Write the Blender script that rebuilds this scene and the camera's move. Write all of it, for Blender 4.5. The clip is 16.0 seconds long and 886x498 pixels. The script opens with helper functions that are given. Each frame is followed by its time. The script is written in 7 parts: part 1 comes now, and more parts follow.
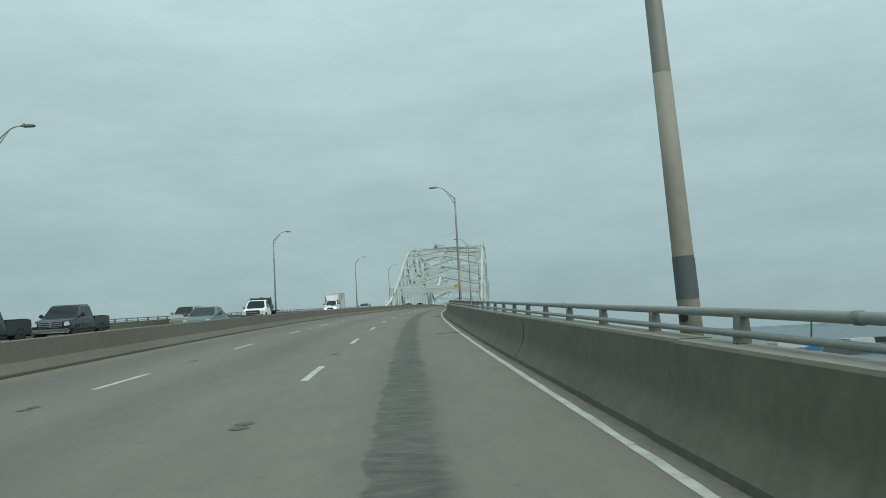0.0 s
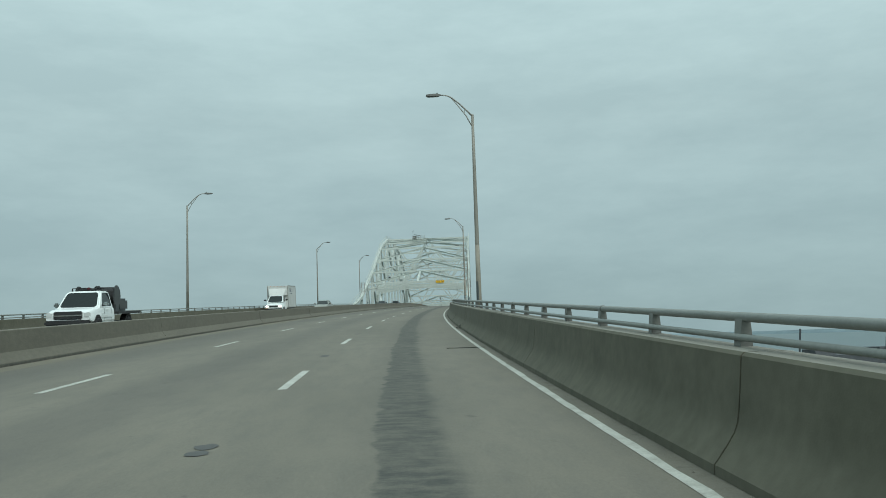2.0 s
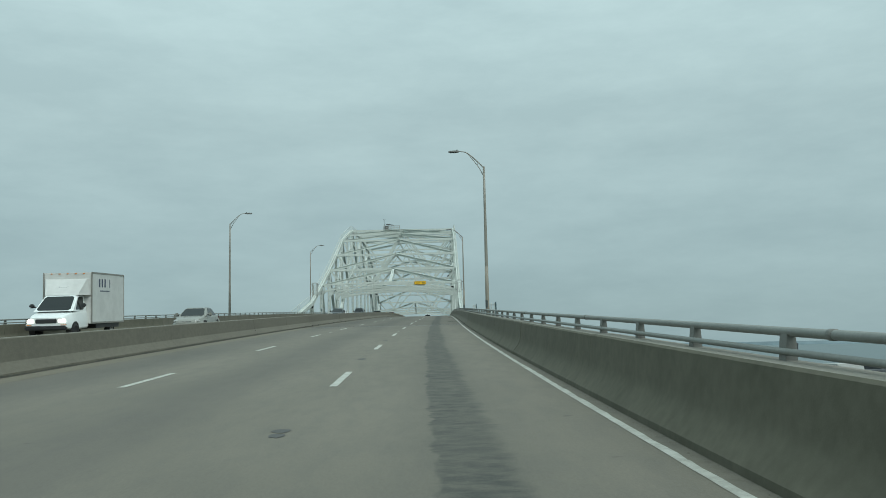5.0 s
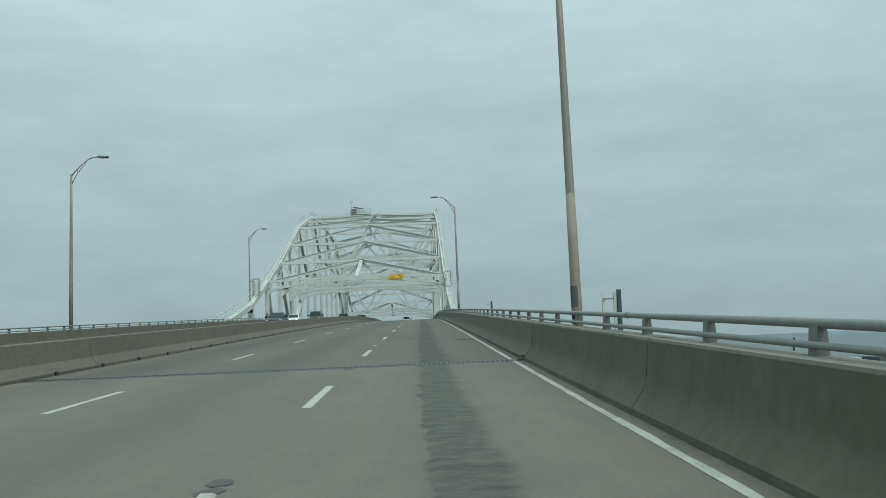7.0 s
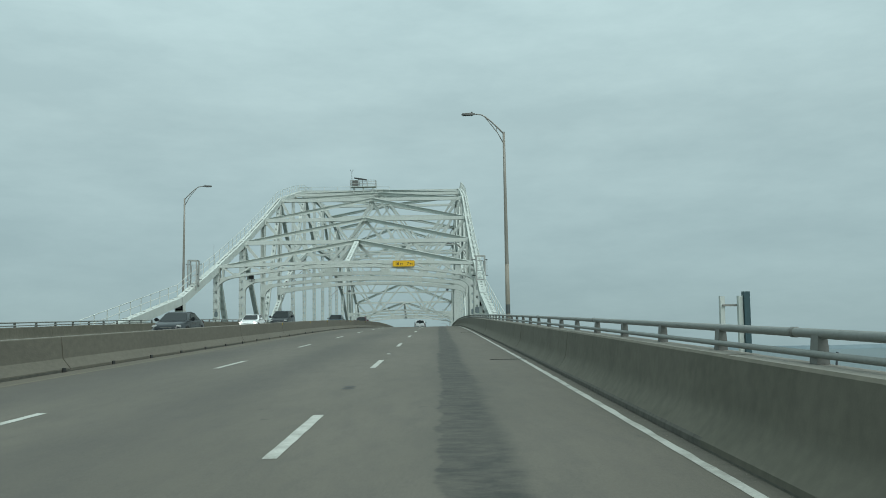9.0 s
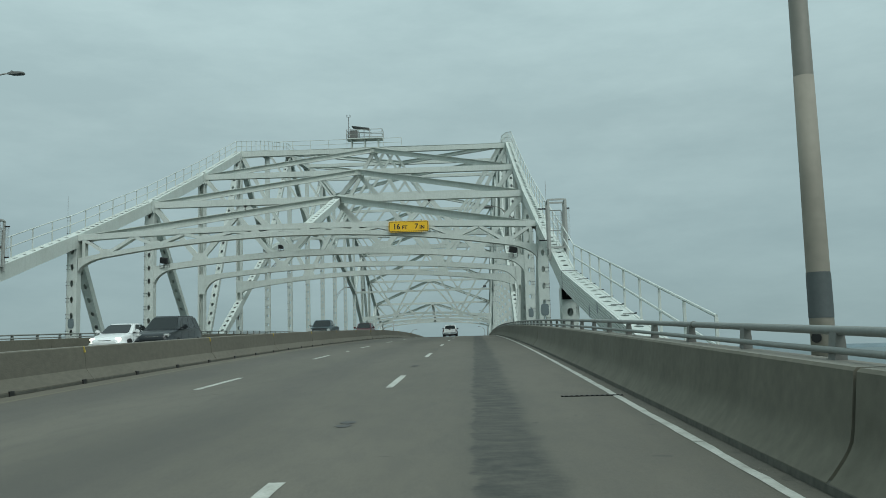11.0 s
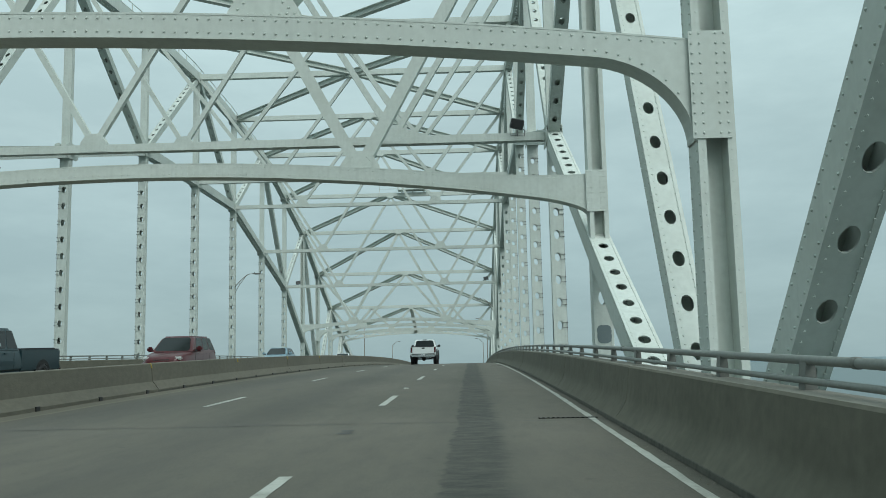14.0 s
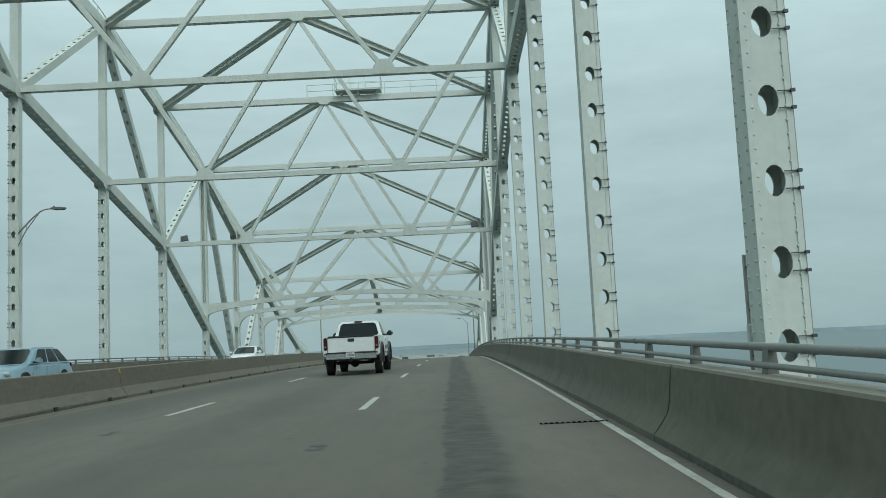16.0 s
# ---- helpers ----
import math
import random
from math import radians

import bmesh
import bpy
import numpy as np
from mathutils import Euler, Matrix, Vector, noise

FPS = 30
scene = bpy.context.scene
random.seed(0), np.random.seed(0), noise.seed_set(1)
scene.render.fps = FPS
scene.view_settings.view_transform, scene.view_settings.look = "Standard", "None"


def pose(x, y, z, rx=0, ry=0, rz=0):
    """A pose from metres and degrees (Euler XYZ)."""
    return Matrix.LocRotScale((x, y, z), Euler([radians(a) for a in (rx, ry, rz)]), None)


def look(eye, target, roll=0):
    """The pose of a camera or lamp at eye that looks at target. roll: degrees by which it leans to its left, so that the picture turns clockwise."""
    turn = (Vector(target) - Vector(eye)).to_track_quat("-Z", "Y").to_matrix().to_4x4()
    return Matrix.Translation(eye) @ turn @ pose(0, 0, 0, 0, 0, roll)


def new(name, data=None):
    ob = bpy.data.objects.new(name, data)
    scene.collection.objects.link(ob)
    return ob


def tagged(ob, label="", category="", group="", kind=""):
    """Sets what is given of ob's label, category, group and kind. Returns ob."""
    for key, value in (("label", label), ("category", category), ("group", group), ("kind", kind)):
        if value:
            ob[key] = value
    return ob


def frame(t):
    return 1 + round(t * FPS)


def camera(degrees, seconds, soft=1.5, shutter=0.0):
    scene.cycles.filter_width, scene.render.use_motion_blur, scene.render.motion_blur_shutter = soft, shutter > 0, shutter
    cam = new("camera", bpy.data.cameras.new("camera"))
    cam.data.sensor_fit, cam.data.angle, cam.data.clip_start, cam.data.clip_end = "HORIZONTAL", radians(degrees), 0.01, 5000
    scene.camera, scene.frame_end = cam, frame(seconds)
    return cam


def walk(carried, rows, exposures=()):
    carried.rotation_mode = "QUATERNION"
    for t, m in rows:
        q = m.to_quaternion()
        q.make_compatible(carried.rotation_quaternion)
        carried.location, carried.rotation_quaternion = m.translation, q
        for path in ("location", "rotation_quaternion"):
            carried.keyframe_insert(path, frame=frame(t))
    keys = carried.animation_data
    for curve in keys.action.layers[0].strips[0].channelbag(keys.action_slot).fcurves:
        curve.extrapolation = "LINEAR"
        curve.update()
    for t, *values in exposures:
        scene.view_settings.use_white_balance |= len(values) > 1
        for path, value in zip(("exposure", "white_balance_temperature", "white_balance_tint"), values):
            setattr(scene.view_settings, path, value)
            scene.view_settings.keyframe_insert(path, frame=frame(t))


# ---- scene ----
cam = camera(52.81, 16.0, soft=0.9)
PATH = [
    (0, pose(8.768, 3.668, 3.070, 95.915, 3.211, 3.791)),
    (0.5, pose(7.690, 13.263, 3.549, 95.713, 3.006, 3.226)),
    (1, pose(6.641, 22.907, 4.032, 95.607, 2.689, 2.846)),
    (1.5, pose(5.641, 32.594, 4.516, 95.611, 2.239, 2.467)),
    (2, pose(4.705, 42.332, 4.996, 95.718, 1.913, 2.013)),
    (2.5, pose(3.846, 52.117, 5.471, 95.728, 1.668, 1.571)),
    (3, pose(3.064, 61.954, 5.939, 95.734, 1.441, 1.112)),
    (3.5, pose(2.355, 71.812, 6.402, 95.872, 1.566, 0.911)),
    (4, pose(1.696, 81.673, 6.864, 96.016, 1.683, 0.774)),
    (4.5, pose(1.085, 91.551, 7.324, 96.112, 1.163, 0.273)),
    (7, pose(-0.130, 140.823, 9.473, 96.070, 2.456, -1.303)),
    (7.5, pose(-0.181, 150.930, 9.912, 95.912, 2.081, -1.307)),
    (8, pose(-0.223, 161.042, 10.346, 95.976, 1.690, -1.082)),
    (10.5, pose(-0.252, 212.003, 12.361, 96.513, 1.002, 1.359)),
    (11, pose(-0.197, 222.097, 12.747, 96.435, 1.588, 2.019)),
    (11.5, pose(-0.160, 232.161, 13.129, 96.606, 1.613, 2.288)),
    (12, pose(-0.132, 242.208, 13.498, 96.919, 1.997, 2.408)),
    (12.5, pose(-0.089, 252.208, 13.846, 97.420, 1.928, 2.385)),
    (12.8, pose(-0.064, 258.150, 14.033, 97.371, 1.933, 2.190)),
    (13, pose(-0.047, 262.101, 14.146, 97.211, 2.196, 2.114)),
    (13.5, pose(0.006, 271.849, 14.412, 97.174, 1.800, 1.876)),
    (14, pose(0.033, 281.440, 14.660, 97.086, 1.220, 1.806)),
    (14.5, pose(0.045, 290.953, 14.885, 96.771, 1.768, 1.965)),
    (15, pose(0.037, 300.548, 15.087, 96.382, 1.942, 2.012)),
    (15.5, pose(-0.007, 310.101, 15.264, 96.045, 3.173, 2.091)),
    (16, pose(-0.050, 319.592, 15.442, 95.828, 2.740, 0.670)),
]
walk(cam, PATH, exposures=((0.0, 0.0), (9.0, 0.0), (10.3, -0.13), (11.5, -0.16), (12.5, -0.21), (12.9, -0.33), (13.1, -0.31), (13.45, 0.0), (14.2, 0.1), (15.0, 0.11), (16.0, 0.08)))

# the road's line: leftward heading and grade along its way, and one known height
HEAD_Y = (-60, -20, 0, 20, 50, 80, 110, 140, 170, 220, 240)
HEAD = (0.1048, 0.107, 0.1084, 0.105, 0.0865, 0.0574, 0.0273, 0.0091, -0.0008, -0.0002, 0.0)
GRADE_Y = (-400, 30, 90, 160, 210, 240, 270, 300, 320, 360, 470, 900)
GRADE = (0.0517, 0.05005, 0.04488, 0.04274, 0.0384, 0.03605, 0.02652, 0.02052, 0.01205, -0.00296, -0.045, -0.045)
ZREF = (161.3, 9.092)

# ---- world and sun: overcast sky ----
world = bpy.data.worlds.new("overcast")
scene.world = world
world.use_nodes = True
wn, wl = world.node_tree.nodes, world.node_tree.links
wn.clear()
w_out = wn.new("ShaderNodeOutputWorld")
w_bg = wn.new("ShaderNodeBackground")
w_sky = wn.new("ShaderNodeTexSky")
w_sky.sky_type, w_sky.sun_disc = "NISHITA", False
w_sky.sun_elevation, w_sky.sun_rotation = radians(48), radians(149)
w_co = wn.new("ShaderNodeTexCoord")
w_map = wn.new("ShaderNodeMapping")
w_map.inputs["Scale"].default_value = (2.4, 2.4, 8.0)
w_n1 = wn.new("ShaderNodeTexNoise")
w_n1.inputs["Scale"].default_value, w_n1.inputs["Detail"].default_value = 1.7, 10
w_n1.inputs["Roughness"].default_value = 0.62
w_ramp = wn.new("ShaderNodeValToRGB")
w_ramp.color_ramp.elements[0].position, w_ramp.color_ramp.elements[1].position = 0.36, 0.66
w_ramp.color_ramp.elements[0].color = (0.405, 0.553, 0.568, 1)
w_ramp.color_ramp.elements[1].color = (0.482, 0.645, 0.655, 1)
w_sep = wn.new("ShaderNodeSeparateXYZ")
w_hor = wn.new("ShaderNodeMapRange")          # the cloud deck is dimmer and bluer low down
w_hor.inputs["From Min"].default_value, w_hor.inputs["From Max"].default_value = -0.02, 0.42
w_hor.inputs["To Min"].default_value, w_hor.inputs["To Max"].default_value = 0.68, 1.19
w_mul = wn.new("ShaderNodeVectorMath")
w_mul.operation = "SCALE"
w_mix = wn.new("ShaderNodeMixRGB")
w_mix.inputs["Fac"].default_value = 0.96
w_dim = wn.new("ShaderNodeVectorMath")
w_dim.operation = "SCALE"
w_dim.inputs["Scale"].default_value = 0.10
wl.new(w_co.outputs["Generated"], w_map.inputs["Vector"])
wl.new(w_map.outputs["Vector"], w_n1.inputs["Vector"])
wl.new(w_n1.outputs["Fac"], w_ramp.inputs["Fac"])
wl.new(w_co.outputs["Generated"], w_sep.inputs["Vector"])
wl.new(w_sep.outputs["Z"], w_hor.inputs["Value"])
w_zen = wn.new("ShaderNodeMapRange")          # brightest overhead, as thick cloud is
w_zen.inputs["From Min"].default_value, w_zen.inputs["From Max"].default_value = 0.38, 0.95
w_zen.inputs["To Min"].default_value, w_zen.inputs["To Max"].default_value = 1.0, 1.45
wl.new(w_sep.outputs["Z"], w_zen.inputs["Value"])
w_tot = wn.new("ShaderNodeMath")
w_tot.operation = "MULTIPLY"
wl.new(w_hor.outputs["Result"], w_tot.inputs[0])
wl.new(w_zen.outputs["Result"], w_tot.inputs[1])
w_low = wn.new("ShaderNodeMapRange")          # a bluer veil towards the horizon
w_low.inputs["From Min"].default_value, w_low.inputs["From Max"].default_value = 0.0, 0.24
w_low.inputs["To Min"].default_value, w_low.inputs["To Max"].default_value = 1.0, 0.0
wl.new(w_sep.outputs["Z"], w_low.inputs["Value"])
w_tint = wn.new("ShaderNodeMixRGB")
w_tint.blend_type = "MULTIPLY"
w_tint.inputs["Color2"].default_value = (0.95, 0.995, 1.02, 1)
wl.new(w_low.outputs["Result"], w_tint.inputs["Fac"])
wl.new(w_ramp.outputs["Color"], w_tint.inputs["Color1"])
wl.new(w_tint.outputs["Color"], w_mul.inputs[0])
wl.new(w_tot.outputs["Value"], w_mul.inputs["Scale"])
wl.new(w_sky.outputs["Color"], w_dim.inputs[0])
wl.new(w_dim.outputs["Vector"], w_mix.inputs["Color1"])
wl.new(w_mul.outputs["Vector"], w_mix.inputs["Color2"])
wl.new(w_mix.outputs["Color"], w_bg.inputs["Color"])
w_bg.inputs["Strength"].default_value = 1.0
wl.new(w_bg.outputs["Background"], w_out.inputs["Surface"])

sun = new("sun", bpy.data.lights.new("sun", "SUN"))
sun.data.energy, sun.data.angle, sun.data.color = 1.9, radians(45), (0.95, 1.0, 0.97)
sun.matrix_world = look((0, 0, 100), (-20, 34, 55))


# ---- materials ----
def mat(name, base, rough=0.6, metal=0.0, grain=0.0, grain_scale=40.0, stain=0.0, stain_scale=2.0, stain_color=None,
        bump=0.0, bump_scale=60.0, stretch=(1, 1, 1), coord="Object", rust=0.0, drip=0.0):
    """A painted, cast or rolled surface: fine grain, larger stains, and relief."""
    m = bpy.data.materials.new(name)
    m.use_nodes = True
    n, l = m.node_tree.nodes, m.node_tree.links
    b = n["Principled BSDF"]
    b.inputs["Roughness"].default_value, b.inputs["Metallic"].default_value = rough, metal
    co = n.new("ShaderNodeTexCoord")
    mp = n.new("ShaderNodeMapping")
    mp.inputs["Scale"].default_value = stretch
    l.new(co.outputs[coord], mp.inputs["Vector"])
    color = n.new("ShaderNodeRGB").outputs[0]
    color.default_value = (*base, 1)
    if stain:
        t = n.new("ShaderNodeTexNoise")
        t.inputs["Scale"].default_value, t.inputs["Detail"].default_value = stain_scale, 7
        t.inputs["Roughness"].default_value = 0.62
        l.new(mp.outputs["Vector"], t.inputs["Vector"])
        r = n.new("ShaderNodeMapRange")
        r.inputs["From Min"].default_value, r.inputs["From Max"].default_value = 0.42, 0.72
        r.inputs["To Max"].default_value = stain
        l.new(t.outputs["Fac"], r.inputs["Value"])
        x = n.new("ShaderNodeMixRGB")
        x.inputs["Color2"].default_value = (*(stain_color or [c * 0.6 for c in base]), 1)
        l.new(r.outputs["Result"], x.inputs["Fac"])
        l.new(color, x.inputs["Color1"])
        color = x.outputs["Color"]
    if drip:
        # thin grey run-off streaks that hang down the steel
        dm = n.new("ShaderNodeMapping")
        dm.inputs["Scale"].default_value = (5.0, 5.0, 0.35)
        l.new(co.outputs[coord], dm.inputs["Vector"])
        t = n.new("ShaderNodeTexNoise")
        t.inputs["Scale"].default_value, t.inputs["Detail"].default_value = 1.6, 5
        l.new(dm.outputs["Vector"], t.inputs["Vector"])
        r = n.new("ShaderNodeMapRange")
        r.inputs["From Min"].default_value, r.inputs["From Max"].default_value = 0.52, 0.74
        r.inputs["To Max"].default_value = drip
        l.new(t.outputs["Fac"], r.inputs["Value"])
        x = n.new("ShaderNodeMixRGB")
        x.inputs["Color2"].default_value = (*[c * 0.62 for c in base], 1)
        l.new(r.outputs["Result"], x.inputs["Fac"])
        l.new(color, x.inputs["Color1"])
        color = x.outputs["Color"]
    if rust:
        t = n.new("ShaderNodeTexNoise")
        t.inputs["Scale"].default_value, t.inputs["Detail"].default_value, t.inputs["Roughness"].default_value = 2.3, 8, 0.7
        l.new(co.outputs[coord], t.inputs["Vector"])
        r = n.new("ShaderNodeMapRange")
        r.inputs["From Min"].default_value, r.inputs["From Max"].default_value = 0.69, 0.75
        r.inputs["To Max"].default_value = rust
        l.new(t.outputs["Fac"], r.inputs["Value"])
        x = n.new("ShaderNodeMixRGB")
        x.inputs["Color2"].default_value = (0.22, 0.11, 0.05, 1)
        l.new(r.outputs["Result"], x.inputs["Fac"])
        l.new(color, x.inputs["Color1"])
        color = x.outputs["Color"]
    if grain:
        t = n.new("ShaderNodeTexNoise")
        t.inputs["Scale"].default_value, t.inputs["Detail"].default_value = grain_scale, 4
        l.new(mp.outputs["Vector"], t.inputs["Vector"])
        r = n.new("ShaderNodeMapRange")
        r.inputs["From Min"].default_value, r.inputs["From Max"].default_value = 0.25, 0.75
        r.inputs["To Min"].default_value, r.inputs["To Max"].default_value = 1 - grain, 1 + grain
        l.new(t.outputs["Fac"], r.inputs["Value"])
        x = n.new("ShaderNodeVectorMath")
        x.operation = "SCALE"
        l.new(color, x.inputs[0])
        l.new(r.outputs["Result"], x.inputs["Scale"])
        color = x.outputs["Vector"]
    l.new(color, b.inputs["Base Color"])
    if bump:
        t = n.new("ShaderNodeTexNoise")
        t.inputs["Scale"].default_value, t.inputs["Detail"].default_value = bump_scale, 5
        l.new(mp.outputs["Vector"], t.inputs["Vector"])
        p = n.new("ShaderNodeBump")
        p.inputs["Strength"].default_value, p.inputs["Distance"].default_value = bump, 0.01
        l.new(t.outputs["Fac"], p.inputs["Height"])
        l.new(p.outputs["Normal"], b.inputs["Normal"])
    return m


WHITE_STEEL = mat("white_bridge_paint", (0.54, 0.58, 0.542), 0.72, grain=0.05, grain_scale=9, stain=0.45, stain_scale=0.8, drip=0.22, rust=0.22,
                  stain_color=(0.43, 0.455, 0.41), bump=0.04, bump_scale=20)
WHITE_STEEL.node_tree.nodes["Principled BSDF"].inputs["Specular IOR Level"].default_value = 0.18
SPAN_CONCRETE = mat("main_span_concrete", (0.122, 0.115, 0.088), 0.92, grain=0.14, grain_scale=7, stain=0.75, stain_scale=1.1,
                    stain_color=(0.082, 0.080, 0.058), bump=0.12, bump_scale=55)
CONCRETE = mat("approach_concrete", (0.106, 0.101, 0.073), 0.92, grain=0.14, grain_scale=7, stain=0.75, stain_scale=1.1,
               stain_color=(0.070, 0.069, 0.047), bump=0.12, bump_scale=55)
# paler concrete for barrier tops: their sky brightness is put into the colour
BARRIER_TOP = mat("skylit_top_concrete", (0.205, 0.198, 0.168), 0.9, grain=0.15, grain_scale=22, stain=0.5, stain_scale=1.8,
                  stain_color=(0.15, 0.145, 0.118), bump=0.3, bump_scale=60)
MEDIAN = mat("median_concrete", (0.133, 0.124, 0.096), 0.9, grain=0.12, grain_scale=14, stain=0.65, stain_scale=0.6,
             stain_color=(0.100, 0.094, 0.074), bump=0.5, bump_scale=40, stretch=(1, 0.3, 0.6))
LINE_PAINT = mat("road_line_paint", (0.44, 0.445, 0.40), 0.7, grain=0.16, grain_scale=45, stain=0.75, stain_scale=3.5,
                 stain_color=(0.22, 0.215, 0.18))
YELLOW_LINE = mat("faded_yellow_line", (0.14, 0.124, 0.085), 0.8, grain=0.15, grain_scale=30, stain=0.8, stain_scale=2.0,
                  stain_color=(0.13, 0.118, 0.09))
CAGE_STEEL = mat("cage_grey_paint", (0.36, 0.375, 0.35), 0.7, grain=0.06, grain_scale=14, stain=0.4, stain_scale=2, rust=0.15)
GALV = mat("galvanised_pole", (0.27, 0.265, 0.24), 0.55, 0.25, grain=0.08, grain_scale=12, stain=0.4, stain_scale=1.5)
RAIL_STEEL = mat("painted_rail", (0.20, 0.212, 0.195), 0.55, 0.0, grain=0.08, grain_scale=30, stain=0.35, stain_scale=3)
RAIL_POST = mat("rail_post_casting", (0.16, 0.165, 0.15), 0.6, 0.0, grain=0.1, grain_scale=30, stain=0.4, stain_scale=4)
DARK_GREY = mat("dark_grey_paint", (0.055, 0.06, 0.06), 0.5, grain=0.1, grain_scale=30)
BLACK = mat("black_rubber", (0.018, 0.018, 0.019), 0.75, grain=0.15, grain_scale=40)
POLE_PAINT = mat("weathered_pole", (0.240, 0.229, 0.196), 0.55, 0.15, grain=0.08, grain_scale=12, stain=0.4, stain_scale=1.5)
OCHRE = mat("primer_patch", (0.250, 0.231, 0.188), 0.7, grain=0.1, grain_scale=12, stain=0.5, stain_scale=3)
LAMP_GREY = mat("lamp_head_grey", (0.16, 0.16, 0.15), 0.45, 0.3)
SIGN_YELLOW = mat("sign_yellow", (0.78, 0.45, 0.012), 0.45, grain=0.04, grain_scale=20)
SIGN_BLACK = mat("sign_black", (0.012, 0.012, 0.012), 0.5)
TAR = mat("dark_patch", (0.07, 0.07, 0.066), 0.8, grain=0.25, grain_scale=60)
STEEL_DARK = mat("joint_steel", (0.06, 0.06, 0.056), 0.6, 0.3, grain=0.2, grain_scale=40)
PATCH_GREY = mat("dark_patch_paint", (0.072, 0.085, 0.085), 0.6, grain=0.08, grain_scale=20)
FADED_YELLOW = mat("faded_yellow_mark", (0.36, 0.27, 0.05), 0.75, grain=0.2, grain_scale=40, stain=0.6, stain_scale=12)
GREY_BOX = mat("grey_box_paint", (0.125, 0.16, 0.165), 0.5, grain=0.05, grain_scale=20)
VOID = mat("deep_slot", (0.006, 0.006, 0.006), 1.0)
VOID.node_tree.nodes["Principled BSDF"].inputs["Specular IOR Level"].default_value = 0.0
DEBRIS = mat("pale_grit", (0.17, 0.16, 0.13), 0.95, grain=0.35, grain_scale=120)


# ---- helpers of this scene ----
def part(name, bm, material, parent=None, label="", smooth=False):
    me = bpy.data.meshes.new(name)
    bmesh.ops.recalc_face_normals(bm, faces=bm.faces)
    bm.to_mesh(me)
    bm.free()
    me.materials.append(material)
    if smooth:
        me.polygons.foreach_set("use_smooth", [True] * len(me.polygons))
    ob = new(name, me)
    if parent is not None:
        ob.parent = parent
    if label:
        tagged(ob, label)
    return ob


def thing(name, label, category, group="", kind="", m=None):
    ob = new(name)
    if m is not None:
        ob.matrix_basis = m
    return tagged(ob, label, category, group, kind)


def raw(name, verts, faces, material, parent=None, label=""):
    me = bpy.data.meshes.new(name)
    me.from_pydata(verts, [], faces)
    me.update()
    me.materials.append(material)
    ob = new(name, me)
    if parent is not None:
        ob.parent = parent
    if label:
        tagged(ob, label)
    return ob


def add_box(bm, c, s, m=None, taper=(1, 1)):
    """A box of size s round c in the frame m; the top may be tapered."""
    vs = []
    for k in (-1, 1):
        for i, j in ((-1, -1), (1, -1), (1, 1), (-1, 1)):
            f = taper if k > 0 else (1, 1)
            p = Vector((c[0] + i * s[0] / 2 * f[0], c[1] + j * s[1] / 2 * f[1], c[2] + k * s[2] / 2))
            vs.append(bm.verts.new(m @ p if m else p))
    for f in ((3, 2, 1, 0), (4, 5, 6, 7), (0, 1, 5, 4), (1, 2, 6, 5), (2, 3, 7, 6), (3, 0, 4, 7)):
        bm.faces.new([vs[i] for i in f])
    return vs


def add_tube(bm, pts, radii, sides=12, caps=True, squash=1.0):
    """A tube along pts."""
    rings = []
    n = len(pts)
    for i, p in enumerate(pts):
        a, b = Vector(pts[max(i - 1, 0)]), Vector(pts[min(i + 1, n - 1)])
        d = (b - a).normalized()
        u = d.cross(Vector((0, 0, 1)))
        if u.length < 1e-3:
            u = Vector((1, 0, 0))
        u.normalize()
        v = u.cross(d)
        r = radii[i] if hasattr(radii, "__len__") else radii
        rings.append([bm.verts.new(Vector(p) + (u * math.cos(k * math.tau / sides) + v * math.sin(k * math.tau / sides) * squash) * r) for k in range(sides)])
    for q, w in zip(rings, rings[1:]):
        for k in range(sides):
            bm.faces.new((q[k], q[(k + 1) % sides], w[(k + 1) % sides], w[k]))
    if caps:
        bm.faces.new(rings[0][::-1])
        bm.faces.new(rings[-1])


def add_prism(bm, profile, y0, y1, place):
    """A closed profile of (a, b) pairs swept from y0 to y1; place(a, y, b) gives the point."""
    r0 = [bm.verts.new(place(a, y0, b)) for a, b in profile]
    r1 = [bm.verts.new(place(a, y1, b)) for a, b in profile]
    n = len(profile)
    for k in range(n):
        bm.faces.new((r0[k], r0[(k + 1) % n], r1[(k + 1) % n], r1[k]))
    bm.faces.new(r0[::-1])
    bm.faces.new(r1)


# ---- the line of the road ----
GRID = np.arange(-400.0, 900.1, 2.0)
_h = np.interp(GRID, HEAD_Y, HEAD)
_x = np.concatenate([[0], np.cumsum((_h[1:] + _h[:-1]) * 1.0)])
ROAD_X = np.interp(240.0, GRID, _x) - _x
_g = np.interp(GRID, GRADE_Y, GRADE)
_z = np.concatenate([[0], np.cumsum((_g[1:] + _g[:-1]) * 1.0)])
ROAD_Z = _z - np.interp(ZREF[0], GRID, _z) + ZREF[1]


def rx(y):
    return float(np.interp(y, GRID, ROAD_X))


def rz(y):
    return float(np.interp(y, GRID, ROAD_Z))


def on_road(a, y, b=0.0):
    """The place a metres across, y along and b above the road."""
    h = float(np.interp(y, HEAD_Y, HEAD))
    return Vector((rx(y) + a * math.cos(h), y + a * math.sin(h), rz(y) + b))


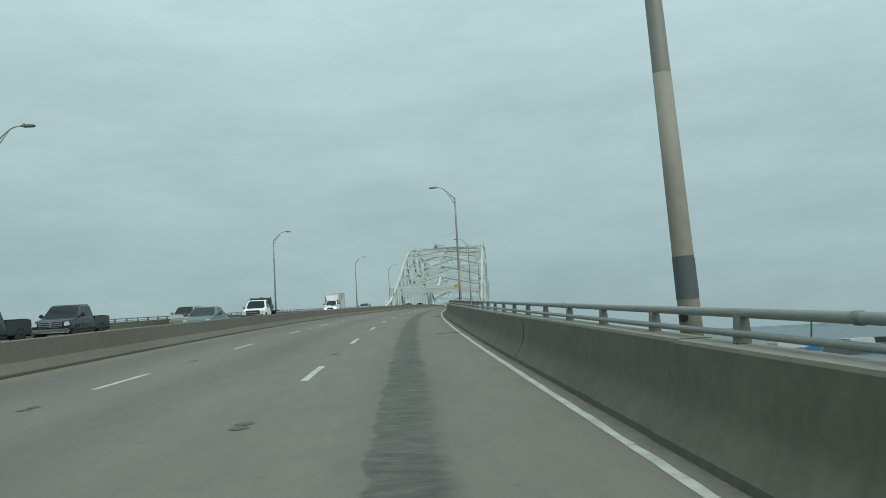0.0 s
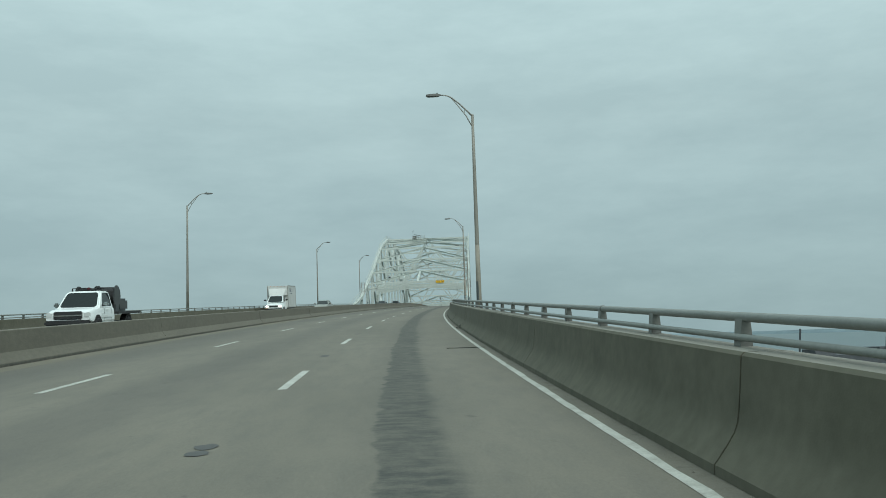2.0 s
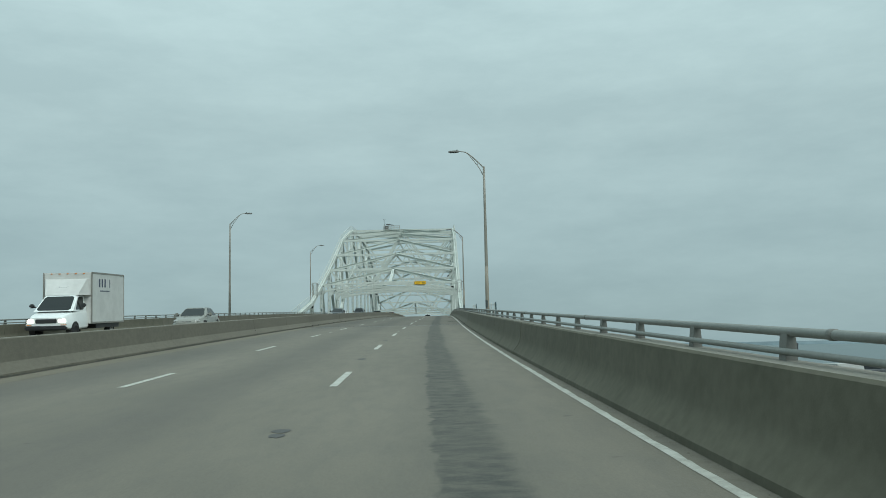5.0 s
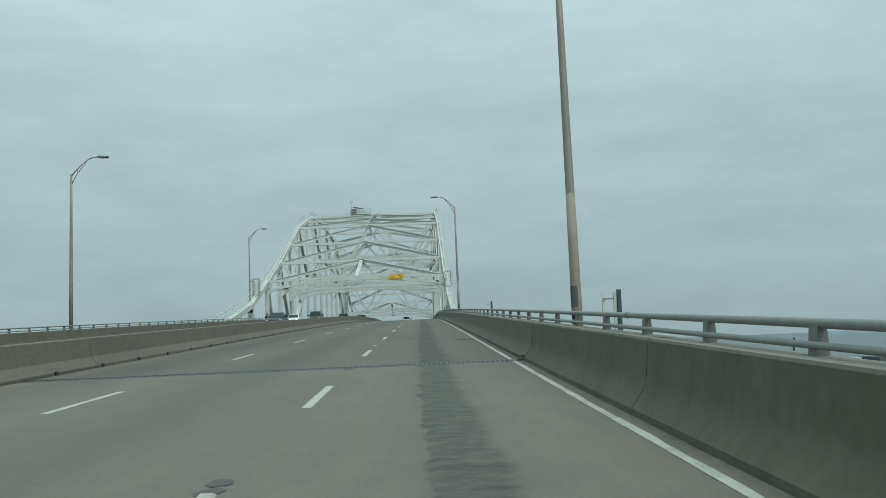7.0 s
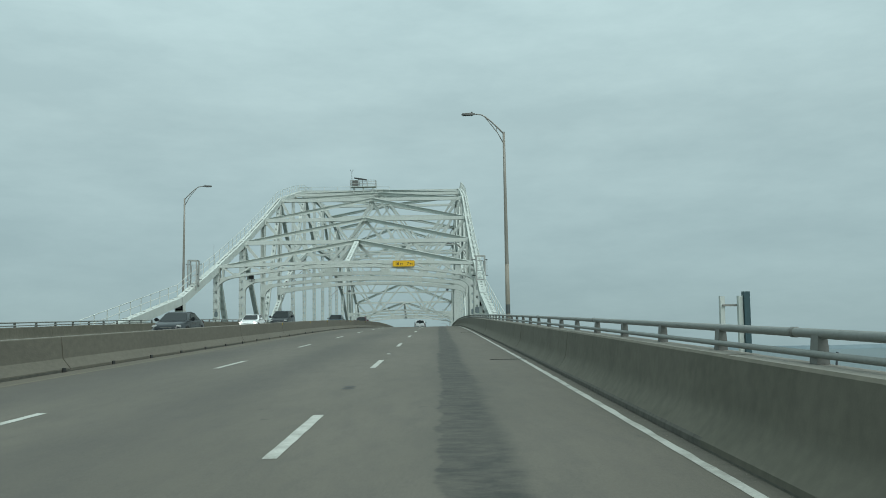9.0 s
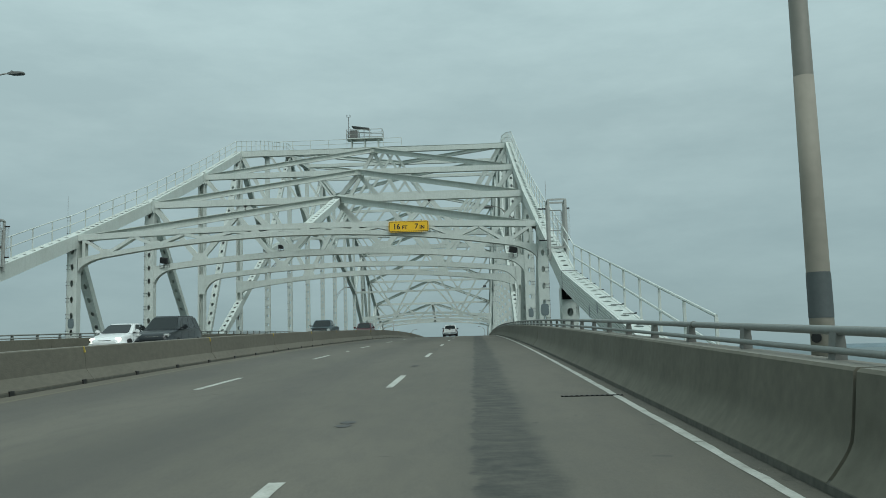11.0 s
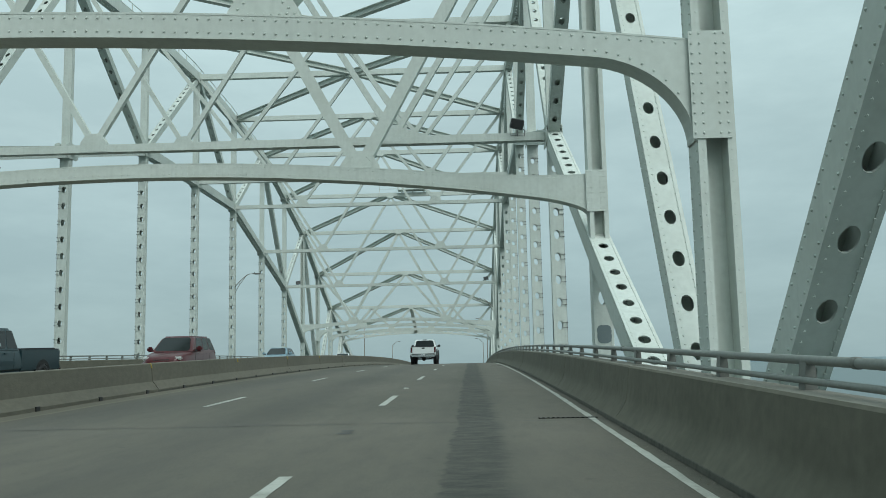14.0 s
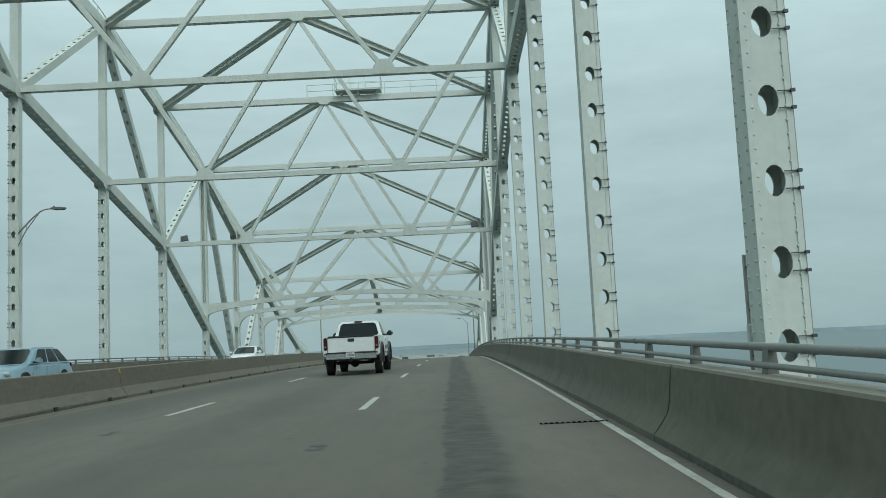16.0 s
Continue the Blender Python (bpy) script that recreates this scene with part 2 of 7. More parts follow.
def road_pose(a, y, b=0.0, turn=0.0):
    h = math.degrees(float(np.interp(y, HEAD_Y, HEAD)))
    g = math.degrees(math.atan(float(np.interp(y, GRADE_Y, GRADE))))
    p = on_road(a, y, b)
    return pose(*p, 0, 0, h) @ pose(0, 0, 0, g, 0, 0) @ pose(0, 0, 0, 0, 0, turn)


def strip(name, profile, ys, material, parent=None, label="", closed=False, smooth=False):
    """A profile of (across, above) swept along the road at ys, in world coordinates."""
    vs, fs = [], []
    n = len(profile)
    for y in ys:
        vs += [tuple(on_road(a, y, b)) for a, b in profile]
    for i in range(len(ys) - 1):
        for k in range(n if closed else n - 1):
            a, b = i * n + k, i * n + (k + 1) % n
            fs.append((a, b, b + n, a + n))
    if closed:
        fs += [tuple(range(n))[::-1], tuple(range((len(ys) - 1) * n, len(ys) * n))]
    ob = raw(name, vs, fs, material, parent, label)
    if smooth:
        ob.data.polygons.foreach_set("use_smooth", [True] * len(ob.data.polygons))
        ob.data.set_sharp_from_angle(angle=radians(28))
    return ob


# lanes, across from the road's line: lane lines, edge line, barriers
LANE_A, LANE_B, EDGE, TOE, MED = -1.72, -5.38, 1.84, 2.06, -8.66
CENTRE = -9.0
Y_BACK, Y_FAR = -60.0, 640.0

# ---- road deck ----
def road_material():
    """Worn grey concrete deck: tracks along the lanes, stains, seams of grain, across-road scuffing."""
    m = bpy.data.materials.new("worn_concrete_deck")
    m.use_nodes = True
    n, l = m.node_tree.nodes, m.node_tree.links
    b = n["Principled BSDF"]
    b.inputs["Roughness"].default_value = 0.88
    at = n.new("ShaderNodeAttribute")
    at.attribute_name = "across"
    sep = n.new("ShaderNodeSeparateXYZ")
    l.new(at.outputs["Vector"], sep.inputs["Vector"])

    def noise_of(scale, stretch, detail=6, rough=0.6):
        mp = n.new("ShaderNodeMapping")
        mp.inputs["Scale"].default_value = stretch
        l.new(at.outputs["Vector"], mp.inputs["Vector"])
        t = n.new("ShaderNodeTexNoise")
        t.inputs["Scale"].default_value, t.inputs["Detail"].default_value, t.inputs["Roughness"].default_value = scale, detail, rough
        l.new(mp.outputs["Vector"], t.inputs["Vector"])
        return t.outputs["Fac"]

    def ranged(v, a, c, lo, hi, smooth=False):
        r = n.new("ShaderNodeMapRange")
        if smooth:
            r.interpolation_type = "SMOOTHSTEP"
        for k, w in (("From Min", a), ("From Max", c), ("To Min", lo), ("To Max", hi)):
            r.inputs[k].default_value = w
        l.new(v, r.inputs["Value"])
        return r.outputs["Result"]

    def math_of(op, a, c=None):
        q = n.new("ShaderNodeMath")
        q.operation = op
        l.new(a, q.inputs[0])
        if c is not None:
            if isinstance(c, float):
                q.inputs[1].default_value = c
            else:
                l.new(c, q.inputs[1])
        return q.outputs[0]

    def mixed(fac, c1, c2):
        x = n.new("ShaderNodeMixRGB")
        l.new(fac, x.inputs["Fac"])
        for k, c in (("Color1", c1), ("Color2", c2)):
            if isinstance(c, tuple):
                x.inputs[k].default_value = (*c, 1)
            else:
                l.new(c, x.inputs[k])
        return x.outputs["Color"]

    base = mixed(ranged(noise_of(0.35, (1, 0.25, 1)), 0.35, 0.7, 0, 1), (0.166, 0.152, 0.120), (0.126, 0.117, 0.092))
    base = mixed(ranged(noise_of(2.2, (1.4, 0.35, 1), 8, 0.72), 0.44, 0.72, 0, 0.7), base, (0.107, 0.102, 0.086))
    # oil strip down the middle of each lane: offset of the strip's edge wanders a little
    wob = math_of("ADD", ranged(noise_of(1.5, (0.8, 1.3, 1), 3, 0.55), 0.25, 0.75, -0.08, 0.08), ranged(noise_of(0.12, (0.1, 1, 1), 2), 0.3, 0.7, -0.05, 0.05))
    ax = math_of("ADD", sep.outputs["X"], wob)
    cur = math_of("SUBTRACT", ax, math_of("ADD", ranged(sep.outputs["Y"], 40.0, 110.0, 0.04, 0.15), ranged(sep.outputs["Y"], 140.0, 180.0, 0.0, -0.08)))
    left_e = ranged(cur, -0.335, -0.275, 0, 1, True)          # a crisp ragged edge on one side, a soft one on the other
    right_e = ranged(cur, 0.20, 0.42, 1, 0, True)
    strip_r = math_of("MULTIPLY", left_e, right_e)
    scuff = ranged(noise_of(3.0, (0.9, 1.5, 1), 8, 0.7), 0.38, 0.60, 0.30, 1.0)
    blot = ranged(noise_of(0.6, (1.6, 0.6, 1), 5, 0.7), 0.3, 0.6, 0.66, 1.0)
    old = math_of("MULTIPLY", math_of("MULTIPLY", strip_r, scuff), blot)
    base = mixed(math_of("MULTIPLY", old, 0.95), base, (0.034, 0.038, 0.033))
    halo = math_of("MULTIPLY", ranged(math_of("ABSOLUTE", cur), 0.2, 0.85, 1, 0, True), 0.22)
    base = mixed(halo, base, (0.062, 0.061, 0.054))
    # tar spots and hairline cracks
    spot = ranged(noise_of(3.3, (1, 1, 1), 2, 0.4), 0.73, 0.77, 0.0, 0.45)
    base = mixed(spot, base, (0.052, 0.051, 0.047))
    # softer, broad darkening of the other lanes' middles and wheel tracks
    for mid, half, depth in ((-3.6, 1.1, 0.42), (-7.1, 1.5, 0.50), (-13.0, 1.0, 0.3), (-16.6, 1.0, 0.3)):
        d = math_of("ABSOLUTE", math_of("SUBTRACT", sep.outputs["X"], mid))
        w = math_of("MULTIPLY", ranged(d, 0.15, half, 1, 0, True), ranged(noise_of(0.9, (0.6, 0.12, 1)), 0.3, 0.7, 0.55, 1.0))
        base = mixed(math_of("MULTIPLY", w, depth), base, (0.062, 0.061, 0.056))
    # dusty verge at the kerb
    ver = ranged(math_of("ADD", sep.outputs["X"], ranged(noise_of(4, (0.3, 1, 1)), 0.2, 0.8, -0.2, 0.2)), 1.90, 2.2, 0, 0.75, True)
    base = mixed(ver, base, mixed(ranged(noise_of(9, (1, 0.5, 1), 8, 0.75), 0.42, 0.6, 0, 1), (0.062, 0.057, 0.044), (0.135, 0.122, 0.092)))
    ver2 = ranged(sep.outputs["X"], -8.25, -7.9, 0.28, 0, True)
    base = mixed(ver2, base, (0.20, 0.175, 0.12))
    fine = n.new("ShaderNodeVectorMath")
    fine.operation = "SCALE"
    l.new(base, fine.inputs[0])
    # the main spans past the finger joint have an older, darker surface
    span = ranged(sep.outputs["Y"], 160.3, 160.45, 0.97, 0.75)
    l.new(math_of("MULTIPLY", ranged(noise_of(30, (1.5, 0.5, 1), 5, 0.7), 0.2, 0.8, 0.84, 1.16), span), fine.inputs["Scale"])
    l.new(fine.outputs["Vector"], b.inputs["Base Color"])
    p = n.new("ShaderNodeBump")
    p.inputs["Strength"].default_value, p.inputs["Distance"].default_value = 0.45, 0.006
    l.new(noise_of(60, (1, 1, 1), 4), p.inputs["Height"])
    l.new(p.outputs["Normal"], b.inputs["Normal"])
    return m


def deck():
    ys = list(np.arange(Y_BACK, Y_FAR + 1, 2.0))
    cols = [-20.6, -18, -15, -12, MED, -7.5, -5, -2, 0, 1.5, TOE + 0.35]
    vs, fs, ac = [], [], []
    for y in ys:
        for a in cols:
            vs.append(tuple(on_road(a, y)))
            ac.append((a, y, 0))
    n = len(cols)
    for i in range(len(ys) - 1):
        for k in range(n - 1):
            fs.append((i * n + k, i * n + k + 1, (i + 1) * n + k + 1, (i + 1) * n + k))
    # underside, so that the deck has depth
    top = len(vs)
    for y in ys:
        for a in (cols[0] - 0.5, cols[-1] + 0.25):
            vs.append(tuple(on_road(a, y, -0.45)))
            ac.append((a, y, 0))
    for i in range(len(ys) - 1):
        a, b = top + 2 * i, top + 2 * i + 2
        fs.append((a, b, b + 1, a + 1))
        fs.append((i * n, (i + 1) * n, b, a))
        fs.append(((i + 1) * n + n - 1, i * n + n - 1, a + 1, b + 1))
    ob = raw("road_deck", vs, fs, road_material())
    at = ob.data.attributes.new("across", "FLOAT_VECTOR", "POINT")
    at.data.foreach_set("vector", [c for v in ac for c in v])
    return tagged(ob, "worn grey concrete bridge deck with dark oil strips", "road", kind="structure")


deck()

# painted lines
def edge_line():
    """The worn edge line: ragged sides, broken at the deck's joints."""
    made = thing("edge_line", "scuffed solid white edge line with ragged broken edges", "road marking", kind="structure")
    rnd = random.Random(8)
    y = -56.0
    while y < 600:
        end = y + rnd.uniform(6.5, 11.0)
        n = int((end - y) / 0.35)
        left, right = [], []
        for k in range(n + 1):
            q = y + (end - y) * k / n
            out = float(np.interp(q, (290, 303), (0.0, 0.04)))      # the shoulder narrows on the main span
            left.append(tuple(on_road(EDGE + out - 0.052 + rnd.uniform(-0.004, 0.005), q, 0.004)))
            right.append(tuple(on_road(EDGE + out + 0.052 + rnd.uniform(-0.020, 0.004), q, 0.004)))
        raw("line_run", left + right, [(k, k + 1, n + 2 + k, n + 1 + k) for k in range(n)], LINE_PAINT, made)
        y = end + rnd.uniform(0.005, 0.03)


edge_line()
tagged(strip("median_line", [(MED + 0.52, 0.004), (MED + 0.64, 0.004)], list(np.arange(-56, 600, 3.0)), YELLOW_LINE),
       "faded yellow line beside the median barrier", "road marking", kind="structure")


def lane_dashes():
    made = thing("lane_line", "dashed white lane lines, worn at the edges", "road marking", kind="structure")
    for lane, end, lo, hi in ((LANE_A, 289.90, -44, 560), (LANE_B, 290.62, -44, 560), (-12.6, 288.0, -44, 560), (-16.2, 288.0, -44, 560)):
        for k in range(-26, 30):
            y1 = end - k * 12.19
            if lo < y1 < hi:
                rnd = random.Random(k * 7 + int(lane * 10))
                left, right = [], []
                for i in range(13):
                    y = y1 - 3.2 * i / 12
                    own = lane + float(np.interp(y, (35, 67, 90, 175, 220), (0.07, 0.02, 0.04, 0.04, 0.0)))
                    e = 0.005 if 0 < i < 12 else 0.0
                    left.append(tuple(on_road(own - 0.065 + rnd.uniform(-e, e), y, 0.0045)))
                    right.append(tuple(on_road(own + 0.065 + rnd.uniform(-e, e), y, 0.0045)))
                vs = left + right
                raw("dash", vs, [(i, i + 1, 14 + i, 13 + i) for i in range(12)], LINE_PAINT, made)
    return made


lane_dashes()


# ---- barriers ----
RIGHT_PROFILE = [(TOE, -0.02), (TOE + 0.004, 0.07), (TOE + 0.05, 0.125), (TOE + 0.11, 0.205), (TOE + 0.155, 0.275), (TOE + 0.18, 0.335), (TOE + 0.195, 0.42), (TOE + 0.235, 0.785), (TOE + 0.26, 0.81),
                 (TOE + 0.56, 0.81), (TOE + 0.58, 0.79), (TOE + 0.58, -0.45)]
MEDIAN_PROFILE = [(MED, -0.02), (MED, 0.075), (MED - 0.17, 0.30), (MED - 0.22, 0.775), (MED - 0.24, 0.795), (MED - 0.40, 0.795), (MED - 0.42, 0.775),
                  (MED - 0.47, 0.30), (MED - 0.64, 0.075), (MED - 0.64, -0.02)]


def barrier(name, profile, joints, material, label, category, gap=0.018):
    """Cast segments between joints; each segment is a piece of the barrier."""
    top = thing(name, label, category, kind="structure")
    for k, (a, b) in enumerate(zip(joints, joints[1:])):
        gaps = [0.06 if min(abs(q - 76.6), abs(q - 160.2)) < 0.2 else gap / 2 * (0.7 + 2.2 * (((j * 37) % 11) / 11) ** 3) for j, q in ((k, a), (k + 1, b))]
        n = max(2, int((b - a) / 3))
        ys = [a + gaps[0] + (b - a - sum(gaps)) * i / n for i in range(n + 1)]
        rnd = random.Random(k * 13 + len(name))
        dx, dz = rnd.uniform(-0.006, 0.006), rnd.uniform(-0.004, 0.004)
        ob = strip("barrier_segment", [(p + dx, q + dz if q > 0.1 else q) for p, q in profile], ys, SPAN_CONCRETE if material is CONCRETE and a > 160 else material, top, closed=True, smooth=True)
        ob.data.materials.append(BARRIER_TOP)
        # upward top faces take the paler colour that paints in sky brightness
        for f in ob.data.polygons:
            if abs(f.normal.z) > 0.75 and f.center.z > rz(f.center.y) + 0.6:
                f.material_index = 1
    return top


RIGHT_JOINTS = [-61.0, -45.0, -35.5, -26.0, -16.8, -7.6, 1.7, 11.0, 20.3, 29.7, 39.0, 48.3, 57.4, 67.0, 76.6, 86.0, 95.6, 105.1, 114.7, 124.2, 133.3, 141.9, 150.5, 160.2, 169.7, 179.6, 189.4, 199.0,
                208.7, 218.4, 228.1, 238.0, 247.4, 257.0, 266.3, 275.7, 285.1, 294.5, 303.2, 311.9, 320.5, 329.4, 339.0] + [348.2 + 9.2 * k for k in range(24)]
DARK_FOOT = mat("dark_foot", (0.08, 0.079, 0.065), 0.95, grain=0.3, grain_scale=10, stain=0.6, stain_scale=1.2, stain_color=(0.10, 0.095, 0.078))
# darker strips low along the feet of parapet and median
right_foot = strip("dark_foot", [(TOE - 0.004, 0.004), (TOE, 0.062), (TOE + 0.022, 0.088)], list(np.arange(161, 480, 3.0)), DARK_FOOT)
median_foot = strip("dark_foot", [(MED + 0.004, 0.004), (MED + 0.002, 0.05), (MED - 0.012, 0.075)], list(np.arange(-56, 480, 3.0)), DARK_FOOT)
tagged(median_foot, "dark grime band along the median foot", "grime band", kind="structure")
tagged(right_foot, "dark band along the parapet foot", "grime band", kind="structure")
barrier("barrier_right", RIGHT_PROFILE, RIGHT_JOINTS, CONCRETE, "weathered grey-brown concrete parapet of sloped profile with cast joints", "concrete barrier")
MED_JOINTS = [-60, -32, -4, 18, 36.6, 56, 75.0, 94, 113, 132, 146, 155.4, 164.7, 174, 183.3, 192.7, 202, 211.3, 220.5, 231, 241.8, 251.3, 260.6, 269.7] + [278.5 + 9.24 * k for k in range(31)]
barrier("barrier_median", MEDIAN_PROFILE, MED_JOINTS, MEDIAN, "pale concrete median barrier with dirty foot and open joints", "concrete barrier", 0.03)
for y in MED_JOINTS:
    if 225 < y < 420:
        bm = bmesh.new()
        c = lambda a, q, b: on_road(a, y + q, b)
        add_prism(bm, [(MED - 0.17, 0.66), (MED - 0.205, 0.782), (MED - 0.235, 0.801), (MED - 0.30, 0.801), (MED - 0.30, 0.790), (MED - 0.25, 0.780), (MED - 0.22, 0.66)], -0.055, -0.02, c)
        tagged(part("joint_mark", bm, FADED_YELLOW), "small faded yellow paint mark at a median joint", "paint mark", "median joint marks")
LEFT_PROFILE = [(2 * CENTRE - a, b) for a, b in RIGHT_PROFILE]
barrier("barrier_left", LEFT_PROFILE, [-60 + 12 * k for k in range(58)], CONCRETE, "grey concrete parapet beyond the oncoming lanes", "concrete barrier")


# ---- pipe rail on the parapets ----
def pipe_rail(name, a, ys0, ys1, label):
    top = thing(name, label, "rail", kind="structure")
    ys = list(np.arange(ys0, ys1, 2.2))
    for h, r in ((1.03, 0.037), (0.882, 0.027)):
        bm = bmesh.new()
        add_tube(bm, [on_road(a + (0.02 if h > 1.0 else -0.03 * (1 if a > CENTRE else -1)), y, h) for y in ys], r, 10)
        part("rail_pipe", bm, RAIL_STEEL, top, smooth=True)
    bm = bmesh.new()
    s = 1 if a > CENTRE else -1
    prof = [(-0.03, 0), (0.065, 0), (0.06, 0.11), (0.05, 0.225), (-0.012, 0.225), (-0.022, 0.11)]
    add_prism(bm, [(s * p, q) for p, q in prof], -0.066, 0.066, lambda p, y, q: Vector((p, y, q)))
    first = None
    spots = [167.44 + 2.28 * k for k in range(-100, 120) if ys0 + 0.5 < 167.44 + 2.28 * k < ys1 - 0.5]
    for k, y in enumerate(spots):
        m = road_pose(a, y, 0.81)
        if first is None:
            first = part("rail_post", bm, RAIL_POST, top)
            first.matrix_basis = m
        else:
            o = new("rail_post", first.data)
            o.parent = top
            o.matrix_basis = m
    if a > CENTRE:
        sl = bmesh.new()
        add_tube(sl, [(0, -0.035, 0), (0, 0.035, 0)], 0.043, 10)
        mesh = None
        for k, y in enumerate(np.arange(ys0 + 3.4, ys1, 9.0)):
            if mesh is None:
                o = part("rail_sleeve", sl, RAIL_POST, top, smooth=True)
                mesh = o.data
            else:
                o = new("rail_sleeve", mesh)
                o.parent = top
            o.matrix_basis = road_pose(a + 0.02, y, 1.03)
    return top


pipe_rail("rail_right", TOE + 0.47, -58, 420, "two-pipe grey metal rail on posts along the concrete parapet")
pipe_rail("rail_left", 2 * CENTRE - TOE - 0.47, -58, 420, "two-pipe grey metal rail beyond the oncoming lanes")


# ---- the steel truss ----
PANEL, P_Y0 = 11.769, 270.96
X_RIGHT, X_LEFT = 3.676, -22.39
TRUSS_U = {-9: 8.2, -8: 8.4, -7: 8.6, -6: 8.8, -5: 9.0, -4: 9.5, -3: 11.32, -2: 13.40, -1: 15.46, 0: 19.38, 1: 23.25, 2: 27.5, 3: 32.0, 4: 34.8, 5: 37.3, 6: 38.2, 7: 38.6}
TRUSS_L = {0: -3.0, 1: 2.4, 2: 11.6, 3: 17.68, 4: 23.83, 5: 26.7, 6: 29.55, 7: 29.66}


def py(i):
    if i > 7:
        return 2 * py(7) - py(14 - i)
    return P_Y0 + PANEL * i if i >= 0 else 258.3 + PANEL * (i + 1)


def upper(i):
    return TRUSS_U[i if i <= 7 else 14 - i]


def lower(i):
    return TRUSS_L[i if i <= 7 else 14 - i]


def basis(p0, p1, face):
    """A frame with its origin at p0, its z along the member, its y out of the perforated face."""
    d = (Vector(p1) - Vector(p0))
    z = d.normalized()
    y = (Vector(face) - z * Vector(face).dot(z)).normalized()
    x = y.cross(z)
    m = Matrix((x, y, z)).transposed().to_4x4()
    m.translation = Vector(p0)
    return m, d.length


def add_plate(bm, m, w, y, z0, z1, thick, holes=(), hw=0.14, hh=0.17, seg=14):
    """A plate across x at depth y from z0 to z1, with oval holes cut through at the given heights."""
    edges = [z0] + [(a + b) / 2 for a, b in zip(holes, holes[1:])] + [z1] if holes else [z0, z1]
    for s in (0.0, thick):
        for i in range(len(edges) - 1):
            a, b = edges[i], edges[i + 1]
            if not holes:
                q = [bm.verts.new(m @ Vector((sx * w / 2, y + s, z))) for sx, z in ((-1, a), (1, a), (1, b), (-1, b))]
                bm.faces.new(q if s == 0 else q[::-1])
                continue
            h = holes[i]
            ring = [bm.verts.new(m @ Vector((hw * math.cos(k * math.tau / seg), y + s, h + hh * math.sin(k * math.tau / seg)))) for k in range(seg)]
            out = []
            for k in range(seg):
                c, q = math.cos(k * math.tau / seg), math.sin(k * math.tau / seg)
                f = min(w / 2 / max(abs(c), 1e-6), ((b - h) if q > 0 else (h - a)) / max(abs(q), 1e-6))
                out.append(bm.verts.new(m @ Vector((c * f, y + s, h + q * f))))
            cs = [bm.verts.new(m @ Vector((sx * w / 2, y + s, z))) for sx, z in ((1, b), (-1, b), (-1, a), (1, a))]
            for k in range(seg):
                k2 = (k + 1) % seg
                bm.faces.new((ring[k], out[k], out[k2], ring[k2]))
            # corners
            for ci, ang in enumerate((math.atan2(b - h, w / 2), math.atan2(b - h, -w / 2), math.atan2(a - h, -w / 2), math.atan2(a - h, w / 2))):
                k = int((ang % math.tau) / (math.tau / seg)) % seg
                bm.faces.new((out[k], cs[ci], out[(k + 1) % seg]))
            if s == 0.0:
                inner = ring
                back = [bm.verts.new(m @ Vector((hw * math.cos(k * math.tau / seg), y + thick, h + hh * math.sin(k * math.tau / seg)))) for k in range(seg)]
                for k in range(seg):
                    bm.faces.new((inner[k], inner[(k + 1) % seg], back[(k + 1) % seg], back[k]))


def box_member(name, p0, p1, face, w, d, parent, pitch=0.95, perforated=True, rivets=True, ends=0.6, hw=None, hh=None, label="", extra=(), webbed=False, anchor=None, start=None):
    """A built-up steel box: two side plates, and two cover plates with oval hand holes, edged by rows of rivets."""
    m, L = basis(p0, p1, face)
    bm = bmesh.new()
    t = 0.03
    for s in (-1, 1):
        add_box(bm, (s * (w / 2 - (0.06 if webbed else 0.035)), 0, L / 2), (0.12 if webbed else 0.07, d, L), m)
        if webbed:          # an open H: two wide flanges and a web between them
            if s > 0:
                add_box(bm, (0, 0.08, L / 2), (w - 0.22, 0.03, L), m)
        elif perforated:
            n = max(1, int((L - 2 * ends) / pitch))
            hs = [L / 2 + (k - (n - 1) / 2) * pitch for k in range(n)]
            if anchor is not None:      # holes set out from a known height
                lo = (anchor - p0[2] - ends) % pitch + ends
                hs = [lo + k * pitch for k in range(int((L - ends - lo) / pitch) + 1)]
            if start is not None:
                lo = (start - ends) % pitch + ends
                hs = [lo + k * pitch for k in range(int((L - ends - lo) / pitch) + 1)]
            add_plate(bm, m, w - 0.02, s * d / 2 - (t + 0.012 if s > 0 else -0.012), 0, L, t, hs, hw or w * 0.19, hh or w * 0.27)
        else:
            add_box(bm, (0, s * (d / 2 - 0.03), L / 2), (w - 0.02, t, L), m)
    ob = part(name, bm, WHITE_STEEL, parent, label)
    if rivets:
        rivet_rows(m, L, w, d, ob, extra=extra)
    return ob


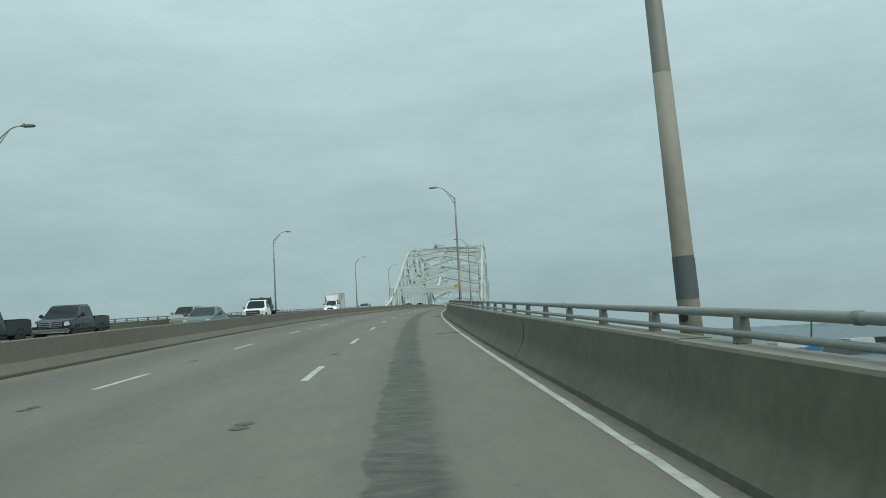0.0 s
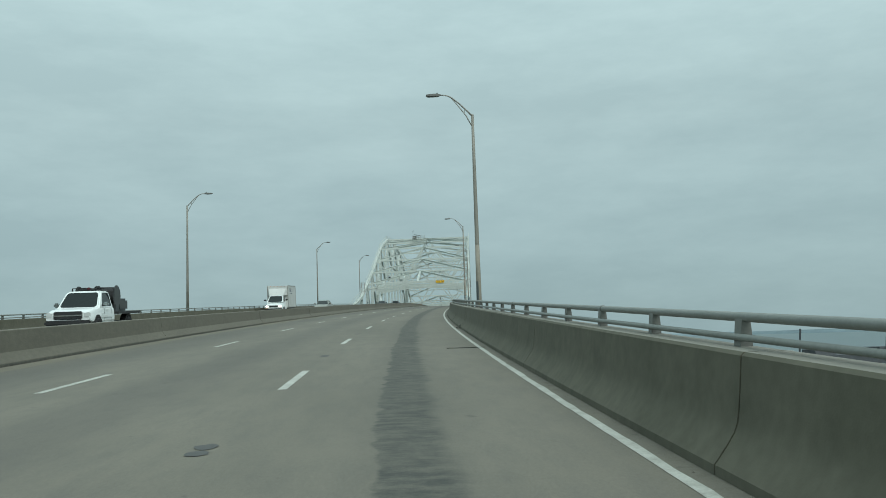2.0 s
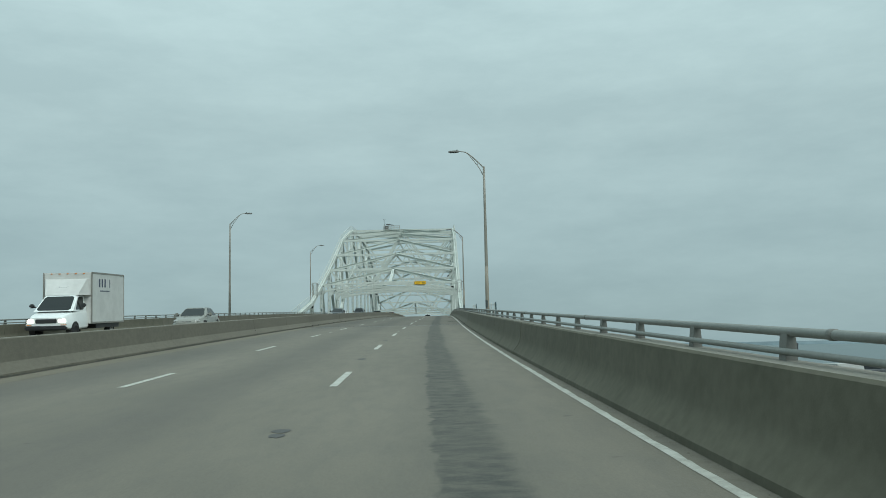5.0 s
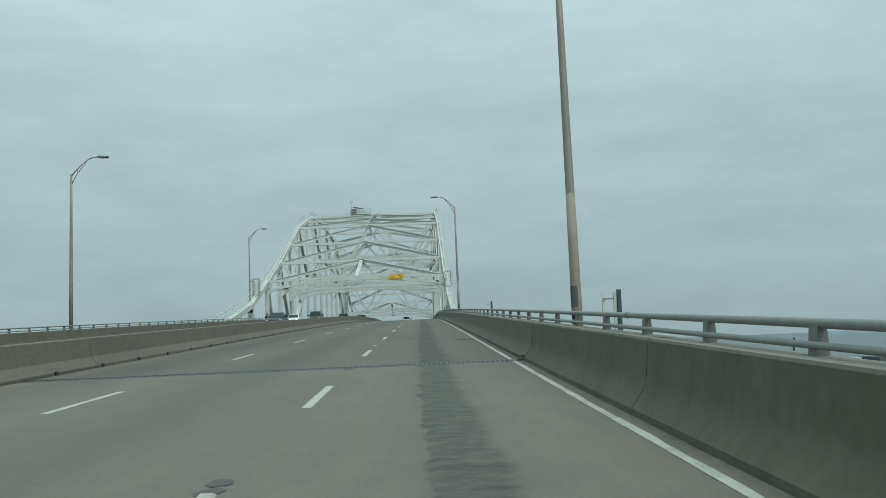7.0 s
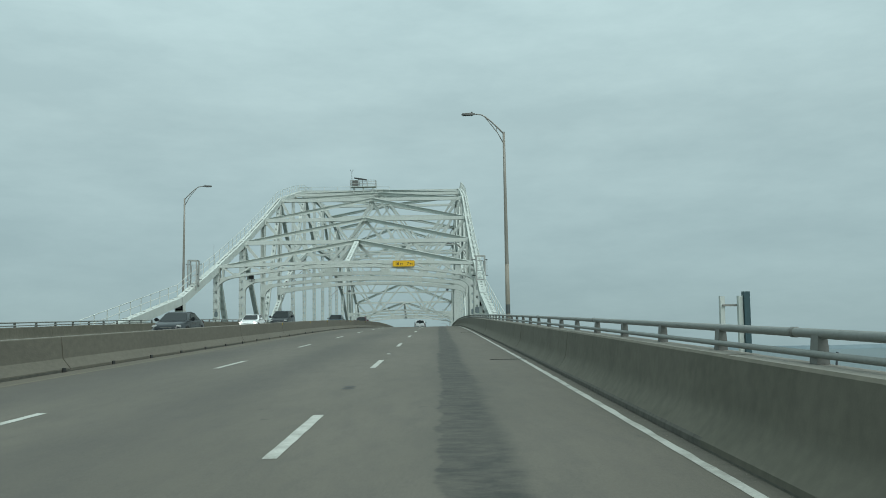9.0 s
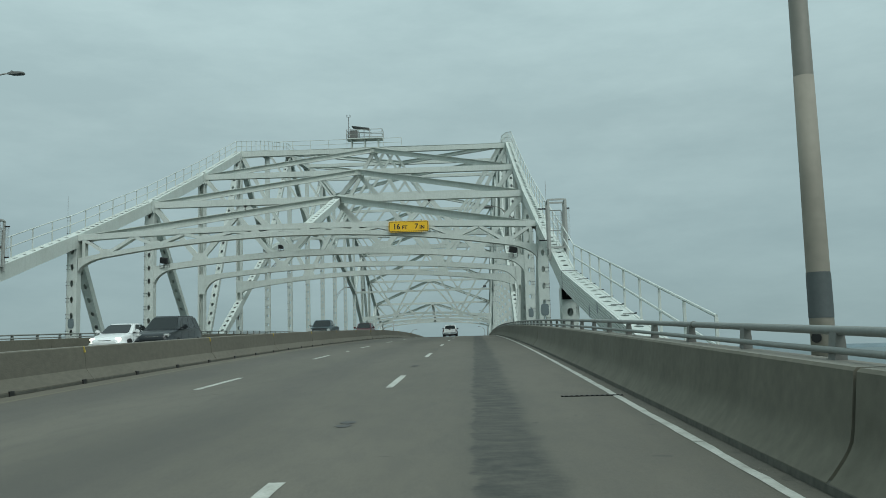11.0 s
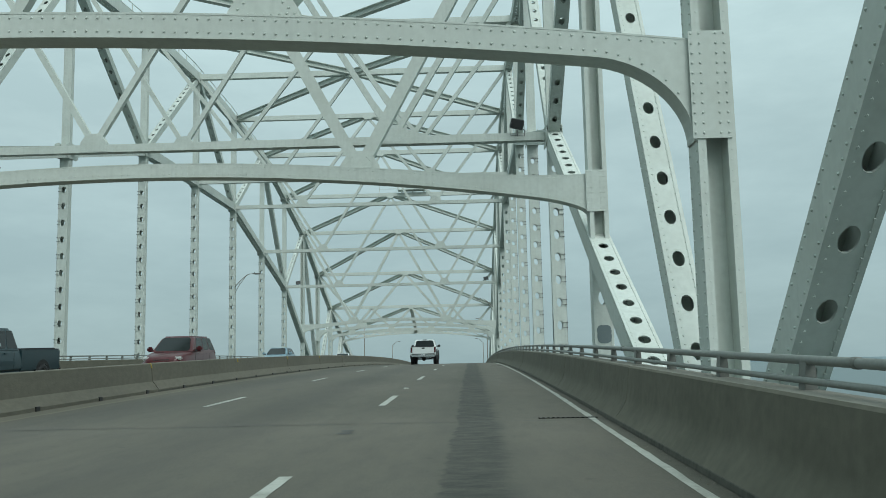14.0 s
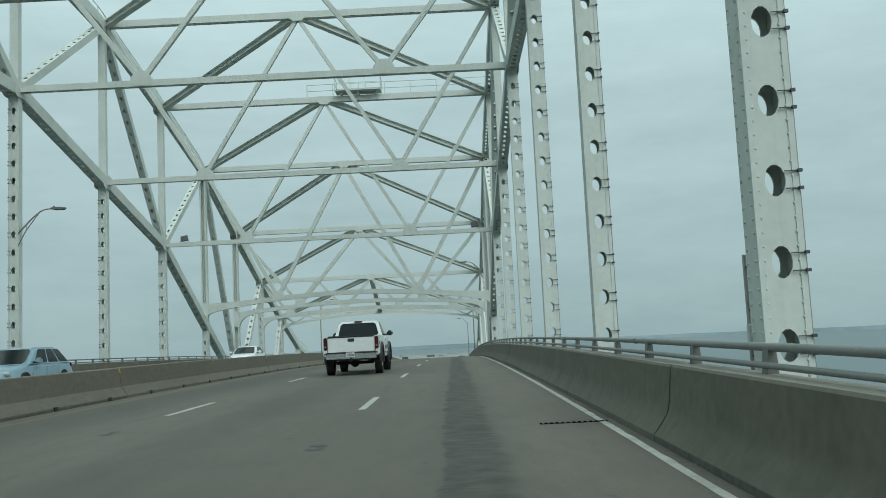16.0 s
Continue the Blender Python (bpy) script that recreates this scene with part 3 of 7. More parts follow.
def rivet_rows(m, L, w, d, parent, step=0.16, extra=()):
    vs, fs = [], []
    r, hgt = 0.021, 0.018

    def dome(c, nrm, u):
        v = nrm.cross(u)
        i = len(vs)
        for k in range(5):
            a = k * math.tau / 5
            vs.append(tuple(m @ (c + (u * math.cos(a) + v * math.sin(a)) * r)))
        for k in range(5):
            a = k * math.tau / 5
            vs.append(tuple(m @ (c + (u * math.cos(a) + v * math.sin(a)) * r * 0.6 + nrm * hgt)))
        for k in range(5):
            fs.append((i + k, i + (k + 1) % 5, i + 5 + (k + 1) % 5, i + 5 + k))
        fs.append(tuple(i + 5 + k for k in range(5)))
    X, Y = Vector((1, 0, 0)), Vector((0, 1, 0))
    for k in range(int(L / step)):
        z = (k + 0.5) * step
        for s in (-1, 1):
            for e in (-1, 1):
                dome(Vector((e * (w / 2 - 0.07), s * (d / 2 - 0.012), z)), Y * s, X)
                dome(Vector((s * w / 2, e * (d / 2 - 0.07), z)), X * s, Y)
            for e in extra:
                dome(Vector((s * w / 2, e * d, z + 0.08 * (abs(e) > 0.2))), X * s, Y)
    ob = raw("riveting", vs, fs, WHITE_STEEL, parent)
    tagged(ob, kind="stuff")
    return ob


def rivets_at(spots, parent, nrm=(0, -1, 0), r=0.022, hgt=0.017):
    """Rivet heads at the given places on a face."""
    vs, fs = [], []
    nrm = Vector(nrm)
    u = Vector((1, 0, 0))
    v = nrm.cross(u)
    for c in spots:
        i = len(vs)
        for f, h in ((1.0, 0.0), (0.6, hgt)):
            for k in range(5):
                w = k * math.tau / 5
                vs.append(tuple(Vector(c) + (u * math.cos(w) + v * math.sin(w)) * r * f + nrm * h))
        for k in range(5):
            fs.append((i + k, i + (k + 1) % 5, i + 5 + (k + 1) % 5, i + 5 + k))
        fs.append(tuple(i + 5 + k for k in range(5)))
    return tagged(raw("riveting", vs, fs, WHITE_STEEL, parent), kind="stuff")


def gusset(name, i, x, z, w, h, parent, side):
    """A riveted joint plate on the road side and the outer side of a joint."""
    bm = bmesh.new()
    y = py(i)
    for s in (-1, 1):
        prof = [(-w / 2, -h * 0.35), (-w * 0.3, -h / 2), (w * 0.3, -h / 2), (w / 2, -h * 0.35), (w / 2, h * 0.3), (w * 0.25, h / 2), (-w * 0.25, h / 2), (-w / 2, h * 0.3)]
        add_prism(bm, prof, x + s * 0.322 - 0.012, x + s * 0.322 + 0.012, lambda a, q, b: Vector((q, y + a, z + b)))
    return part(name, bm, WHITE_STEEL, parent)


DIAGONAL_HOLE = {(0, 1): (273.46, 15.36), (1, 2): (287.43, 18.38), (3, 2): (297.92, 17.92)}


def side_truss(x, side):
    """One of the two side trusses."""
    near = side > 0
    top = thing("side_truss", "white riveted steel arch truss with perforated box posts beside the road", "bridge truss", "side trusses")
    zd = lambda i: rz(py(i)) - 0.9
    # upper chord
    for i in range(-9, 23):
        a, b = (x, py(i), upper(i)), (x, py(i + 1), upper(i + 1))
        heavy = i < 0 or i > 13
        box_member("upper_chord", a, b, (0, 0, 1), 0.60, 0.72 if i in (-1, 14) else 0.68 if heavy else 0.72, top, pitch=0.94 if i in (-3, -2, -1) else 0.66, rivets=near and i < 5, hw=0.12, hh=0.15 if heavy else 0.21, ends=0.2, extra=(-0.28, -0.14, 0.0, 0.14, 0.28) if i < 0 else (), start={-2: 0.65, -3: 7.8}.get(i))
    # dark cable clips over every second hole of the chord's foot, and grey touched-up spots on its side
    bm = bmesh.new()
    for k in range(-2, 7):
        y = 247.14 + 1.86 * k
        z = float(np.interp(y, (py(-3), py(-2), py(-1)), (upper(-3), upper(-2), upper(-1)))) + 0.352
        if y < py(-1) - 0.7:
            add_box(bm, (x + side * 0.14, y, z + 0.006), (0.34, 0.02, 0.012))
            add_box(bm, (x + side * 0.30, y, z + 0.014), (0.05, 0.06, 0.034))
    tagged(part("cable_clip", bm, SIGN_BLACK, top), "dark cable clips over the chord's hand holes", kind="stuff")
    if near:
        for y, z, w, h in ((249.75, 13.80, 0.34, 0.40), (247.98, 13.82, 0.26, 0.34)):
            bm = bmesh.new()
            rnd = random.Random(int(y))
            ring = []
            for k in range(18):
                a, e = k * math.tau / 18, rnd.uniform(0.82, 1.1)
                ring.append(bm.verts.new((x - side * 0.309, y + w / 2 * math.cos(a) * e, z + h / 2 * math.sin(a) * e)))
            bm.faces.new(ring)
            part("touched_up_spot", bm, GREY_BOX, top, "grey touch-up paint")
        bm = bmesh.new()
        add_box(bm, (x - side * 0.304, 245.5, 13.30), (0.010, 0.035, 0.40))
        part("splice_seam", bm, DARK_GREY, top)
    # lower chord of the arch
    for i in range(0, 14):
        a, b = (x, py(i), lower(i)), (x, py(i + 1), lower(i + 1))
        box_member("lower_chord", a, b, (0, 0, 1), 0.60, 0.66, top, pitch=0.955 if i in (2, 3, 10, 11) else 0.62, rivets=near and i < 5, hw=0.135, hh=0.19, ends=0.3, start=8.70 if i == 2 else None)
    # posts
    for i in range(-1, 16):
        thick = i <= 3 or i >= 11
        if i in (-1, 15):
            box_member("post", (x, py(i), zd(i) - 2), (x, py(i), upper(i)), (0, 1, 0), 0.66, 0.6, top, rivets=near)
        elif i in (3, 11):
            box_member("hanger", (x, py(i), zd(i) - 2), (x, py(i), lower(i)), (0, 1, 0), 0.52, 0.56, top, rivets=near and i < 5, hw=0.12, hh=0.2)
            box_member("post", (x, py(i), lower(i)), (x, py(i), upper(i)), (0, 1, 0), 0.52, 0.56, top, rivets=False, perforated=False, webbed=True)
        elif thick:
            box_member("post", (x, py(i), min(lower(i), zd(i) - 2)), (x, py(i), upper(i)), (0, 1, 0), 0.64 if i in (1, 13) else 0.55, 0.56, top, rivets=near and i < 5, perforated=i in (0, 1, 13, 14), hw=0.093, hh=0.178, pitch=0.905, webbed=i in (2, 12), anchor=14.24 if i in (0, 14) else 15.25)
        else:
            box_member("hanger", (x, py(i), zd(i)), (x, py(i), lower(i)), (0, 1, 0), 0.53, 0.42, top, pitch=0.93, rivets=near and i < 8, hw=0.12, hh=0.185, anchor=15.956 + 0.172 * (min(i, 14 - i) - 4))
            box_member("post", (x, py(i), lower(i)), (x, py(i), upper(i)), (0, 1, 0), 0.46, 0.36, top, perforated=False, rivets=False)
    # diagonals: they meet at every second joint of either chord
    pairs = [(-1, 0), (0, 1), (15, 14), (14, 13)] + [(u, u + d) for u in range(1, 14, 2) for d in (-1, 1) if 2 <= u + d <= 12]
    for i, j in pairs:
        hole = DIAGONAL_HOLE.get((i, j))
        start = math.dist((py(j), lower(j)), hole) if hole else None
        box_member("diagonal", (x, py(j), lower(j)), (x, py(i), upper(i)), (0, 1, 0), 0.5, 0.46, top, pitch=0.93, rivets=near and max(i, j) < 5, start=start, hw=0.105, hh=0.17)
    # a cable tied along the outer edge of each post, with a clip rod at every hand hole
    for i in range(0, 12):
        dp = 0.21 if 4 <= i <= 10 else 0.28
        if i in (2, 3, 11):
            continue
        zt_ = lower(i) if 4 <= i <= 10 else rz(py(i)) + 9
        z0_ = zd(i) + 1.2
        w_ = 0.325 if i == 1 else 0.265 if 4 <= i <= 10 else 0.28
        bm = bmesh.new()
        if 4 <= i <= 10:        # a pair of clips at each hole of a hanger
            z0_ += (15.956 + 0.172 * (min(i, 14 - i) - 4) - 0.10 - z0_) % 0.93
        else:
            z0_ += ((14.24 if i == 0 else 15.25) - 0.11 - z0_) % 0.905
        st_ = 0.93 if 4 <= i <= 10 else 0.905
        n_ = int((zt_ - z0_) / st_)
        for k in range(n_):
            zz = z0_ + st_ * k
            for dz in (0.0, 0.2):
                add_box(bm, (x + side * (w_ * 0.70), py(i) - dp - 0.012, zz + dz), (w_ * 0.62, 0.012, 0.012))
                add_box(bm, (x + side * (w_ + 0.01), py(i) - dp - 0.02, zz + dz), (0.05, 0.04, 0.036))
        tagged(part("cable_clip", bm, DARK_GREY, top), "dark cable clips beside the hand holes", kind="stuff")
        bm = bmesh.new()
        add_tube(bm, [(x + side * (w_ + 0.022), py(i) - dp + 0.05, z0_ - 0.5), (x + side * (w_ + 0.022), py(i) - dp + 0.05, zt_ - 0.3)], 0.009, 6)
        part("cable", bm, GALV, top)
    for i in range(0, 15):
        if i not in (0, 14):
            gusset("joint_plate", i, x, upper(i) - 0.1, 1.5, 0.95, top, side)
        if 4 <= i <= 10:
            gusset("joint_plate", i, x, lower(i), 1.5, 0.9, top, side)
    # the open slip joint at the knee of the upper chord
    for yk in (py(-1) - 0.55, py(15) + 0.55):
        bm = bmesh.new()
        zk = upper(-1) - 0.06
        for sx in (-1, 1):
            add_box(bm, (x + sx * 0.304, yk, zk), (0.012, 0.09, 0.70))
        add_box(bm, (x, yk, zk + 0.345), (0.62, 0.09, 0.012))
        part("slip_joint", bm, SIGN_BLACK, top, "dark open slip joint")
        sy = -1 if yk < 300 else 1
        bm = bmesh.new()          # the seat of the joint: side plates, a black box for shade, and a bearing block
        for sx in (-1, 1):
            add_prism(bm, [(-0.34, -1.35), (0.02, -1.75), (0.36, -1.35), (0.40, -0.30), (-0.34, -0.30)], x + sx * 0.345 - 0.014, x + sx * 0.345 + 0.014,
                      lambda a, q, b: Vector((q, yk - sy * (0.5 + a), zk + b)))
        part("seat_plate", bm, WHITE_STEEL, top)
        # solid black box in place of the shadow under the chord
        bm = bmesh.new()
        add_box(bm, (x, yk - sy * 0.22, zk - 0.56), (0.60, 0.10, 0.46))
        part("pocket_shade", bm, VOID, top, "black box standing in for the shade below the chord's knee")
        bm = bmesh.new()
        add_box(bm, (x, yk - sy * 0.16, zk - 0.50), (0.30, 0.06, 0.26))
        part("bearing_block", bm, DARK_GREY, top)
    # floor beam ends and bottom chord below the deck
    for i in range(-9, 23):
        box_member("bottom_chord", (x, py(i), zd(i) - 2.2), (x, py(i + 1), zd(i + 1) - 2.2), (0, 0, 1), 0.6, 0.7, top, perforated=False, rivets=False)
    return top


side_truss(X_RIGHT, 1)
side_truss(X_LEFT, -1)


def add_beam(bm, a, b, w, h, up=(0, 0, 1)):
    """A plain rolled section from a to b."""
    m, L = basis(a, b, up)
    add_box(bm, (0, 0, L / 2), (w, h, L), m)


def add_i_beam(bm, a, b, w, h, up=(0, 0, 1)):
    m, L = basis(a, b, up)
    t = 0.035
    add_box(bm, (0, 0, L / 2), (t, h - 2 * t, L), m)
    for s in (-1, 1):
        add_box(bm, (0, s * (h / 2 - t / 2), L / 2), (w, t, L), m)


# panel point: springing height of the arched strut, its rise, and how far its ends curve down
ARCHED = {0: (18.14, 1.15, 0.57), 1: (18.62, 0.84, 1.0), 2: (18.93, 0.78, 1.14), 3: (18.92, 1.07, 0.24)}
ARCHED.update({14 - k: v for k, v in ARCHED.items()})


def cross_frame(i):
    """The bracing between the trusses at a panel point: top strut, bottom strut, and a W of braces."""
    top = thing("cross_frame", "white steel cross frame with braced struts over the road", "bracing frame", "cross frames")
    y = py(i)
    xa, xb = X_LEFT + 0.3, X_RIGHT - 0.3
    zu = upper(i)
    mid, wid = (xa + xb) / 2, xb - xa
    bm = bmesh.new()
    if i not in (0, 14):
        bm.free()
        box_member("top_strut", (xa, y, zu), (xb, y, zu), (0, 0, 1), 0.44, 0.44, top, pitch=0.75, rivets=False, ends=0.4, hw=0.10, hh=0.17)
    if i in ARCHED:
        # arched bottom strut with curved ends
        zt, rise, drop = ARCHED[i]
        dep = 0.19 if i in (0, 14) else 0.34
        curl = [0.89 + 0.11 * math.sin(k * math.pi / 32) for k in range(17)]
        us = [-u for u in reversed(curl)] + [-0.88 + 0.08 * k for k in range(23)] + curl
        n = len(us) - 1
        lo, hi = [], []
        for k in range(n + 1):
            u = us[k]
            arch = zt + rise * (1 - u * u)
            e = max(0.0, abs(u) - 0.89) / 0.11
            lo.append((mid + u * wid / 2, arch - drop * (1 - math.sqrt(max(0, 1 - e * e)))))
            hi.append((mid + u * wid / 2, arch + dep + (0.45 * u ** 6 if i in (3, 11) else 0.0)))
        bm = bmesh.new()
        front = [[bm.verts.new((px_, y + q, pz)) for px_, pz in row] for row in (lo, hi) for q in (-0.235, 0.235)]
        for k in range(n):
            bm.faces.new((front[0][k], front[0][k + 1], front[2][k + 1], front[2][k]))
            bm.faces.new((front[1][k + 1], front[1][k], front[3][k], front[3][k + 1]))
        # flanges
        for row, th in ((lo, -0.03), (hi, 0.03)):
            a = [[bm.verts.new((px_, y + q, pz + r)) for px_, pz in row] for q, r in ((-0.24, 0), (0.24, 0), (0.24, th), (-0.24, th))]
            for k in range(n):
                for q in range(4):
                    bm.faces.new((a[q][k], a[q][k + 1], a[(q + 1) % 4][k + 1], a[(q + 1) % 4][k]))
        strut = part("arched_strut", bm, WHITE_STEEL, top)
        if i < 4:
            xs = [row[0] for row in lo]
            spots = []
            for q in np.arange(xs[0] + 0.1, xs[-1] - 0.05, 0.17):
                spots += [(q, y - 0.235, float(np.interp(q, xs, [r_[1] for r_ in lo])) + 0.07), (q, y - 0.235, float(np.interp(q, xs, [r_[1] for r_ in hi])) - 0.06)]
            rivets_at(spots, strut)
        zn = lambda u: zt + rise * (1 - u * u) + dep
        if i in (2, 3, 11, 12):
            # the strut's end plates lap over the faces of the posts
            z0, z1 = lo[0][1] - 0.02, hi[0][1] + 0.12
            for xp, sx in ((X_RIGHT, 1), (X_LEFT, -1)):
                bm = bmesh.new()
                add_box(bm, (xp - sx * 0.06, y - 0.292, (z0 + z1) / 2), (0.56, 0.016, z1 - z0))
                plate = part("end_plate", bm, WHITE_STEEL, top)
                if i < 4:
                    rivets_at([(xp - sx * 0.06 + p_, y - 0.30, float(q_)) for q_ in np.arange(z0 + 0.08, z1, 0.15) for p_ in (-0.24, -0.12, 0.12, 0.24)], plate)
    else:
        zl = lower(i)
        box_member("bottom_strut", (xa, y, zl), (xb, y, zl), (0, 0, 1), 0.34, 0.33, top, pitch=0.75, rivets=False, ends=0.4, hw=0.08, hh=0.16)
        zn = lambda u: zl + 0.15
    if i in (0, 14):
        # shallow portal: a cambered upper beam and a zigzag down to the arch
        bm = bmesh.new()
        camber = lambda u: 19.49 + 0.28 * (1 - u * u)
        cs = [-1 + k / 6 for k in range(13)]
        rows = [[bm.verts.new((mid + u * wid / 2, y + q, camber(u) + r)) for q, r in ((-0.23, -0.155), (0.23, -0.155), (0.23, 0.155), (-0.23, 0.155))] for u in cs]
        for r0, r1 in zip(rows, rows[1:]):
            for q in range(4):
                bm.faces.new((r0[q], r0[(q + 1) % 4], r1[(q + 1) % 4], r1[q]))
        bm.faces.new(rows[0][::-1])
        bm.faces.new(rows[-1])
        bmesh.ops.recalc_face_normals(bm, faces=bm.faces[:])
        part("top_strut", bm, WHITE_STEEL, top)
        low = [2.785 * k for k in range(-4, 5)]
        high = [e * (1.25 + 2.785 * k) for k in range(5) for e in (-1, 1)]
        for b in low:
            for a in high:
                if abs(a - b) < 2.0:
                    bm = bmesh.new()
                    add_beam(bm, (mid + a, y, camber(2 * a / wid) - 0.14), (mid + b, y, zn(2 * b / wid) - 0.04), 0.17, 0.42, (0, 1, 0))
                    part("zigzag_brace", bm, WHITE_STEEL, top)
            bm = bmesh.new()        # joint plate at the foot of each pair
            add_prism(bm, [(-0.42, 0.0), (0.42, 0.0), (0.12, 0.26), (-0.12, 0.26)], y - 0.232, y + 0.232, lambda p_, q, r: Vector((mid + b + p_, q, zn(2 * b / wid) - 0.03 + r)))
            part("joint_plate", bm, WHITE_STEEL, top)
        for e in (-1, 1):
            bm = bmesh.new()
            xe = mid + e * 12.42
            add_box(bm, (xe, y, (camber(0.97) + zn(0.97)) / 2 - 0.1), (0.15, 0.44, camber(0.97) - zn(0.97) + 0.2))
            part("end_post", bm, WHITE_STEEL, top)
        if i == 0:
            rivets_at([(q, y - 0.23, camber((q - mid) / (wid / 2)) + e_) for q in np.arange(xa + 0.1, xb, 0.17) for e_ in (-0.11, 0.11)], top)
    else:
        zt2 = zu - 0.15
        us = [-0.75, -0.25, 0.25, 0.75] if i in (1, 13) else [-0.5, 0.5]
        pts = [(-1, zt2)] + [q for a, b in zip(us, us[1:] + [None]) for q in ((a, zn(a)), ((a + b) / 2 if b is not None else 1, zt2))]
        for (u0, z0), (u1, z1) in zip(pts, pts[1:]):
            bm = bmesh.new()
            add_beam(bm, (mid + u0 * wid / 2, y, z0), (mid + u1 * wid / 2, y, z1), *((0.34, 0.30) if i in ARCHED else (0.25, 0.24)), (0, 1, 0))
            part("w_brace", bm, WHITE_STEEL, top)
        for u in us:
            bm = bmesh.new()
            cx, cz = mid + u * wid / 2, zn(u)
            hy = 0.165 if i in ARCHED else 0.184
            add_prism(bm, [(-0.55, -0.28), (0.55, -0.28), (0.55, 0.12), (0.3, 0.5), (-0.3, 0.5), (-0.55, 0.12)], y - hy, y + hy, lambda a, q, b: Vector((cx + a, q, cz + b)))
            plate = part("joint_plate", bm, WHITE_STEEL, top)
            if i < 6:
                rivets_at([(cx + p_, y - hy, cz + q_) for q_ in (-0.2, -0.08, 0.06) for p_ in np.arange(-0.48, 0.5, 0.12)]
                          + [(cx + e_ * (0.42 - 0.3 * f_), y - hy, cz + 0.12 + 0.32 * f_) for e_ in (-1, 1) for f_ in (0.1, 0.4, 0.7)], plate)
        bm = bmesh.new()
        add_prism(bm, [(-0.6, 0.25), (0.6, 0.25), (0.6, -0.1), (0.3, -0.4), (-0.3, -0.4), (-0.6, -0.1)], y - 0.236, y + 0.236, lambda a, q, b: Vector((mid + a, q, zu + b)))
        part("joint_plate", bm, WHITE_STEEL, top)
    return top


for i in range(0, 15):
    cross_frame(i)


def top_brace(i, apex):
    """A pair of lateral braces in the roof of the truss, from mid-strut to the chords of the next panel."""
    top = thing("roof_brace", "pair of white steel roof braces meeting at mid strut", "roof brace", "roof braces")
    mid = (X_LEFT + X_RIGHT) / 2
    for x in (X_LEFT + 0.3, X_RIGHT - 0.3):
        bm = bmesh.new()
        add_i_beam(bm, (x, py(i), upper(i) + 0.05), (mid, py(apex), upper(apex) + 0.05), 0.44, 0.44)
        part("brace", bm, WHITE_STEEL, top)
    return top


for i in range(0, 7):
    top_brace(i, i + 1)
    top_brace(14 - i, 13 - i)


def centre_strut(i, end):
    """A steel box along the middle of an end panel, from the portal's beam up to the next top strut."""
    mid = (X_LEFT + X_RIGHT) / 2
    s = 1 if i > end else -1
    top = thing("centre_strut", "white steel box strut along the middle of the sloping end panel", "bracing strut", "centre struts")
    box_member("strut", (mid, py(end) + s * 0.24, 19.70), (mid, py(i) - s * 0.24, upper(i) - 0.15), (0, 0, 1), 0.5, 0.42, top, pitch=0.9, rivets=False, ends=0.6, hw=0.11, hh=0.18)
    return top


centre_strut(1, 0)
centre_strut(13, 14)


# ---- water, shores and distance ----
def water_material():
    m = bpy.data.materials.new("grey_green_bay_water")
    m.use_nodes = True
    n, l = m.node_tree.nodes, m.node_tree.links
    b = n["Principled BSDF"]
    b.inputs["Roughness"].default_value = 0.32
    b.inputs["IOR"].default_value = 1.33
    co = n.new("ShaderNodeTexCoord")
    big = n.new("ShaderNodeTexNoise")
    big.inputs["Scale"].default_value, big.inputs["Detail"].default_value = 0.004, 5
    l.new(co.outputs["Object"], big.inputs["Vector"])
    x = n.new("ShaderNodeMixRGB")
    x.inputs["Color1"].default_value, x.inputs["Color2"].default_value = (0.050, 0.084, 0.092, 1), (0.070, 0.108, 0.112, 1)
    l.new(big.outputs["Fac"], x.inputs["Fac"])
    l.new(x.outputs["Color"], b.inputs["Base Color"])
    rip = n.new("ShaderNodeTexNoise")
    rip.inputs["Scale"].default_value, rip.inputs["Detail"].default_value = 0.35, 6
    l.new(co.outputs["Object"], rip.inputs["Vector"])
    p = n.new("ShaderNodeBump")
    p.inputs["Strength"].default_value, p.inputs["Distance"].default_value = 0.6, 0.5
    l.new(rip.outputs["Fac"], p.inputs["Height"])
    l.new(p.outputs["Normal"], b.inputs["Normal"])
    return m


Z_SEA = -28.0
bm = bmesh.new()
bmesh.ops.create_grid(bm, x_segments=24, y_segments=24, size=6000)
water = part("water", bm, water_material())
water.matrix_basis = pose(0, 300, Z_SEA)
tagged(water, "grey-green bay water under a dull sky", "water", kind="structure")

# the haze of distance is painted into the far shore's blue-grey colour
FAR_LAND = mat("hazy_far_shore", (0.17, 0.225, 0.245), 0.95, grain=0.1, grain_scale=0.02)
NEAR_LAND = mat("dry_waterfront_ground", (0.24, 0.25, 0.22), 0.95, grain=0.25, grain_scale=0.08, stain=0.8, stain_scale=0.02, stain_color=(0.13, 0.15, 0.12))
QUAY = mat("quay_dark", (0.075, 0.08, 0.085), 0.9, grain=0.2, grain_scale=0.3)
PALE_WALL = mat("pale_shed_wall", (0.36, 0.37, 0.35), 0.8, grain=0.1, grain_scale=0.3)
BLUE_TENT = mat("blue_canvas", (0.04, 0.15, 0.36), 0.7, grain=0.1, grain_scale=1.0)


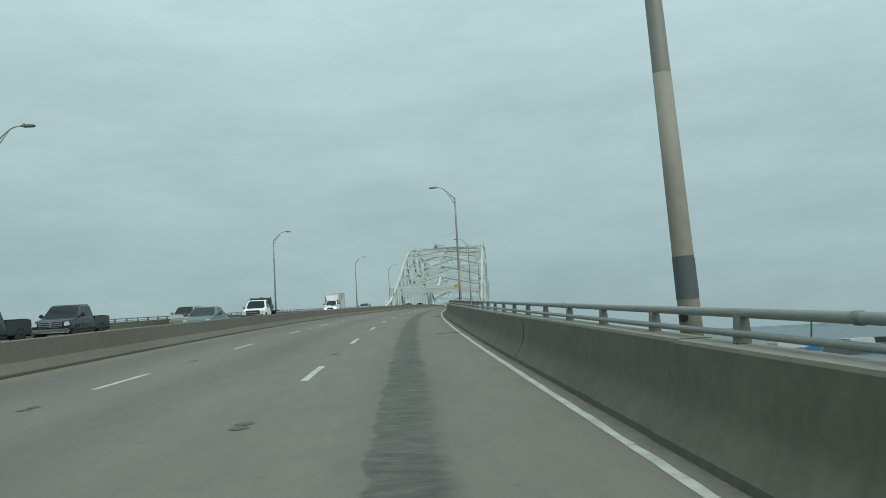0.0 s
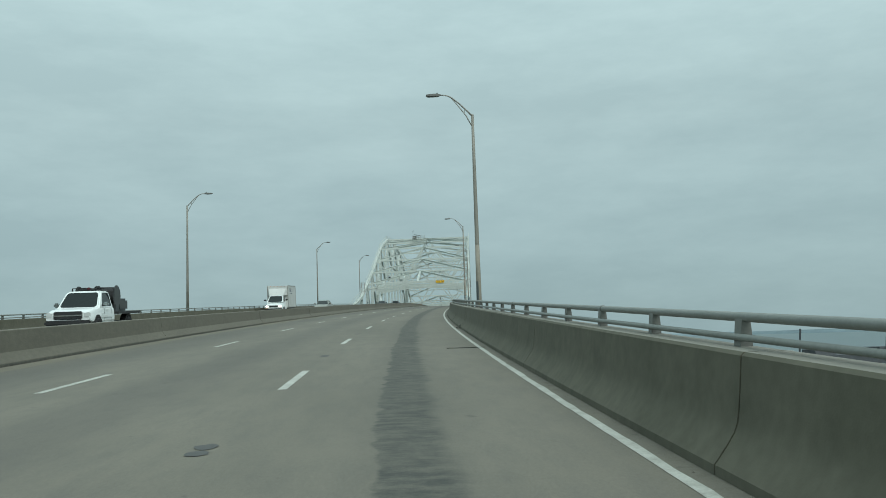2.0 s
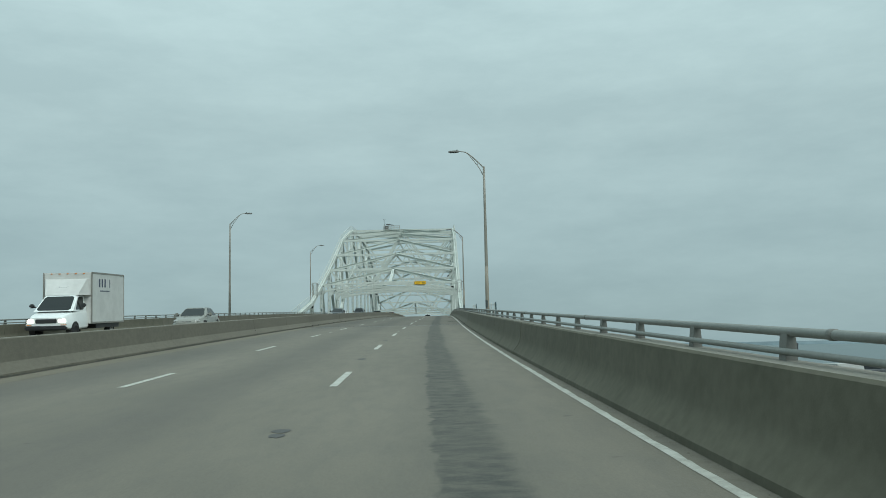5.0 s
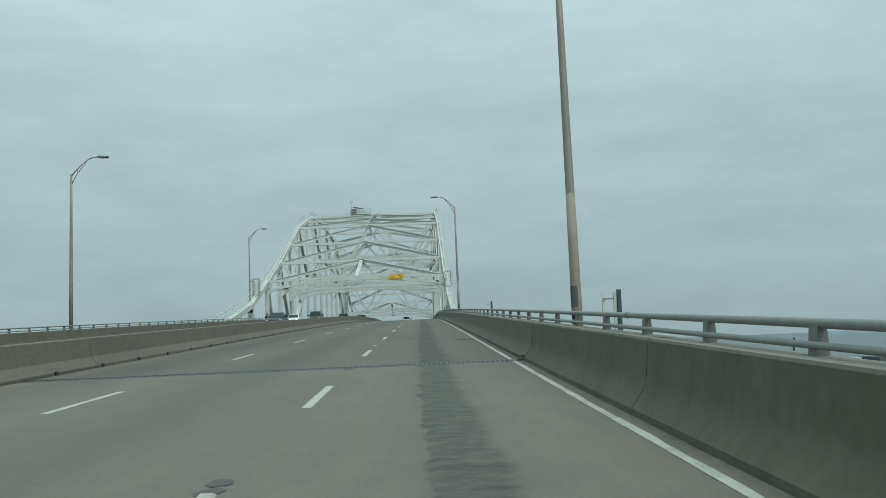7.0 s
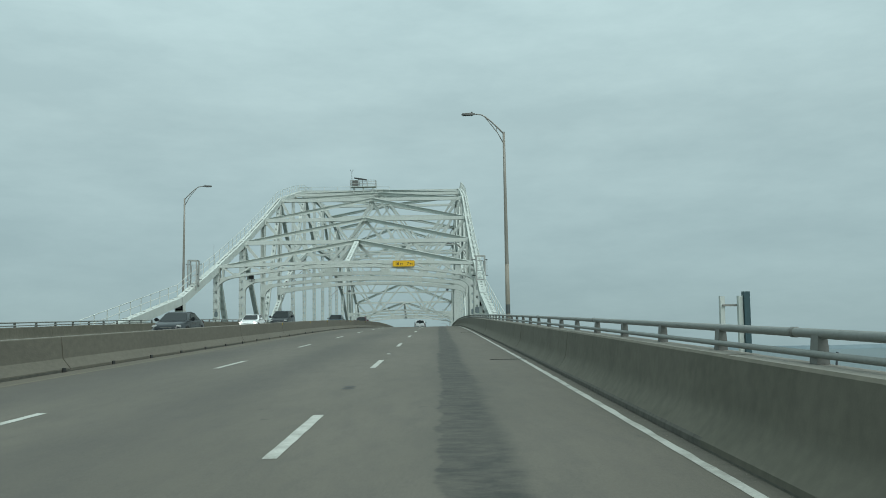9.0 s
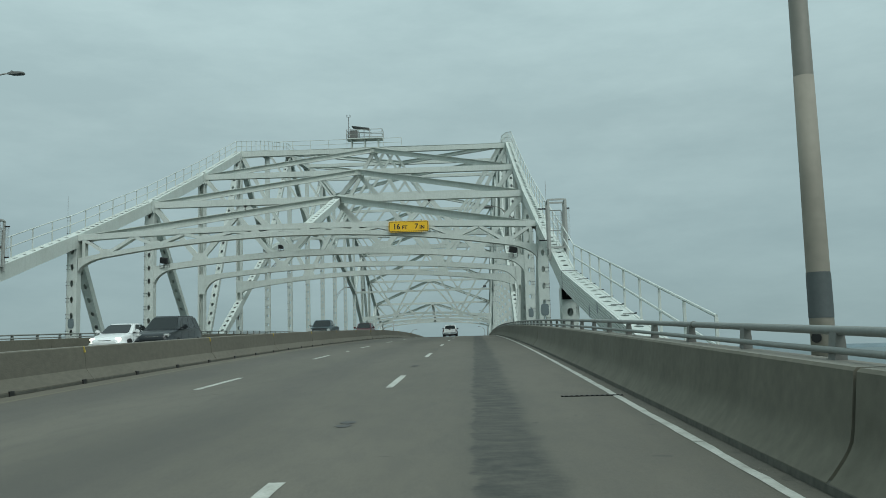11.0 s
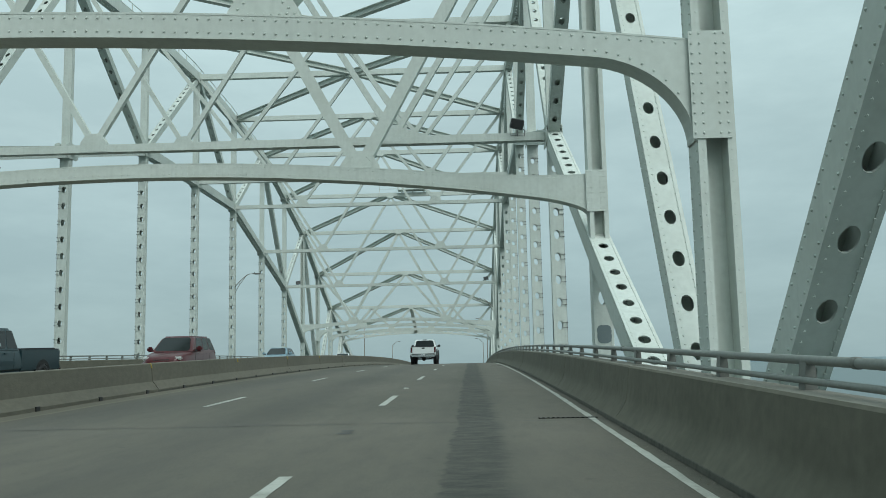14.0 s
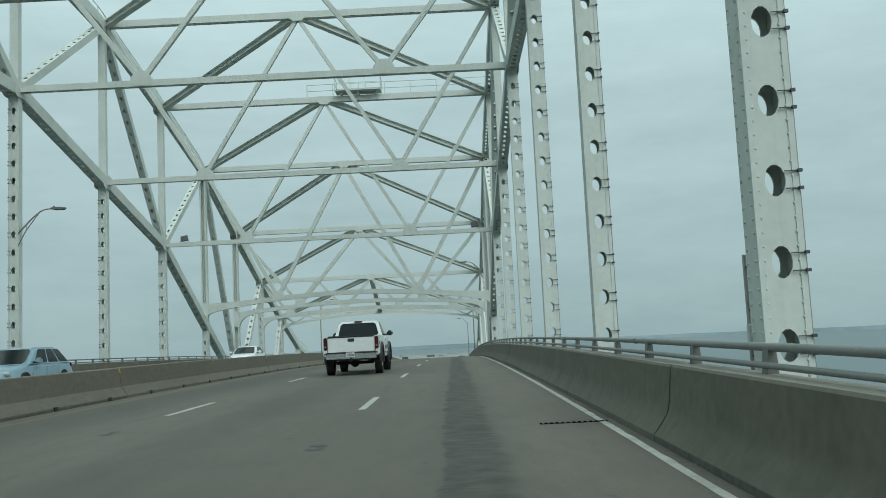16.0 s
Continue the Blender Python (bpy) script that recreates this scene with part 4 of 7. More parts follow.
def far_shore():
    """A low uneven strip of land along the horizon, ahead and to the right of the bridge."""
    vs, fs = [], []
    n = 240
    rnd = random.Random(5)
    hgt = 0.0
    for k in range(n + 1):
        a = radians(-70 + 160 * k / n)
        r = 4550 + 220 * math.sin(k * 0.21)
        hgt = 0.8 * hgt + 0.2 * rnd.uniform(0.55, 1.35)
        h = 13 + 6 * hgt + 3 * math.sin(k * 0.13)
        for rr, z in ((r, Z_SEA - 1), (r + 25, Z_SEA + h), (r + 160, Z_SEA + h - 1), (r + 220, Z_SEA - 1)):
            vs.append((rr * math.sin(a), 250 + rr * math.cos(a), z))
    for k in range(n):
        for q in range(3):
            a = 4 * k + q
            fs.append((a, a + 4, a + 5, a + 1))
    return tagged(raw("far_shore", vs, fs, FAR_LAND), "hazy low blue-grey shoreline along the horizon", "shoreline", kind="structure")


far_shore()


def land_patch(name, outline, z, material, label):
    """A flat piece of land with a sloped edge, from its outline."""
    bm = bmesh.new()
    n = len(outline)
    cx, cy = sum(p[0] for p in outline) / n, sum(p[1] for p in outline) / n
    pts = []
    for k in range(n):
        a, b = outline[k], outline[(k + 1) % n]
        for q in range(8):
            f = q / 8
            j = 1 + 0.03 * math.sin(k * 3.1 + q * 1.7)
            pts.append((cx + (a[0] + (b[0] - a[0]) * f - cx) * j, cy + (a[1] + (b[1] - a[1]) * f - cy) * j))
    top = [bm.verts.new((x, y, z)) for x, y in pts]
    low = [bm.verts.new((cx + (x - cx) * 1.03, cy + (y - cy) * 1.03, Z_SEA - 0.5)) for x, y in pts]
    bm.faces.new(top)
    for k in range(len(pts)):
        bm.faces.new((top[k], low[k], low[(k + 1) % len(pts)], top[(k + 1) % len(pts)]))
    return tagged(part(name, bm, material), label, "land", kind="structure")


land_patch("ground_near", [(-260, -380), (190, -380), (150, 60), (120, 170), (-140, 190), (-260, 60)], Z_SEA + 1.5, NEAR_LAND, "flat dry waterfront ground under the approach")
land_patch("ground_ahead", [(-1500, 1500), (-500, 1350), (60, 1650), (150, 2000), (170, 2500), (60, 3000), (-700, 3200), (-1700, 2600)], Z_SEA + 1.5, NEAR_LAND, "low waterfront ground beyond the channel")


def pier_bent(y, head=None):
    """A concrete bent that carries the deck."""
    top = thing("pier_bent", "tall concrete bridge bent under the deck", "bridge pier", "bridge piers")
    z = rz(y) if head is None else head
    bm = bmesh.new()
    add_box(bm, (rx(y) + CENTRE, y, z - 3.4), (26, 1.8, 1.8))
    part("cap_beam", bm, CONCRETE, top)
    for a in (-9.5, 0, 9.5):
        bm = bmesh.new()
        add_box(bm, (rx(y) + CENTRE + a, y, (z - 4.3 + Z_SEA) / 2), (1.7, 1.7, z - 4.3 - Z_SEA), taper=(0.85, 0.85))
        part("column", bm, CONCRETE, top)
    return top


for y in (-50, 14, 77.7, 118, 159.5, 209, 500, 545, 590):
    pier_bent(y)
pier_bent(py(0), 0.6)
pier_bent(py(14), 0.6)


def waterfront_sheds():
    rnd = random.Random(11)
    for k in range(60):
        x, y = rnd.uniform(-420, 140), rnd.uniform(1750, 2700)
        w, d, h = rnd.uniform(7, 22), rnd.uniform(8, 24), rnd.uniform(2.5, 5.5)
        t = thing("shed", "small pale flat-roofed waterfront building", "building", "waterfront buildings")
        t.matrix_basis = pose(x, y, Z_SEA + 1.5, 0, 0, rnd.choice((0, 12, 90)))
        bm = bmesh.new()
        add_box(bm, (0, 0, h / 2), (w, d, h))
        part("wall", bm, PALE_WALL if k % 3 else QUAY, t)
        bm = bmesh.new()
        prof = [(-w / 2 - 0.4, 0), (w / 2 + 0.4, 0), (0, 1.6)]
        add_prism(bm, prof, -d / 2 - 0.4, d / 2 + 0.4, lambda a, q, b: Vector((a, q, h + b)))
        part("roof", bm, GREY_BOX, t)


waterfront_sheds()


def dock():
    """The long dark pier with masts out on the water, and a blue canopy at its end."""
    d = thing("dock", "long dark quay with sheds and masts on the water", "pier")
    d.matrix_basis = pose(410, 850, Z_SEA, 0, 0, -78)
    bm = bmesh.new()
    add_box(bm, (0, 0, 4), (40, 330, 8))
    part("quay_deck", bm, QUAY, d)
    rnd = random.Random(3)
    for k in range(9):
        bm = bmesh.new()
        add_box(bm, (rnd.uniform(-15, 15), -150 + k * 36, 8 + 2.5), (rnd.uniform(14, 26), rnd.uniform(18, 40), 5), taper=(0.9, 1))
        part("shed", bm, QUAY if k % 2 else PALE_WALL, d)
    for k in range(4):
        bm = bmesh.new()
        add_tube(bm, [(rnd.uniform(-8, 8), -130 + k * 80, 8), (rnd.uniform(-8, 8), -130 + k * 80, rnd.uniform(22, 32))], 0.9, 6)
        part("mast", bm, QUAY, d)
    for k in range(14):
        bm = bmesh.new()
        add_box(bm, (-20.5, -155 + k * 23, 1.5), (2.5, 2.5, 6))
        part("fender_pile", bm, QUAY, d)
    c = thing("boat_house", "pale waterfront boat house with a blue and white roof", "boat house")
    c.matrix_basis = pose(222, 640, Z_SEA, 0, 0, -20)
    bm = bmesh.new()
    add_box(bm, (0, 0, 5.5), (13, 16, 11))
    part("wall", bm, PALE_WALL, c)
    bm = bmesh.new()
    add_prism(bm, [(-7, 0), (7, 0), (7, 1.2), (0, 3.4), (-7, 1.2)], -8.5, 1, lambda a, q, b: Vector((a, q, 11 + b)))
    part("blue_roof", bm, BLUE_TENT, c)
    bm = bmesh.new()
    add_prism(bm, [(-7, 0), (7, 0), (7, 1.2), (0, 3.8), (-7, 1.2)], 1.1, 8.5, lambda a, q, b: Vector((a, q, 11 + b)))
    part("white_roof", bm, PALE_WALL, c)


dock()


# ---- street lamps ----
def lamp_arm(parent, reach=1.72, rise=1.14):
    """A flat lamp head on a trussed arm that leans out along -x from the parent's origin."""
    k, q = reach / 2.35, rise / 1.35
    up = [Vector((-u * k, 0, v * q)) for u, v in ((0, -0.08), (0.35, 0.26), (0.95, 0.78), (1.45, 1.14), (1.72, 1.27), (1.95, 1.32), (2.35, 1.35))]
    bm = bmesh.new()
    add_tube(bm, up, [0.045, 0.045, 0.042, 0.04, 0.038, 0.035, 0.033], 8)
    part("arm_tube", bm, GALV, parent, smooth=True)
    bm = bmesh.new()
    add_tube(bm, [(0, 0, -0.68), (-0.5 * k, 0, 0.02), (-1.0 * k, 0, 0.60 * q), (-1.45 * k, 0, 1.10 * q)], 0.028, 8)
    part("arm_strut", bm, GALV, parent, smooth=True)
    bm = bmesh.new()
    add_tube(bm, [(-0.55 * k, 0, 0.43 * q), (-0.58 * k, 0, 0.12 * q)], 0.02, 6)
    part("arm_tie", bm, GALV, parent)
    # a shallow cast head: neck, flat body that thins towards its tip, dark lens below, sensor on top
    bm = bmesh.new()
    rows = []
    for d, w, up_, dn in ((-0.06, 0.05, 0.04, 0.04), (0.04, 0.10, 0.06, 0.06), (0.14, 0.155, 0.07, 0.075), (0.45, 0.165, 0.055, 0.075), (0.66, 0.15, 0.035, 0.06), (0.72, 0.10, 0.02, 0.045)):
        rows.append([bm.verts.new((-reach - d, a * w, rise + b)) for a, b in ((-1, -dn), (1, -dn), (1, up_ * 0.5), (0.6, up_), (-0.6, up_), (-1, up_ * 0.5))])
    for r0, r1 in zip(rows, rows[1:]):
        for j in range(6):
            bm.faces.new((r0[j], r0[(j + 1) % 6], r1[(j + 1) % 6], r1[j]))
    bm.faces.new(rows[0][::-1])
    bm.faces.new(rows[-1])
    head = part("lamp_head", bm, LAMP_GREY, parent, "flat grey lamp head")
    bm = bmesh.new()
    add_box(bm, (-reach - 0.42, 0, rise - 0.078), (0.44, 0.24, 0.02))
    part("lens", bm, DARK_GREY, head)
    bm = bmesh.new()
    add_tube(bm, [(-reach - 0.12, 0, rise + 0.06), (-reach - 0.12, 0, rise + 0.13)], 0.04, 8)
    part("light_sensor", bm, DARK_GREY, head)


def street_lamp(a, y, side, painted, lift=0.0):
    h = 10.86 + lift
    base = road_pose(a, y, 0)
    tilt = -1.8 if y == 14.3 else 0.0
    m = pose(*base.translation, 0, tilt, 0) @ pose(0, 0, 0, 0, 0, math.degrees(float(np.interp(y, HEAD_Y, HEAD))) + (0 if side > 0 else 180))
    t = thing("street_lamp", "tall tapered grey street lamp with tan primer near its foot" if painted else "tall tapered grey steel street lamp with a curved trussed arm", "street lamp", "street lamps", m=m)
    bm = bmesh.new()
    add_tube(bm, [(0, 0, 0.25), (0, 0, 4), (0, 0, 8), (0, 0, h)], [0.138, 0.112, 0.088, 0.072], 14)
    part("pole", bm, POLE_PAINT, t, smooth=True)
    bm = bmesh.new()
    add_box(bm, (0, 0, 0.12), (0.46, 0.46, 0.30))
    add_box(bm, (-0.32, 0, 0.30), (0.5, 0.42, 0.22))
    part("base_bracket", bm, RAIL_POST, t)
    bm = bmesh.new()
    add_tube(bm, [(0, 0, h - 0.02), (0, 0, h + 0.05)], [0.08, 0.06], 12)
    part("cap", bm, GALV, t)
    if painted:
        r = lambda z: 0.138 - (z - 0.25) * 0.0069
        bm = bmesh.new()
        add_tube(bm, [(0, 0, z) for z in (0.4, 1.2, 2.4, 3.9)], [r(z) + 0.002 for z in (0.4, 1.2, 2.4, 3.9)], 14)
        part("primer_band", bm, OCHRE, t, "tan primer paint", smooth=True)
        bm = bmesh.new()
        rows = []
        spread = {162.6: (2.95, 4.9), 88.8: (2.75, 4.6)}.get(y, (2.7, 5.95))
        for z, e0, e1 in ((1.08, 0.25, -0.25), (1.12, 0.06, -0.08), (1.25, 0.0, 0.0), (1.42, 0.03, -0.02), (1.55, 0.05, -0.08), (1.60, 0.28, -0.3)):
            w0, w1 = spread[0] + e0, spread[1] + e1
            z = z if y != 88.8 else 1.0 + (z - 1.08) * 1.88
            rows.append([bm.verts.new(((r(z) + 0.006) * math.cos(w0 + (w1 - w0) * k / 7), (r(z) + 0.006) * math.sin(w0 + (w1 - w0) * k / 7), z)) for k in range(8)])
        for p, q in zip(rows, rows[1:]):
            for k in range(7):
                bm.faces.new((p[k], p[k + 1], q[k + 1], q[k]))
        part("paint_patch", bm, PATCH_GREY, t, "dark grey paint patch", smooth=True)
        bm = bmesh.new()
        add_tube(bm, [(-0.10, -0.085, 0.86), (-0.112, -0.096, 0.86)], 0.06, 10)
        part("hand_hole", bm, SIGN_BLACK, t)
    arm = new("arm")
    arm.parent = t
    arm.matrix_basis = pose(0, 0, h)
    lamp_arm(arm)
    return t


for a, y in ((3.6, -58), (3.55, 14.3), (3.58, 88.8), (3.7, 162.6), (3.75, 232.4), (3.6, 476), (3.6, 540)):
    street_lamp(a, y, 1, y in (14.3, 88.8, 162.6, 232.4), 0.75 if y == 232.4 else 0.0)
for y in (-22, 52.2, 126.6, 198.9, 261.6, 476, 545):
    street_lamp(-22.65 if y < 230 else -23.1, y, -1, False, 1.15 if y == 261.6 else 0.0)


def truss_lamp(i, x, side, z):
    """A lamp arm bolted to a truss post."""
    t = thing("truss_lamp", "grey cobra street lamp on an arm bolted to the truss", "street lamp", "truss lamps")
    t.matrix_basis = pose(x - side * 0.28, py(i) - 0.25, z, 0, 0, 0 if side > 0 else 180)
    lamp_arm(t)
    return t


truss_lamp(8, X_LEFT, -1, 22.0)
truss_lamp(2, X_RIGHT, 1, 23.1)
truss_lamp(12, X_RIGHT, 1, rz(py(12)) + 8.6)
truss_lamp(4, X_LEFT, -1, 22.0)


# ---- clearance sign ----
def clearance_sign():
    t = thing("clearance_sign", "yellow clearance sign reading 16 FT 7 IN with a black border", "traffic sign")
    w, h = 2.2, 0.61
    t.matrix_basis = pose(-3.61, py(0) - 0.42, 19.52, 90, 0, 0)
    bm = bmesh.new()
    add_box(bm, (0, 0, -0.015), (w, h, 0.03))
    bmesh.ops.bevel(bm, geom=[e for e in bm.edges if abs(e.verts[0].co.z - e.verts[1].co.z) > 0.01], offset=0.05, segments=3, affect="EDGES")
    part("sign_plate", bm, SIGN_YELLOW, t)
    bm = bmesh.new()
    for sx in (-1, 1):
        add_box(bm, (sx * (w / 2 - 0.045), 0, 0.004), (0.022, h - 0.08, 0.004))
    for sy in (-1, 1):
        add_box(bm, (0, sy * (h / 2 - 0.045), 0.0042), (w - 0.08, 0.022, 0.004))
    part("sign_border", bm, SIGN_BLACK, t)
    for word, x, size, y in (("16", -0.86, 0.40, -0.135), ("FT", -0.36, 0.27, -0.135), ("7", 0.33, 0.40, -0.135), ("IN", 0.60, 0.27, -0.135)):
        cu = bpy.data.curves.new("word", "FONT")
        cu.body, cu.size, cu.extrude, cu.offset = word, size, 0.003, 0.008
        ob = bpy.data.objects.new("word", cu)
        scene.collection.objects.link(ob)
        bpy.context.view_layer.update()
        me = bpy.data.meshes.new_from_object(ob.evaluated_get(bpy.context.evaluated_depsgraph_get()))
        bpy.data.objects.remove(ob)
        me.materials.clear()
        me.materials.append(SIGN_BLACK)
        o = new("lettering", me)
        o.parent = t
        o.matrix_basis = pose(x, y, 0.006)
    for x in (-0.7, 0.7):
        bm = bmesh.new()
        add_box(bm, (x, 0, -0.12), (0.06, 0.75, 0.2))
        part("sign_bracket", bm, GALV, t)
    return t


clearance_sign()


# ---- floodlights, boxes, ladder cages, chord rails, platforms ----
def floodlight(x, y, z, turn):
    t = thing("floodlight", "black rectangular floodlight on the arched strut", "floodlight", "floodlights", m=pose(x, y, z, 0, 0, turn))
    tip = pose(0, 0, 0.28, 12, 10, 0)
    bm = bmesh.new()
    add_box(bm, (0, 0, 0), (0.56, 0.20, 0.42), tip)
    bmesh.ops.bevel(bm, geom=bm.edges[:], offset=0.03, segments=2, affect="EDGES")
    housing = part("housing", bm, DARK_GREY, t)
    bm = bmesh.new()
    add_box(bm, (0, -0.105, 0), (0.48, 0.012, 0.34), tip)
    part("lens", bm, SIGN_BLACK, housing)
    bm = bmesh.new()
    add_box(bm, (0, 0, -0.22), (0.5, 0.05, 0.02))
    for e in (-1, 1):
        add_box(bm, (e * 0.30, 0, 0.02), (0.016, 0.05, 0.50))
    add_box(bm, (0, 0, -0.10), (0.05, 0.05, 0.24))
    part("bracket", bm, DARK_GREY, t)
    bm = bmesh.new()
    add_tube(bm, [(0.2, 0.05, 0.14), (0.34, 0.08, 0.02), (0.38, 0.10, -0.12), (0.30, 0.12, -0.22)], 0.014, 6)
    part("cable", bm, BLACK, t)


TRUSS_MID = (X_LEFT + X_RIGHT) / 2
for s in (-1, 1):
    floodlight(TRUSS_MID + s * 11.98, py(1) - 0.30, 19.08, 9 * s)
    floodlight(TRUSS_MID + s * 11.53, py(4) - 0.30, lower(4) + 0.22, 8 * s)
    floodlight(TRUSS_MID + s * 11.4, py(10) + 0.30, lower(10) + 0.22, 180 - 8 * s)


def paint_patch(i, x, dz, w, h, seed, side):
    """A grey sprayed-over patch with a soft ragged outline on a truss post."""
    rnd = random.Random(seed)
    t = thing("paint_patch", "ragged grey paint patch sprayed over the white post", "paint patch", "paint patches")
    c = Vector((x, py(i) - 0.2815, rz(py(i)) + dz)) if not side else Vector((x - {1: 0.3215}.get(i, 0.2815), py(i), rz(py(i)) + dz))
    bm = bmesh.new()
    n = 40
    mid = bm.verts.new(c)
    vs = []
    for k in range(n):
        a = k * math.tau / n
        e = (abs(math.cos(a)) ** 4 + abs(math.sin(a)) ** 4) ** -0.25 * rnd.uniform(0.955, 1.03)
        u, v = math.cos(a) * w / 2 * e, math.sin(a) * h / 2 * e
        vs.append(bm.verts.new(c + (Vector((u, 0, v)) if not side else Vector((0, u, v)))))
    for k in range(n):
        bm.faces.new((mid, vs[k], vs[(k + 1) % n]))
    part("patch", bm, GREY_BOX, t)


paint_patch(1, X_RIGHT, 1.60, 0.34, 0.60, 2, False)
paint_patch(1, X_RIGHT, 1.55, 0.26, 0.62, 3, True)
paint_patch(4, X_RIGHT, 1.75, 0.24, 1.15, 4, True)
paint_patch(0, X_RIGHT, 1.60, 0.44, 0.64, 5, False)
paint_patch(3, X_RIGHT, 1.32, 0.40, 0.5, 7, False)
paint_patch(0, X_LEFT, 1.60, 0.34, 0.55, 6, False)


def guard_frame(y, h):
    t = thing("guard_frame", "slender white pipe frame standing outside the parapet", "pipe frame", "pipe frames", m=road_pose(3.55, y, 0))
    for k, x in enumerate((-0.06, 0.06)):
        bm = bmesh.new()
        add_tube(bm, [(x, 0, -0.4), (x, 0, h)], 0.03, 8)
        part("upright", bm, WHITE_STEEL, t, smooth=True)
    if h < 2:
        bm = bmesh.new()
        add_box(bm, (-0.04, 0, h - 0.02), (0.26, 0.06, 0.08))
        part("top_bar", bm, WHITE_STEEL, t)


guard_frame(py(1) + 1.2, 1.6)


def conduit_riser(i, x, y, h):
    """A thin cable conduit with a small box, tied to the back of a hanger."""
    t = thing("conduit_riser", "thin pale conduit with a small junction box behind a truss hanger", "conduit", m=pose(x, y, rz(py(i))))
    bm = bmesh.new()
    add_tube(bm, [(0, 0, -0.6), (0, 0, h)], 0.024, 8)
    part("conduit", bm, GALV, t, smooth=True)
    bm = bmesh.new()
    add_box(bm, (0.02, -0.04, h - 0.95), (0.11, 0.13, 0.26))
    bmesh.ops.bevel(bm, geom=bm.edges[:], offset=0.02, segments=2, affect="EDGES")
    part("junction_box", bm, WHITE_STEEL, t)
    for z in (h - 0.15, h - 0.66, h - 1.20):
        bm = bmesh.new()
        add_box(bm, (0.02, -(y - py(i) - 0.2) / 2, z), (0.03, y - py(i) - 0.2, 0.025))
        part("tie", bm, DARK_GREY, t)


conduit_riser(5, 3.46, 330.24, 2.03)




def chord_height(y):
    ks = range(-9, 24)
    return float(np.interp(y, [py(k) for k in ks], [upper(k) for k in ks]))


def chord_rail(x, side):
    """The walkway's handrail on the outer edge of the upper chord."""
    t = thing("chord_handrail", "slender white pipe handrail along the top of the arch chord", "handrail", "chord handrails")
    ys = [242.1 + 2.28 * k for k in range(-2, 7)] + [py(k) + f * (py(k + 1) - py(k)) for k in range(-1, 16) for f in (0, 1 / 6, 2 / 6, 3 / 6, 4 / 6, 5 / 6)]
    off = lambda y: 0.42 if py(-1) < y < py(0) else 0.36 if y < py(0) or y > py(14) else 0.38
    for h in (0.50, 1.02):
        bm = bmesh.new()
        add_tube(bm, [(x + side * 0.27, y, chord_height(y) + off(y) + h) for y in ys], 0.03, 6)
        part("rail_pipe", bm, WHITE_STEEL, t)
    first = None
    for y in ys:
        if first is None:
            bm = bmesh.new()
            add_box(bm, (0, 0, 0.51), (0.055, 0.055, 1.06))
            first = part("stanchion", bm, WHITE_STEEL, t)
            o = first
        else:
            o = new("stanchion", first.data)
            o.parent = t
        o.matrix_basis = pose(x + side * 0.27, y, chord_height(y) + off(y) - 0.04)
    return t


chord_rail(X_RIGHT, 1)
chord_rail(X_LEFT, -1)


